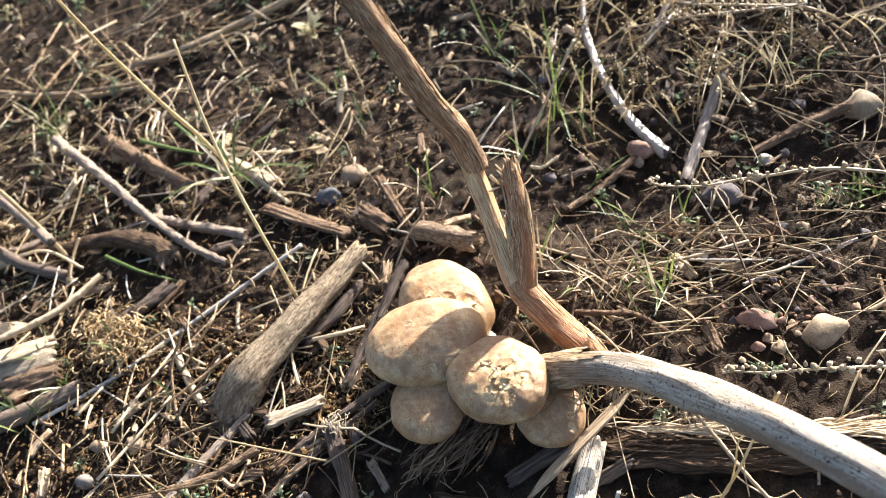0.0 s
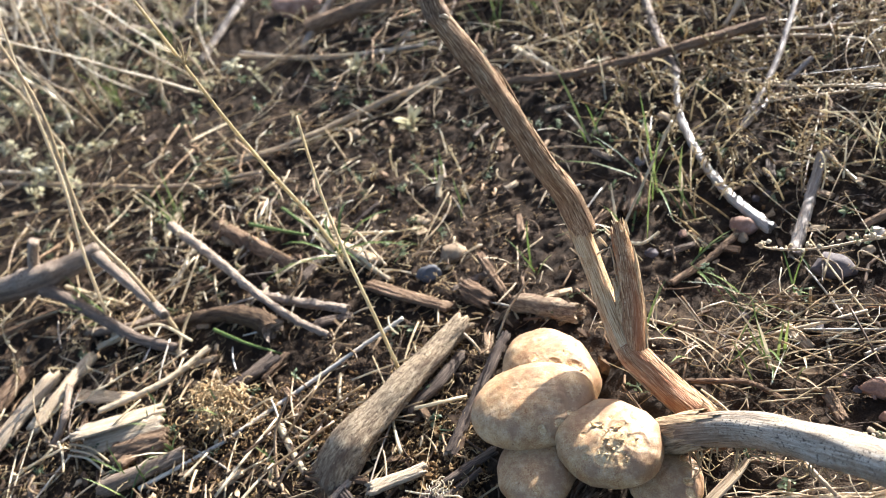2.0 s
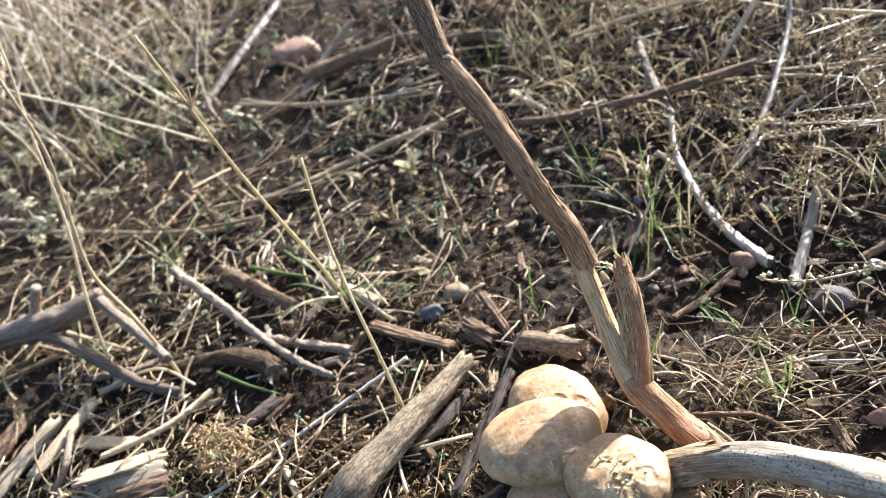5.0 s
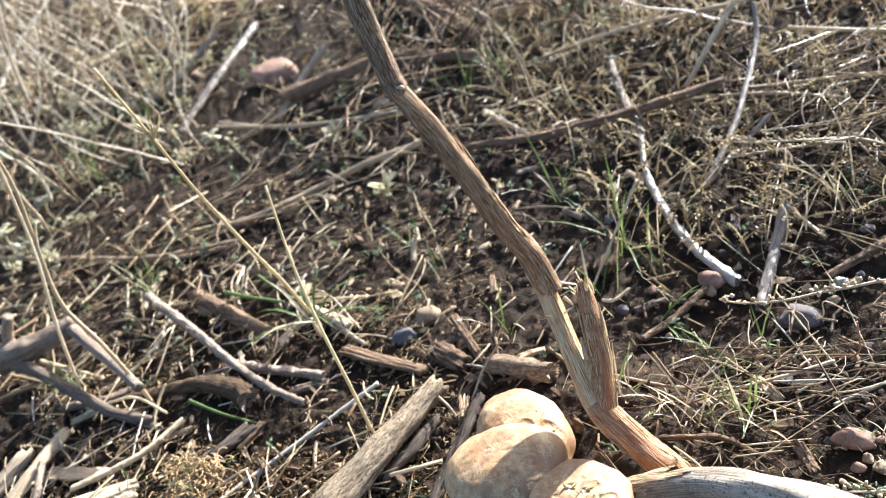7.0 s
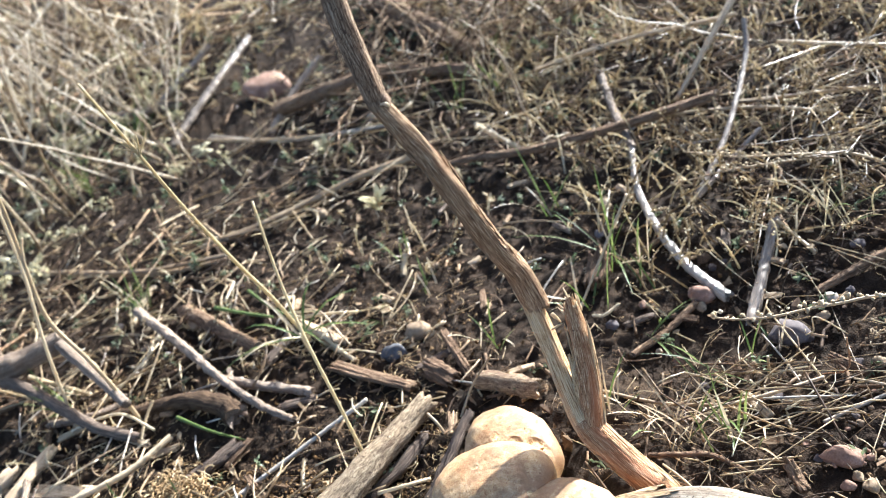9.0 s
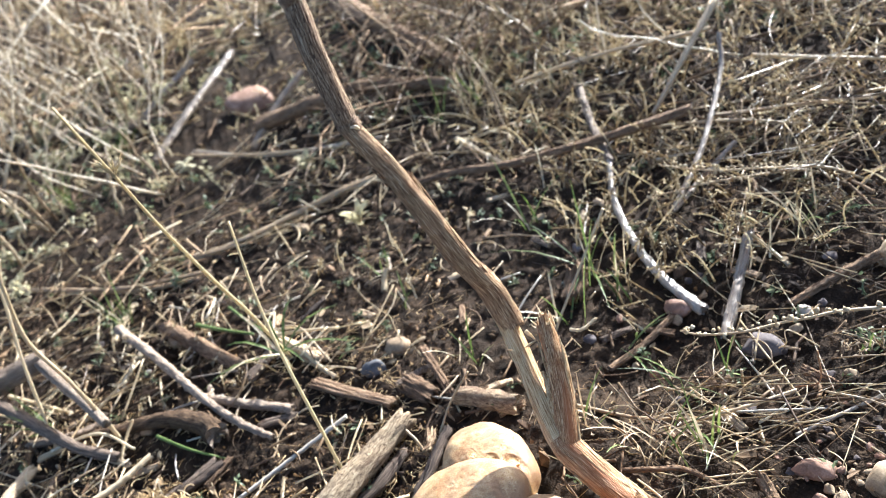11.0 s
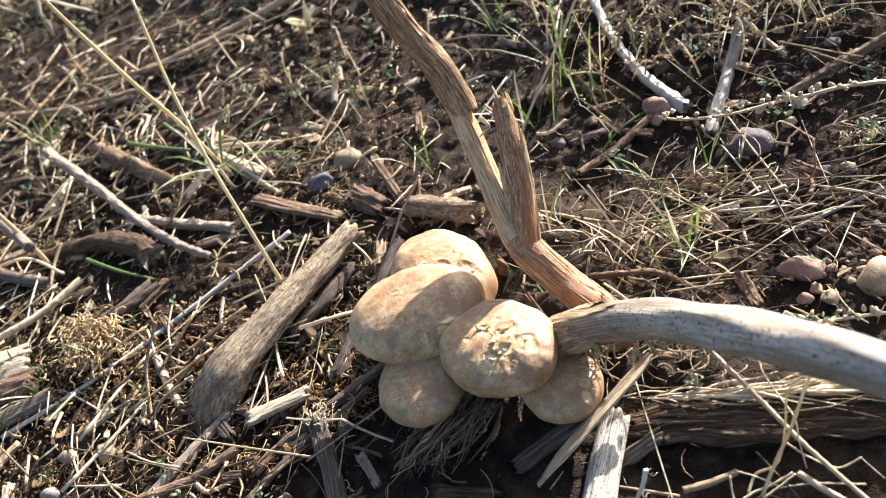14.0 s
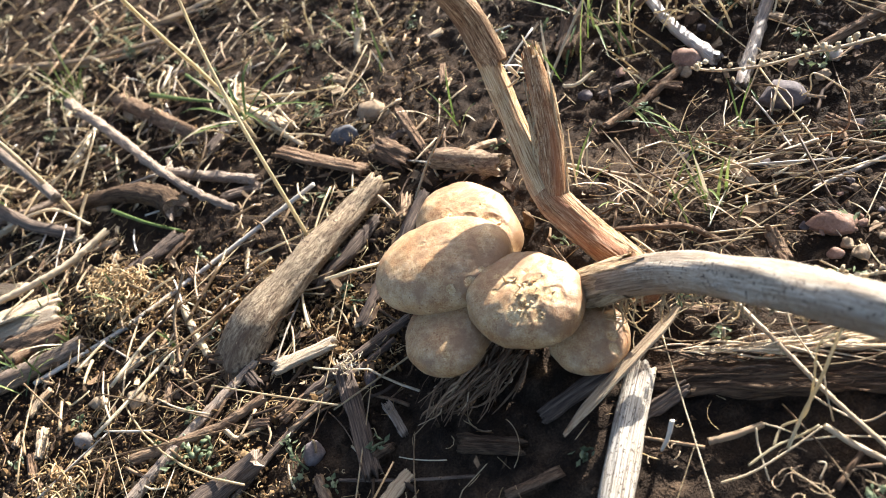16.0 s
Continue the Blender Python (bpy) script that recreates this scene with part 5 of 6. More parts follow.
chip("wood_shard", "pointed brown wood shard standing in litter", [(0.096, -0.040, 0.0080), (0.097, -0.045, 0.0019), (0.095, -0.057, 0.0016)], 0.0044, 0.0031, BARK)
stick("straw_stem", "thin pale grass stem leaning over the soil", [(0.129, 0.217, 0.0450), (0.090, 0.188, 0.0280), (0.056, 0.163, 0.0100), (0.042, 0.152, 0.0009)], 0.0012, 0.0011, PALE)
stick("straw_stem", "short pale curled straw", [(0.057, 0.153, 0.0011), (0.064, 0.144, 0.0060), (0.078, 0.147, 0.0090)], 0.0014, 0.0012, PALE)
stick("twig", "brown twig half sunk in dark soil", [(0.131, 0.125, 0.0023), (0.096, 0.111, 0.0022), (0.065, 0.100, 0.0022)], 0.0028, 0.0027, BARK)
stick("straw_stem", "long tan straw lying on crumbly soil", [(0.028, 0.076, 0.0011), (0.063, 0.043, 0.0010), (0.111, 0.018, 0.0009), (0.147, 0.022, 0.0009)], 0.0014, 0.0011, TAN)
stick("straw_stem", "wiry reddish stem with a sharp kink", [(0.173, 0.010, 0.0300), (0.167, 0.002, 0.0120), (0.156, 0.012, 0.0050)], 0.0006, 0.0006, STALKRED)
stick("straw_stem", "wiry brown stem with a kink", [(0.153, 0.006, 0.0090), (0.116, 0.012, 0.0090), (0.081, 0.020, 0.0070)], 0.0013, 0.0013, TAN)
stick("straw_stem", "grey straw lying on crumbly soil", [(0.212, -0.021, 0.0011), (0.174, -0.019, 0.0010), (0.134, -0.019, 0.0010)], 0.0014, 0.0012, GREYSTRAW)
stick("branch", "pale bleached bent stick lying on dark soil", [(0.182, 0.326, 0.0140), (0.159, 0.273, 0.0027), (0.145, 0.203, 0.0031), (0.144, 0.156, 0.0034), (0.151, 0.114, 0.0038)], 0.0028, 0.0047, PALEWOOD)
stick("branch", "grey dead stick among dry herbs", [(0.224, 0.486, 0.0160), (0.197, 0.390, 0.0140), (0.182, 0.324, 0.0140)], 0.0042, 0.0041, GREYWOOD)
stick("branch", "long brown branch with a split end", [(0.003, 0.474, 0.0080), (0.053, 0.449, 0.0120), (0.106, 0.401, 0.0160), (0.187, 0.357, 0.0220), (0.274, 0.324, 0.0320)], 0.0042, 0.0055, BARK)
stick("straw_stem", "short pale stem lying on dark ground", [(0.076, 0.525, 0.0120), (0.103, 0.431, 0.0022)], 0.0030, 0.0028, PALE)
stick("branch", "pale bleached branch among dry herbs", [(0.346, 0.384, 0.0600), (0.322, 0.349, 0.0400), (0.254, 0.276, 0.0200), (0.194, 0.227, 0.0024)], 0.0023, 0.0030, PALEWOOD)
stick("branch", "pale bleached branch joining another", [(0.279, 0.262, 0.0200), (0.239, 0.255, 0.0019), (0.192, 0.226, 0.0022)], 0.0021, 0.0027, PALEWOOD)
chip("dry_leaf", "dry tan strap of a grass leaf", [(0.255, 0.370, 0.0160), (0.310, 0.396, 0.0450), (0.373, 0.430, 0.0720)], 0.0026, 0.0066, DRYWOOD)
stick("stick", "pale broken stick end on soil", [(0.216, 0.149, 0.0140), (0.194, 0.129, 0.0034), (0.151, 0.084, 0.0036)], 0.0038, 0.0045, PALEWOOD)
stick("straw_stem", "short pale straw beside a broken stick", [(0.215, 0.146, 0.0160), (0.224, 0.137, 0.0012), (0.224, 0.112, 0.0012)], 0.0016, 0.0015, PALE)
stick("stick", "brown stick touching a pale stone", [(0.270, 0.074, 0.0090), (0.240, 0.080, 0.0028), (0.201, 0.079, 0.0025)], 0.0038, 0.0031, BARK)
stick("branch", "long tan brown dry stem on dark soil", [(-0.274, 0.528, 0.0050), (-0.195, 0.515, 0.0080), (-0.130, 0.521, 0.0090), (-0.071, 0.526, 0.0090), (-0.007, 0.521, 0.0070)], 0.0033, 0.0047, TAN)
stick("branch", "dark brown dead branch lying under dry shrubs", [(-0.150, 0.797, 0.0160), (-0.071, 0.770, 0.0200), (0.013, 0.747, 0.0220), (0.115, 0.665, 0.0160)], 0.0123, 0.0098, BARK)
stick("stick", "grey stick leaning on a dead branch", [(-0.060, 0.855, 0.0400), (-0.119, 0.815, 0.0200), (-0.169, 0.762, 0.0042)], 0.0051, 0.0052, GREYWOOD)
stick("stick", "pale stick among dry shrub stems", [(-0.160, 1.070, 0.0400), (-0.249, 0.951, 0.0200), (-0.320, 0.865, 0.0052)], 0.0063, 0.0064, PALEWOOD)
stick("stick", "pale stick among dry shrub stems", [(-0.228, 1.085, 0.0500), (-0.283, 1.059, 0.0300), (-0.346, 1.034, 0.0100)], 0.0058, 0.0062, PALEWOOD)
stick("branch", "reddish brown bark log lying under dry shrubs", [(0.046, 1.171, 0.0165), (0.094, 0.893, 0.0122), (0.139, 0.717, 0.0095)], 0.0199, 0.0118, BARK)
stick("branch", "grey brown branch under dry shrubs", [(-0.709, 1.333, 0.0082), (-0.525, 1.170, 0.0072), (-0.420, 1.089, 0.0066), (-0.295, 1.003, 0.0060)], 0.0101, 0.0075, GREYWOOD)
stick("straw_stem", "long tan straw lying on dark soil", [(-0.260, 0.815, 0.0120), (-0.160, 0.713, 0.0140), (-0.050, 0.631, 0.0080)], 0.0025, 0.0022, TAN)
chip("wood_splinter", "tan weathered wood splinter", [(-0.525, 0.206, 0.0043), (-0.501, 0.228, 0.0080), (-0.458, 0.274, 0.0100)], 0.0086, 0.0077, PALECHIP)
chip("wood_splinter", "long thin tan wood splinter", [(-0.469, 0.215, 0.0100), (-0.443, 0.243, 0.0120), (-0.418, 0.278, 0.0100)], 0.0057, 0.0051, DRYWOOD)
chip("wood_piece", "dark brown broken wood piece", [(-0.525, 0.272, 0.0054), (-0.510, 0.292, 0.0047), (-0.498, 0.309, 0.0040)], 0.0108, 0.0080, BARK)
chip("plank_piece", "weathered tan plank piece with torn end", [(-0.416, 0.182, 0.0130), (-0.378, 0.173, 0.0130), (-0.346, 0.174, 0.0080)], 0.0105, 0.0086, PALECHIP)
chip("plank_piece", "flat brown wood piece under straw", [(-0.434, 0.241, 0.0037), (-0.404, 0.223, 0.0035), (-0.374, 0.205, 0.0033)], 0.0074, 0.0066, DRYWOOD)
chip("wood_piece", "rotten brown wood chunk", [(-0.384, 0.150, 0.0051), (-0.361, 0.145, 0.0047), (-0.337, 0.142, 0.0043)], 0.0101, 0.0087, BARK)
stick("branch", "grey broken branch piece", [(-0.389, 0.119, 0.0054), (-0.354, 0.120, 0.0047), (-0.321, 0.122, 0.0041)], 0.0067, 0.0051, GREYWOOD)
stick("twig", "knobbly grey twig on wood splinters", [(-0.434, 0.245, 0.0140), (-0.434, 0.206, 0.0120), (-0.450, 0.193, 0.0022)], 0.0034, 0.0028, GREYWOOD)
stick("twig", "tan twig resting on wood pieces", [(-0.396, 0.194, 0.0140), (-0.360, 0.195, 0.0120), (-0.330, 0.204, 0.0100), (-0.301, 0.222, 0.0100)], 0.0028, 0.0029, TAN)
stick("stick", "dark stick half buried in soil", [(-0.290, 0.171, 0.0032), (-0.270, 0.179, 0.0033), (-0.247, 0.191, 0.0033)], 0.0041, 0.0042, DARKWOOD)
stick("fallen_grass", "yellow green fallen grass blade", [(-0.294, 0.238, 0.0140), (-0.265, 0.207, 0.0120), (-0.240, 0.192, 0.0007)], 0.0017, 0.0009, GREEN)
stick("branch", "short weathered brown branch piece behind the mushrooms", [(-0.045, 0.130, 0.0062), (-0.026, 0.111, 0.0063), (-0.008, 0.093, 0.0064)], 0.0077, 0.0080, LOG)
chip("wood_splinter", "split brown wood splinter", [(-0.153, 0.228, 0.0035), (-0.124, 0.194, 0.0031), (-0.094, 0.161, 0.0026)], 0.0071, 0.0053, BARK)
chip("wood_splinter", "brown pointed wood splinter", [(-0.056, 0.200, 0.0090), (-0.053, 0.170, 0.0070), (-0.050, 0.140, 0.0021)], 0.0034, 0.0036, BARK)
chip("wood_piece", "reddish brown crumbling wood", [(-0.079, 0.173, 0.0045), (-0.070, 0.157, 0.0042), (-0.063, 0.143, 0.0039)], 0.0090, 0.0078, BARK)
chip("wood_piece", "small tan block of wood", [(-0.177, 0.302, 0.0036), (-0.159, 0.279, 0.0033), (-0.142, 0.255, 0.0029)], 0.0072, 0.0059, DRYWOOD)
stick("straw_stem", "tan straw piece on the litter", [(-0.186, 0.322, 0.0019), (-0.161, 0.271, 0.0017), (-0.134, 0.224, 0.0014)], 0.0024, 0.0018, TAN)
chip("wood_piece", "lump of brown bark on dark soil", [(0.090, 0.206, 0.0100), (0.082, 0.195, 0.0047), (0.073, 0.181, 0.0047)], 0.0096, 0.0093, BARK)
chip("wood_splinter", "torn tan bark shard", [(-0.185, 0.027, 0.0050), (-0.165, 0.025, 0.0070), (-0.146, 0.024, 0.0070)], 0.0058, 0.0044, PALECHIP)
chip("plank_piece", "weathered tan plank piece under straw", [(-0.414, 0.171, 0.0046), (-0.374, 0.160, 0.0090), (-0.340, 0.157, 0.0090)], 0.0093, 0.0069, PALECHIP)
chip("wood_splinter", "brown wood splinter on loose soil", [(-0.389, 0.119, 0.0034), (-0.361, 0.119, 0.0031), (-0.325, 0.122, 0.0029)], 0.0067, 0.0059, BARK)
chip("wood_piece", "rotten brown wood piece", [(-0.375, 0.131, 0.0090), (-0.363, 0.142, 0.0030), (-0.346, 0.142, 0.0030)], 0.0060, 0.0061, BARK)
stick("twig", "small upright tan twig fork", [(-0.220, 0.099, 0.0450), (-0.241, 0.095, 0.0220), (-0.248, 0.082, 0.0100), (-0.251, 0.063, 0.0010)], 0.0011, 0.0013, DRYWOOD)
stick("twig", "small tan forked twig", [(-0.251, 0.063, 0.0009), (-0.238, 0.066, 0.0120), (-0.213, 0.069, 0.0180)], 0.0011, 0.0009, DRYWOOD)
stick("straw_stem", "short pale hollow straw stem", [(-0.246, 0.115, 0.0023), (-0.239, 0.088, 0.0021), (-0.231, 0.065, 0.0019)], 0.0029, 0.0024, PALE)
stick("straw_stem", "pale thin twig lying across wood", [(-0.142, 0.075, 0.0080), (-0.122, 0.068, 0.0100), (-0.105, 0.071, 0.0010)], 0.0014, 0.0013, PALE)
stick("straw_stem", "pale thin twig lying across wood", [(-0.192, 0.110, 0.0009), (-0.170, 0.097, 0.0090), (-0.144, 0.085, 0.0009)], 0.0012, 0.0011, PALE)
stick("straw_stem", "short tan stem leaning on a log", [(-0.091, 0.117, 0.0140), (-0.086, 0.105, 0.0100), (-0.084, 0.098, 0.0009)], 0.0011, 0.0011, TAN)
stick("straw_stem", "thin reddish stem behind the mushrooms", [(-0.031, 0.111, 0.0400), (-0.052, 0.119, 0.0140), (-0.069, 0.109, 0.0008)], 0.0008, 0.0010, TAN)
stick("straw_stem", "short pale straw piece", [(-0.338, 0.494, 0.0033), (-0.354, 0.466, 0.0030), (-0.361, 0.441, 0.0027)], 0.0041, 0.0033, PALE)
stick("straw_stem", "short pale hollow straw stem", [(-0.193, 0.144, 0.0018), (-0.197, 0.129, 0.0017), (-0.197, 0.112, 0.0016)], 0.0020, 0.0017, PALE)
stick("straw_stem", "short pale straw piece", [(-0.325, 0.397, 0.0021), (-0.336, 0.372, 0.0021), (-0.344, 0.351, 0.0020)], 0.0027, 0.0026, PALE)
stick("straw_stem", "pale upright stub of a stem", [(-0.059, 0.329, 0.0160), (-0.065, 0.325, 0.0080), (-0.070, 0.315, 0.0023)], 0.0029, 0.0029, PALE)
stick("twig", "dark twig half buried in soil", [(-0.242, 0.185, 0.0030), (-0.268, 0.176, 0.0028), (-0.293, 0.167, 0.0026)], 0.0038, 0.0033, DARKWOOD)
stone("stone", "reddish brown angular stone in crumbly soil", (0.126, -0.047), (0.0120, 0.0062), STONE_RED)
stone("stone", "smooth tan stone in crumbly soil", (0.154, -0.071), (0.0136, 0.0101), STONE_TAN)
stone("stone", "purple grey rounded stone on dark soil", (0.164, 0.058), (0.0145, 0.0100), STONE_GREY)
stone("stone", "rounded tan brown stone among wood chips", (-0.076, 0.228), (0.0115, 0.0105), STONE_BROWN)
stone("stone", "dark blue grey stone in the shade", (-0.101, 0.213), (0.0120, 0.0072), STONE_BLUE)
stone("stone", "small grey stone in the shade", (-0.173, -0.040), (0.0070, 0.0070), STONE_GREY)
stone("stone", "flat pale blue grey stone on loose soil", (-0.320, 0.043), (0.0082, 0.0050), STONE_PALE)
stone("stone", "small pale tan stone on loose soil", (-0.283, 0.056), (0.0079, 0.0061), STONE_TAN)
stone("stone", "small tan pebble in crumbly soil", (0.127, -0.069), (0.0047, 0.0042), STONE_TAN)
stone("stone", "small tan pebble in crumbly soil", (0.125, -0.061), (0.0037, 0.0031), STONE_TAN)
stone("stone", "small brown pebble in crumbly soil", (0.117, -0.063), (0.0042, 0.0036), STONE_RED)
stone("stone", "large brown stone under dry stems", (-0.161, 0.919), (0.0412, 0.0260), STONE_RED)
stone("stone", "pale tan rounded stone on dark soil", (0.284, 0.073), (0.0150, 0.0120), STONE_TAN)
stone("stone", "small pale pebble on dark soil", (0.204, 0.069), (0.0056, 0.0044), STONE_PALE)
stone("stone", "brown earth coloured stone by a pale stick", (0.138, 0.129), (0.0114, 0.0079), STONE_RED)
stone("stone", "small whitish stone on dark soil", (-0.028, 0.670), (0.0111, 0.0082), STONE_PALE)
stone("stone", "small tan stone on dark soil", (-0.132, 0.496), (0.0078, 0.0097), STONE_TAN)
stone("stone", "small tan wood coloured stone", (-0.310, 0.067), (0.0073, 0.0044), STONE_TAN)
GRIT = [stone("pebble", "small angular pebble in crumbly soil", (0.150, -0.050), (.0030, .0024), mat) for mat in (STONE_TAN, STONE_RED, STONE_GREY, STONE_BROWN, STONE_RED)]
grit_rng = random.Random(88)
for ob in GRIT:
    tagged(ob, category="pebble", group="scattered pebbles")
    ob.matrix_basis = pose(grit_rng.uniform(.13, .18), grit_rng.uniform(-.07, -.03), .002, rz=grit_rng.uniform(0, 360))
for n in range(46):
    x, y = grit_rng.gauss(.150, .024), grit_rng.gauss(-.046, .020)
    ob = copy_thing(GRIT[n % 5], Matrix())
    ob.scale = [grit_rng.uniform(.35, 1.0)] * 2 + [grit_rng.uniform(.3, .8)]
    ob.location, ob.rotation_euler = (x, y, H(x, y) + .0012), (grit_rng.uniform(-.4, .4), grit_rng.uniform(-.4, .4), grit_rng.uniform(0, 6.28))
chip("bark_strip", "dark strip of bark under the mushrooms", [(-0.010, -0.078, 0.0120), (-0.027, -0.079, 0.0090), (-0.050, -0.081, 0.0040)], 0.0049, 0.0042, DARKWOOD)
stick("fallen_grass", "pale green fallen grass blade", [(-0.253, 0.367, 0.0180), (-0.225, 0.335, 0.0200), (-0.195, 0.307, 0.0200)], 0.0022, 0.0013, GREEN)
stick("fallen_grass", "pale green fallen grass blade", [(-0.217, 0.369, 0.0180), (-0.199, 0.330, 0.0200), (-0.185, 0.305, 0.0200)], 0.0017, 0.0010, GREEN)
stick("straw_stem", "pale thin straw stub among grass", [(-0.175, 0.292, 0.0200), (-0.144, 0.284, 0.0150), (-0.119, 0.276, 0.0100)], 0.0018, 0.0013, PALE)
stick("straw_stem", "thin curved straw arching over soil", [(-0.171, 0.293, 0.0200), (-0.162, 0.294, 0.0220), (-0.150, 0.285, 0.0180), (-0.140, 0.256, 0.0090), (-0.135, 0.244, 0.0030)], 0.0010, 0.0010, TAN)
stick("straw_stem", "pale straight straw under a forked branch", [(-0.470, 0.414, 0.0090), (-0.436, 0.387, 0.0017), (-0.396, 0.347, 0.0016)], 0.0024, 0.0020, PALE)
stick("twig", "red brown twig under a forked branch", [(-0.559, 0.378, 0.0032), (-0.509, 0.384, 0.0030), (-0.469, 0.388, 0.0028)], 0.0040, 0.0035, BARK)
stick("straw_stem", "thin bent straw lying across twigs", [(-0.400, 0.287, 0.0120), (-0.366, 0.280, 0.0160), (-0.343, 0.269, 0.0160), (-0.318, 0.242, 0.0080)], 0.0016, 0.0012, PALE)
stick("straw_stem", "pale thin straw leaning on a branch", [(-0.336, 0.235, 0.0012), (-0.326, 0.259, 0.0100), (-0.317, 0.272, 0.0160)], 0.0015, 0.0013, PALE)
stick("straw_stem", "thin wiry pale stem with kinks", [(0.167, 0.044, 0.0100), (0.171, 0.041, 0.0140), (0.173, 0.044, 0.0220), (0.178, 0.041, 0.0200), (0.188, 0.030, 0.0080)], 0.0005, 0.0005, PALE)
stick("branch", "long thin tan branch among dry herbs", [(0.178, 0.579, 0.0180), (0.268, 0.521, 0.0260), (0.370, 0.442, 0.0360)], 0.0028, 0.0025, TAN)
stick("straw_stem", "long tan stem lying over dry herbs", [(0.285, 0.319, 0.0200), (0.352, 0.276, 0.0180), (0.418, 0.227, 0.0140)], 0.0022, 0.0017, TAN)
stick("straw_stem", "long tan stem lying over dry herbs", [(0.374, 0.375, 0.0240), (0.408, 0.310, 0.0260), (0.446, 0.252, 0.0240)], 0.0023, 0.0018, TAN)
stick("straw_stem", "long tan stem lying over dry herbs", [(0.218, 0.356, 0.0200), (0.297, 0.301, 0.0180), (0.344, 0.250, 0.0120)], 0.0017, 0.0015, TAN)
stick("straw_stem", "long tan stem lying flat", [(-0.626, 0.750, 0.0060), (-0.471, 0.631, 0.0024), (-0.353, 0.533, 0.0090), (-0.241, 0.474, 0.0090)], 0.0036, 0.0022, TAN)
stick("straw_stem", "long thin grey stem on dark soil", [(-0.256, 0.827, 0.0100), (-0.162, 0.734, 0.0019), (-0.072, 0.646, 0.0100), (0.001, 0.627, 0.0017)], 0.0025, 0.0022, GREYSTRAW)
stick("straw_stem", "pale straw leaning from a grass tuft", [(-0.181, 0.313, 0.0120), (-0.160, 0.275, 0.0070), (-0.136, 0.225, 0.0020)], 0.0021, 0.0015, PALE)
chip("leaf_scrap", "white dry scrap of leaf", [(-0.415, 0.289, 0.0080), (-0.401, 0.288, 0.0090), (-0.387, 0.287, 0.0090)], 0.0029, 0.0021, PALE)
stick("straw_stem", "thin pale curved straw on soil", [(-0.425, 0.177, 0.0100), (-0.403, 0.161, 0.0110), (-0.385, 0.140, 0.0080)], 0.0011, 0.0009, PALE)
stick("straw_stem", "thin pale curved straw on soil", [(-0.424, 0.172, 0.0080), (-0.402, 0.155, 0.0090), (-0.387, 0.137, 0.0070)], 0.0011, 0.0009, PALE)
stick("straw_stem", "thin pale curved straw on soil", [(-0.428, 0.170, 0.0060), (-0.407, 0.155, 0.0070), (-0.391, 0.135, 0.0050)], 0.0009, 0.0009, PALE)
stick("straw_stem", "thin pale straw lying on wood pieces", [(-0.381, 0.167, 0.0160), (-0.370, 0.172, 0.0180), (-0.358, 0.186, 0.0140)], 0.0009, 0.0009, PALE)
stick("straw_stem", "thin pale straw lying on wood pieces", [(-0.489, 0.179, 0.0009), (-0.462, 0.177, 0.0080), (-0.429, 0.176, 0.0100)], 0.0012, 0.0011, PALE)


# ---------------------------------------------------------------- litter: what nobody could count
CAPS = ((-.0453, .043, .040), (-.0643, .0081, .040), (-.0326, -.0362, .033), (-.0773, -.0255, .026), (-.0132, -.0604, .023), (.01, -.03, .014))


def free(p, slack=0.0):
    keep = np.ones(len(p), bool)
    for x, y, r in CAPS:
        keep &= np.hypot(p[:, 0] - x, p[:, 1] - y) > r + slack
    return keep


def wedge(p, edge=.12):
    """The stretch of ground round the path that is worth covering."""
    x, y = p[:, 0], p[:, 1]
    return (x > -.47 - np.maximum(y - .28, 0) * .26 - edge) & (y < .42 + (.62 - x) * 1.95 + edge) & (x < .24 + (y + .08) * .86 + edge)


def clumpy(p, seed, low, scale=7.0):
    """Thins a scatter into drifts and bare patches: the share kept falls to low on the bare ones."""
    rng = np.random.default_rng(seed + 900)
    share = np.array([.48 + 2.0 * noise.noise((x * scale + seed, y * scale, seed * .7)) for x, y in p])
    return rng.random(len(p)) < np.clip(share, low, 1)


BARE = ((.10, .24, .11, .17), (-.185, .20, .075, .07), (-.25, .27, .07, .08), (.09, -.10, .085, .045))


def sparse(p, rng):
    """Keeps few pieces on the dark bare soil behind the stalk, behind the log and under the thick stalk."""
    near = np.min([((p[:, 0] - x) / a) ** 2 + ((p[:, 1] - y) / b) ** 2 for x, y, a, b in BARE], 0)
    return rng.random(len(p)) < np.clip(.25 + .75 * (near - .5), .25, 1)


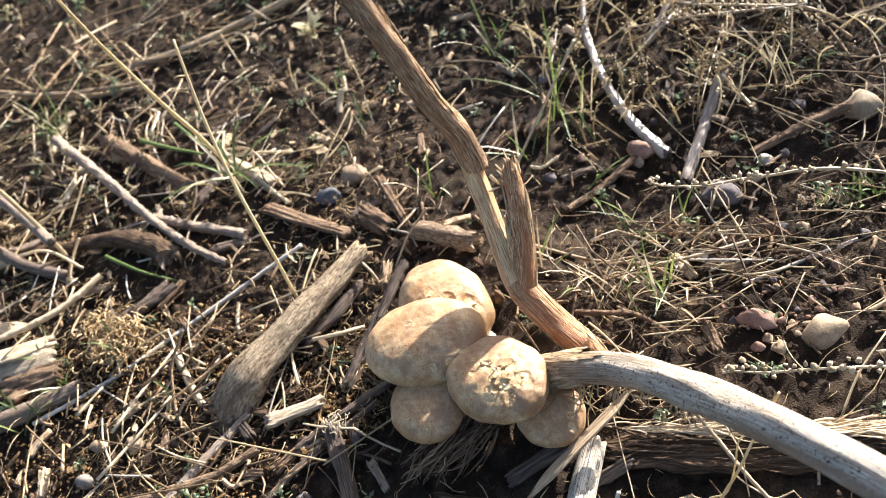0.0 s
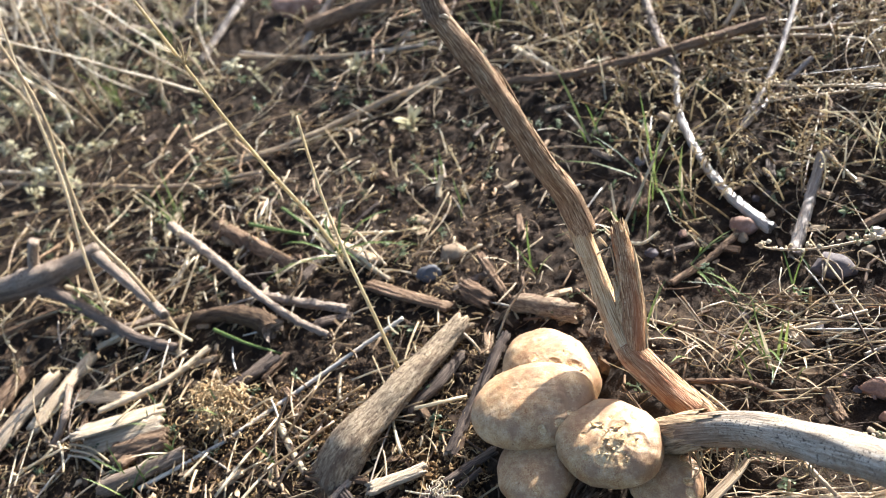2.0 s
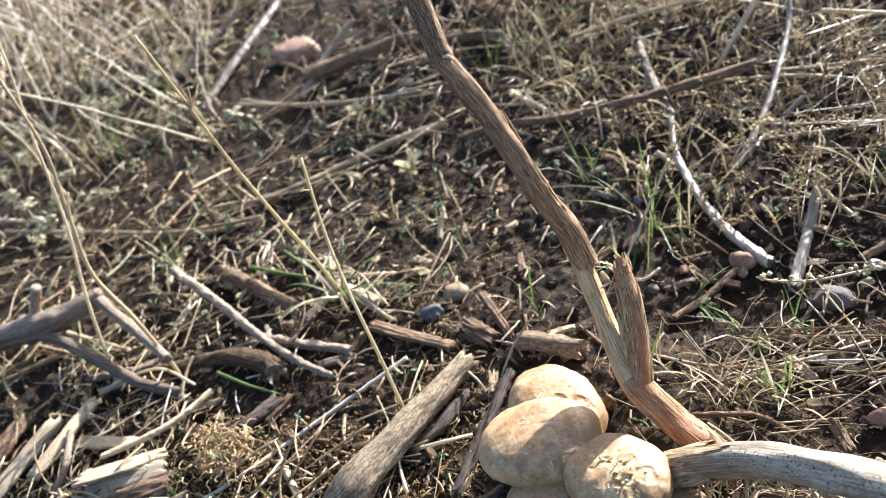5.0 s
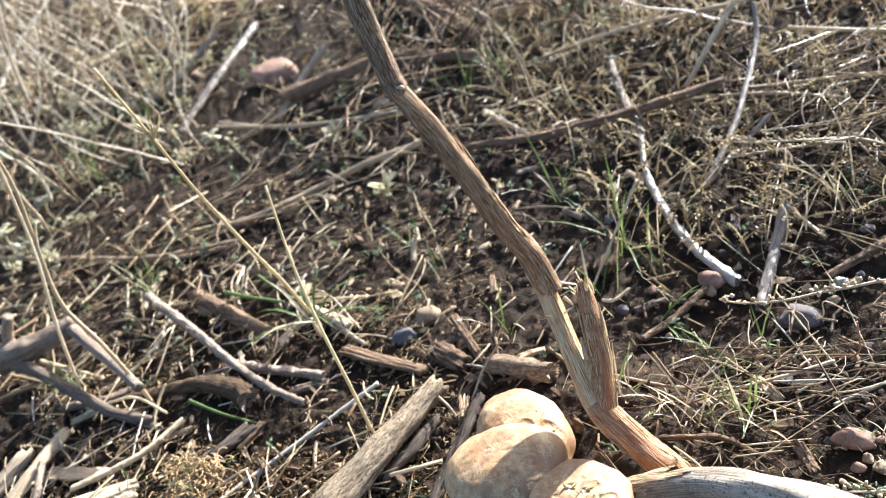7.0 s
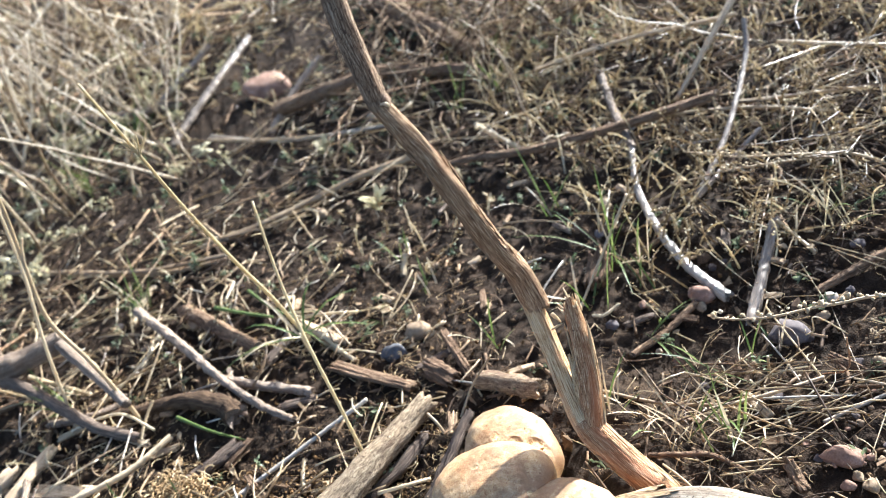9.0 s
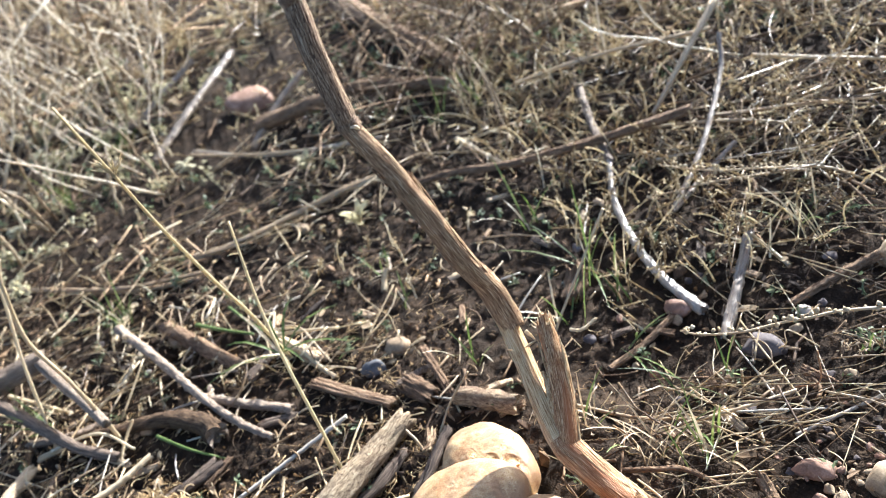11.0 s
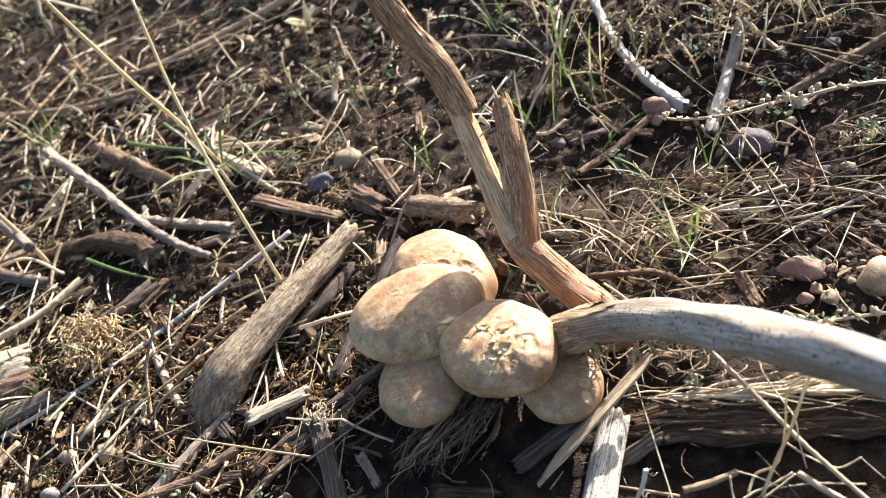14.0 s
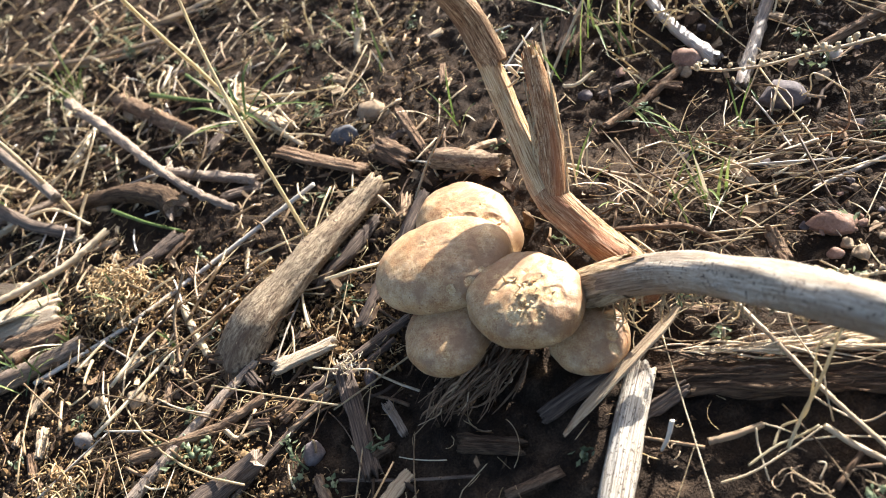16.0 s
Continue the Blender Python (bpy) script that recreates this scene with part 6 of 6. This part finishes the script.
def lay(seed, n, box, power, length, radius, lift, bend, steep=0.0, k=7, slack=.004, low=.10, all_round=False, aim=None, spread=.5):
    """Paths of lying stems: their bent axes over the ground."""
    rng = np.random.default_rng(seed)
    p = scatter(rng, n, *box, power)
    p = p[free(p, slack) & (wedge(p) != all_round)]
    p = p[clumpy(p, seed, low)]
    p = p[sparse(p, rng)]
    n = len(p)
    a = rng.uniform(0, 2 * np.pi, n) if aim is None else rng.normal(radians(aim), spread, n)
    ln = np.exp(rng.uniform(np.log(length[0]), np.log(length[1]), n))
    u = np.linspace(-.5, .5, k)
    b = rng.normal(0, bend, n) * (rng.random(n) < .6)
    kink = np.where(rng.random(n) < .2, rng.normal(0, .5, n), 0)
    at = rng.uniform(-.3, .3, n)
    ang = a[:, None] + b[:, None] * u * 2 + kink[:, None] * (u[None] > at[:, None])
    step = np.stack([np.cos(ang), np.sin(ang)], 2) * (ln / (k - 1))[:, None, None]
    xy = p[:, None] + np.cumsum(step, 1) - step.sum(1, keepdims=True) / 2
    z = HN(xy[..., 0], xy[..., 1])
    rise = rng.uniform(lift[0], lift[1], n)[:, None] + rng.normal(0, steep, n)[:, None] * u[None] * ln[:, None]
    r = np.exp(rng.uniform(np.log(radius[0]), np.log(radius[1]), n))[:, None] * np.linspace(1, .75, k)[None]
    return np.concatenate([xy, (z + np.maximum(rise, -.001))[..., None]], 2), r


def stuff(name, label, category, mat, groups, sides=4):
    vs, fs, off = [], [], 0
    for paths, radii in groups:
        v, f = strands(paths, radii, sides)
        fs += [[i + off for i in q] for q in f]
        vs.append(v)
        off += len(v)
    ob = link(name, np.concatenate(vs), fs, mat)
    return tagged(ob, label, category, kind="stuff")


NEAR, MID, FAR = (-.56, .36, -.22, .62), (-.85, .75, .45, 1.5), (-1.7, .45, 1.2, 4.2)
RIGHT = (.28, .95, .02, .75)
ROUND = (-1.8, 1.6, -1.5, 2.2)
stuff("straw_litter", "scattered dry straw and grass stems on soil", "straw", LITTER, [
    lay(1, 1000, NEAR, 1, (.008, .040), (.0003, .0011), (.001, .006), .35, .12),
    lay(2, 340, NEAR, 1, (.05, .15), (.0003, .0008), (.002, .012), .25, .10),
    lay(3, 700, (-.56, -.12, .05, .62), 1, (.015, .08), (.0004, .0016), (.002, .016), .35, .16),
    lay(9, 80, (.02, .15, -.045, .055), 1, (.025, .08), (.0003, .0010), (.002, .016), .6, .18, low=.3, aim=-32, spread=.7),
    lay(10, 110, (.17, .34, -.10, .12), 1, (.02, .07), (.0003, .0008), (.002, .012), .4, .12, aim=-30, spread=.5),
    lay(6, 160, (.02, .22, -.12, .10), 1, (.012, .06), (.00025, .0007), (.001, .010), .35, .15),
    lay(4, 2100, MID, 1, (.03, .14), (.0004, .0012), (.002, .025), .3, .15),
    lay(7, 2900, RIGHT, 1, (.025, .11), (.0003, .0009), (.002, .04), .45, .25),
    lay(8, 5000, ROUND, 1, (.03, .16), (.0006, .0018), (.002, .02), .3, .15, k=5, low=.5, all_round=True),
    lay(5, 1500, FAR, 1.3, (.06, .30), (.001, .003), (.004, .05), .35, .2)])
stuff("twig_litter", "scattered thin brown twigs and rootlets", "twigs", BROWNLITTER, [
    lay(11, 1350, NEAR, 1, (.006, .035), (.0006, .0017), (.0005, .004), .3, .08),
    lay(12, 1000, MID, 1, (.03, .12), (.0007, .002), (.001, .012), .4, .15),
    lay(14, 700, RIGHT, 1, (.02, .10), (.0007, .002), (.001, .015), .4, .2),
    lay(15, 260, (-.05, .35, .55, 1.0), 1, (.08, .25), (.0006, .0014), (.01, .05), .7, .5, k=9),
    lay(16, 2600, ROUND, 1, (.02, .12), (.0008, .0025), (.001, .012), .3, .12, k=5, low=.5, all_round=True),
    lay(13, 800, FAR, 1.3, (.06, .3), (.001, .004), (.002, .05), .4, .2)])
stuff("rootlet_litter", "wiry curled rootlets on crumbly soil", "rootlets", LITTER, [
    lay(21, 230, (.0, .36, -.2, .5), 1, (.02, .07), (.00025, .0005), (.001, .010), 1.3, .10, k=10),
    lay(22, 420, (-.56, .0, -.22, .5), 1, (.010, .04), (.0002, .0004), (.001, .008), 1.5, .10, k=10)])
stuff("fine_fibres", "short golden plant fibres in crumbly soil", "plant fibres", MOSSY, [
    lay(23, 6500, (-.50, -.08, -.12, .36), 1, (.004, .018), (.00014, .0004), (.0005, .005), 1.4, .2, k=5, low=.1),
    lay(24, 2600, (-.10, .32, -.12, .40), 1, (.004, .018), (.00012, .0003), (.0005, .006), 1.4, .2, k=5, low=.1)], 3)


def shaded_bare(p):
    """The bare dark soil below the mushrooms, where little litter lies."""
    return (p[:, 1] < -.012) & (p[:, 0] > -.20 - (p[:, 1] + .012) * .6) & (p[:, 0] < .10)


def build_flakes():
    """Flat bits of bark, leaf and broken wood."""
    rng = np.random.default_rng(8)
    p = np.concatenate([scatter(rng, 1800, *NEAR), scatter(rng, 900, -.56, -.12, -.1, .35), scatter(rng, 1200, *MID), scatter(rng, 1000, *RIGHT), scatter(rng, 700, -.22, .24, .07, .55)])
    p = p[wedge(p) & free(p, .0)]
    p = p[~shaded_bare(p) | (rng.random(len(p)) < .15)]
    p = p[clumpy(p, 3, .15)]
    p = p[sparse(p, rng)]
    n = len(p)
    size = np.minimum(np.exp(rng.normal(np.log(.0032), .5, n)), .0065) * np.where(p[:, 1] > .6, 2.0, 1)
    yaw, tip, roll = rng.uniform(0, 6.28, n), rng.normal(0, .35, n), rng.normal(0, .4, n)
    slim = rng.uniform(.15, .6, n)
    outline = np.array([(-1, -.7), (-.2, -1), (.8, -.8), (1.1, .1), (.5, 1), (-.7, .8)])
    jit = outline[None] + rng.normal(0, .22, (n, 6, 2))
    top = np.concatenate([jit[:, :, :1] * size[:, None, None], jit[:, :, 1:] * (size * slim)[:, None, None], (rng.normal(0, .10, (n, 6)) * size[:, None])[..., None]], 2)
    low = top - np.array([0, 0, 1.0]) * (size * rng.uniform(.05, .14, n))[:, None, None]
    v = np.concatenate([top, low], 1)
    cy, sy, ct, st, cr, sr = np.cos(yaw), np.sin(yaw), np.cos(tip), np.sin(tip), np.cos(roll), np.sin(roll)
    x, y, z = v[..., 0], v[..., 1], v[..., 2]
    y, z = y * cr[:, None] - z * sr[:, None], y * sr[:, None] + z * cr[:, None]
    x, z = x * ct[:, None] - z * st[:, None], x * st[:, None] + z * ct[:, None]
    x, y = x * cy[:, None] - y * sy[:, None], x * sy[:, None] + y * cy[:, None]
    x, y = x + p[:, :1], y + p[:, 1:]
    z = z + (HN(p[:, 0], p[:, 1]) + rng.uniform(.0, .005, n))[:, None]
    verts = np.stack([x, y, z], 2).reshape(-1, 3)
    off = (np.arange(n) * 12)[:, None]
    faces = (off + np.arange(6)[None]).tolist() + (off + np.arange(11, 5, -1)[None]).tolist()
    for a in range(6):
        b = (a + 1) % 6
        faces += (off + np.array([a, a + 6, b + 6, b])[None]).tolist()
    ob = link("bark_flakes", verts, faces, FLAKE, smooth=False)
    tagged(ob, "flat bits of bark, leaf and broken wood", "bark flakes", kind="stuff")


build_flakes()


def clods(rng, v0, n, size):
    """n uneven lumps, each squashed, lumpy and turned its own way."""
    v = v0[None] * np.clip(1 + rng.normal(0, .42, (n, len(v0), 1)), .25, 2.0) * rng.uniform(.45, 1.5, (n, 1, 3)) * size[:, None, None]
    q = rng.normal(0, 1, (n, 4))
    w, x, y, z = (q / np.linalg.norm(q, axis=1, keepdims=True)).T
    R = np.stack([1 - 2 * (y * y + z * z), 2 * (x * y - w * z), 2 * (x * z + w * y), 2 * (x * y + w * z), 1 - 2 * (x * x + z * z), 2 * (y * z - w * x),
                  2 * (x * z - w * y), 2 * (y * z + w * x), 1 - 2 * (x * x + y * y)], 1).reshape(n, 3, 3)
    return np.einsum("nij,nkj->nki", R, v)


def build_crumbs():
    rng = np.random.default_rng(5)
    v0, f0 = np.array(BALL1[0]), np.array(BALL1[1])
    p = np.concatenate([scatter(rng, 14000, *NEAR), scatter(rng, 6000, -.5, -.10, -.12, .2), scatter(rng, 6000, *MID), scatter(rng, 2000, *RIGHT)])
    p = p[wedge(p) & free(p, -.01)]
    p = p[~shaded_bare(p) | (rng.random(len(p)) < .2)]
    n = len(p)
    size = np.exp(rng.normal(np.log(.00048), .62, n)) * np.where((p[:, 0] > .05) & (rng.random(n) < .10), 1.8, 1) * (1 + .8 * (p[:, 1] > .6))
    v = clods(rng, v0, n, size)
    v = v + np.concatenate([p, (HN(p[:, 0], p[:, 1]) + size * .3 + rng.uniform(-.002, .0015, n))[:, None]], 1)[:, None]
    f = (f0[None] + (np.arange(n) * len(v0))[:, None, None]).reshape(-1, 3)
    ob = link("soil_crumbs", v.reshape(-1, 3), f.tolist(), CRUMB, smooth=False)
    tagged(ob, "loose orange brown soil crumbs and grit", "soil crumbs", kind="stuff")


build_crumbs()


def build_fine_earth():
    """Drifts of crumbled wood and dry earth."""
    rng = np.random.default_rng(15)
    v0, f0 = np.array(BALL1[0]), np.array(BALL1[1])
    p = np.concatenate([scatter(rng, 24000, -.46, -.10, -.12, .16), scatter(rng, 3500, -.30, .24, .10, .42)])
    p = p[wedge(p) & free(p, .0)]
    p = p[clumpy(p, 61, .05, 16.0) & ~shaded_bare(p)]
    p = p[sparse(p, rng)]
    n = len(p)
    size = np.exp(rng.normal(np.log(.00062), .5, n))
    v = clods(rng, v0, n, size)
    v = v + np.concatenate([p, (HN(p[:, 0], p[:, 1]) + size * .4 + rng.uniform(-.001, .003, n))[:, None]], 1)[:, None]
    f = (f0[None] + (np.arange(n) * len(v0))[:, None, None]).reshape(-1, 3)
    ob = link("fine_earth", v.reshape(-1, 3), f.tolist(), GOLDCRUMB, smooth=False)
    tagged(ob, "drifts of golden crumbled wood and earth", "soil crumbs", kind="stuff")


build_fine_earth()


def leaflets(rng, centres, size, flat=.5):
    """Small folded leaf blobs at the centres."""
    n = len(centres)
    d = rng.normal(0, 1, (n, 3)) * (1, 1, flat)
    d /= np.linalg.norm(d, axis=1, keepdims=True)
    s = np.cross(d, rng.normal(0, 1, (n, 3)))
    s /= np.linalg.norm(s, axis=1, keepdims=True)
    o = np.cross(d, s)
    w = size[:, None]
    v = np.stack([centres, centres + d * w * .55 + s * w * .35, centres + d * w * 1.2, centres + d * w * .55 - s * w * .35, centres + d * w * .6 + o * w * .18], 1)
    q = np.array([[0, 1, 4], [1, 2, 4], [2, 3, 4], [3, 0, 4]])
    f = (q[None] + (np.arange(n) * 5)[:, None, None]).reshape(-1, 3)
    return v.reshape(-1, 3), f.tolist()


def herbs(name, label, mat, seed, box, n, height, per, size, power=1.0, lean=.9, slack=.01, stem=(.0005, .0008)):
    """Dry herb sprigs: wiry stems set with small leaves."""
    rng = np.random.default_rng(seed)
    p = scatter(rng, n, *box, power)
    p = p[wedge(p) & free(p, slack)]
    n, k = len(p), 8
    a = rng.uniform(0, 2 * np.pi, n)
    h = rng.uniform(height[0], height[1], n)
    le = rng.uniform(.2, lean, n)
    u = np.linspace(0, 1, k)
    curl = rng.normal(0, .6, n)
    ang = a[:, None] + curl[:, None] * u
    x = p[:, :1] + np.cos(ang) * (h * le)[:, None] * u
    y = p[:, 1:] + np.sin(ang) * (h * le)[:, None] * u
    z = HN(x, y) + (h * np.sqrt(np.maximum(1 - le ** 2, .03)))[:, None] * (u - .35 * u ** 2)[None]
    paths = np.stack([x, y, z], 2)
    v1, f1 = strands(paths, np.linspace(stem[1], stem[0], k)[None] * np.ones((n, 1)), 4)
    i = rng.integers(0, n, n * per)
    t = rng.uniform(.15, 1, n * per) * (k - 1)
    j = np.minimum(t.astype(int), k - 2)
    w = (t - j)[:, None]
    c = paths[i, j] * (1 - w) + paths[i, j + 1] * w + rng.normal(0, size * .5, (n * per, 3))
    v2, f2 = leaflets(rng, c, rng.uniform(.6, 1.3, n * per) * size)
    ob = link(name, np.concatenate([v1, v2]), f1 + [[q + len(v1) for q in t3] for t3 in f2], mat, smooth=False)
    return tagged(ob, label, "dry herbs", kind="stuff")


herbs("dry_herbs", "low tangle of dry brown herb sprigs", HERB, 41, (.10, .85, .12, 1.1), 2900, (.025, .07), 18, .0019)
herbs("dry_herbs", "low tangle of dry brown herb sprigs", HERB, 42, (-.6, .1, .25, 1.3), 420, (.015, .05), 14, .0026)
herbs("dry_herbs", "taller dry herbs and grasses", HERB, 43, FAR, 700, (.06, .2), 26, .006, 1.2, .8, stem=(.001, .002))
herbs("green_herbs", "tiny green herb leaves among the litter", GREENLEAF, 44, NEAR, 260, (.006, .018), 9, .0040, 1, .9, .012)
herbs("green_herbs", "green herb leaves among the litter", GREENLEAF, 45, MID, 260, (.015, .04), 14, .0060)
herbs("woolly_herbs", "woolly grey green herb clumps under dry stems", GREYLEAF, 46, (-.75, -.18, .6, 1.5), 75, (.03, .09), 20, .009, 1, .8)


def build_shrub():
    rng = np.random.default_rng(77)
    groups = []
    for n, box, h, fat in ((170, (-.80, -.28, .72, 1.6), (.10, .32), .0030), (110, (-1.3, -.3, 1.4, 3.2), (.2, .5), .006), (170, (.1, .8, .42, 1.4), (.06, .20), .0020)):
        p = scatter(rng, n, *box, 1)
        p = p[wedge(p)]
        n, k = len(p), 8
        a, le = rng.uniform(0, 6.28, n), rng.uniform(.2, .95, n)
        hh = rng.uniform(h[0], h[1], n)
        u = np.linspace(0, 1, k)
        ang = a[:, None] + rng.normal(0, .5, n)[:, None] * u
        x = p[:, :1] + np.cos(ang) * (hh * le)[:, None] * u + rng.normal(0, .004, (n, k)).cumsum(1)
        y = p[:, 1:] + np.sin(ang) * (hh * le)[:, None] * u + rng.normal(0, .004, (n, k)).cumsum(1)
        z = HN(x, y) - .003 + (hh * np.sqrt(1 - le ** 2))[:, None] * u
        groups.append((np.stack([x, y, z], 2), rng.uniform(fat * .3, fat, n)[:, None] * np.linspace(1, .5, k)[None]))
    stuff("dry_shrub_stems", "bare pale dry shrub and grass stems", "dry stems", SHRUB, groups, 5)


build_shrub()


# ---------------------------------------------------------------- single straws, wood bits and pebbles that lie on top
def loose():
    rng = random.Random(52)
    CAPS_AND_LOG = CAPS + ((-.12, .12, .03), (-.17, .10, .03))

    def clear(x, y, slack=.012):
        return all(math.hypot(x - a, y - b) > r + slack for a, b, r in CAPS_AND_LOG)

    models = []
    for m, mat in enumerate((TAN, DRYWOOD, GREYSTRAW, BARK, TAN, GREYSTRAW, TAN)):
        ln = .020 + .007 * m
        b = rng.uniform(-.05, .05) * ln
        v, f, g = tube(smooth_path([(-ln / 2, 0, 0), (0, b, .001), (ln / 2, 0, 0)], 7), [.0007, .0007, .0005], 7, .06, ragged=.5, seed=60 + m)
        models.append((v, f, g, mat))
    first = {}
    n = 0
    while n < 160:
        x, y = (rng.uniform(-.48, .28), rng.uniform(-.16, .5)) if n % 5 < 2 else (rng.uniform(-.48, -.15), rng.uniform(0, .45))
        if not clear(x, y):
            continue
        m = rng.randrange(7)
        at = pose(x, y, H(x, y) + rng.uniform(.002, .008), 0, rng.uniform(-9, 9), rng.uniform(0, 360))
        if m not in first:
            v, f, g, mat = models[m]
            ob = tagged(link("straw_stem", v, f, mat, (0, 0, 0), None, "", g), "short dry straw stem lying on litter", "straw", "scattered straws")
            ob.matrix_basis = at
            first[m] = ob
        else:
            copy_thing(first[m], at)
        n += 1
    first = {}
    n = 0
    while n < 110:
        x, y = rng.uniform(-.48, .25), rng.uniform(-.15, .42)
        if not clear(x, y):
            continue
        m = rng.randrange(6)
        at = pose(x, y, H(x, y) + .002, rng.uniform(-18, 18), rng.uniform(-14, 14), rng.uniform(0, 360))
        if m not in first:
            ln, w = .012 + .004 * m, .0028 + .0006 * (m % 3)
            ob = chip("wood_bit", "small broken bit of dry wood", [(-ln / 2, 0, 0), (0, .0004, 0), (ln / 2, 0, 0)], w, w * .8, (DRYWOOD, BARK, DRYWOOD, GREYWOOD, BARK, DARKWOOD)[m])
            tagged(ob, "small broken bit of dry wood", "wood bit", "scattered wood bits")
            me = ob.data
            me.transform(Matrix.Translation((-ln / 2, 0, 0)))
            ob.matrix_basis = at
            first[m] = ob
        else:
            copy_thing(first[m], at)
        n += 1
    first = {}
    n = 0
    while n < 36:
        x, y = (rng.uniform(.08, .3), rng.uniform(-.09, .15)) if n % 2 else (rng.uniform(-.48, .25), rng.uniform(-.12, .45))
        if not clear(x, y, .006):
            continue
        m = rng.randrange(5)
        if m not in first:
            ob = stone("pebble", "small worn pebble pressed into soil", (x, y), (.0030 + .0006 * m, .0026 + .0004 * m), (STONE_TAN, STONE_GREY, STONE_RED, STONE_TAN, STONE_GREY)[m])
            tagged(ob, "small worn pebble pressed into soil", "pebble", "scattered pebbles")
            first[m] = ob
        else:
            copy_thing(first[m], pose(x, y, H(x, y) + .0012, 0, 0, rng.uniform(0, 360)))
        n += 1


loose()
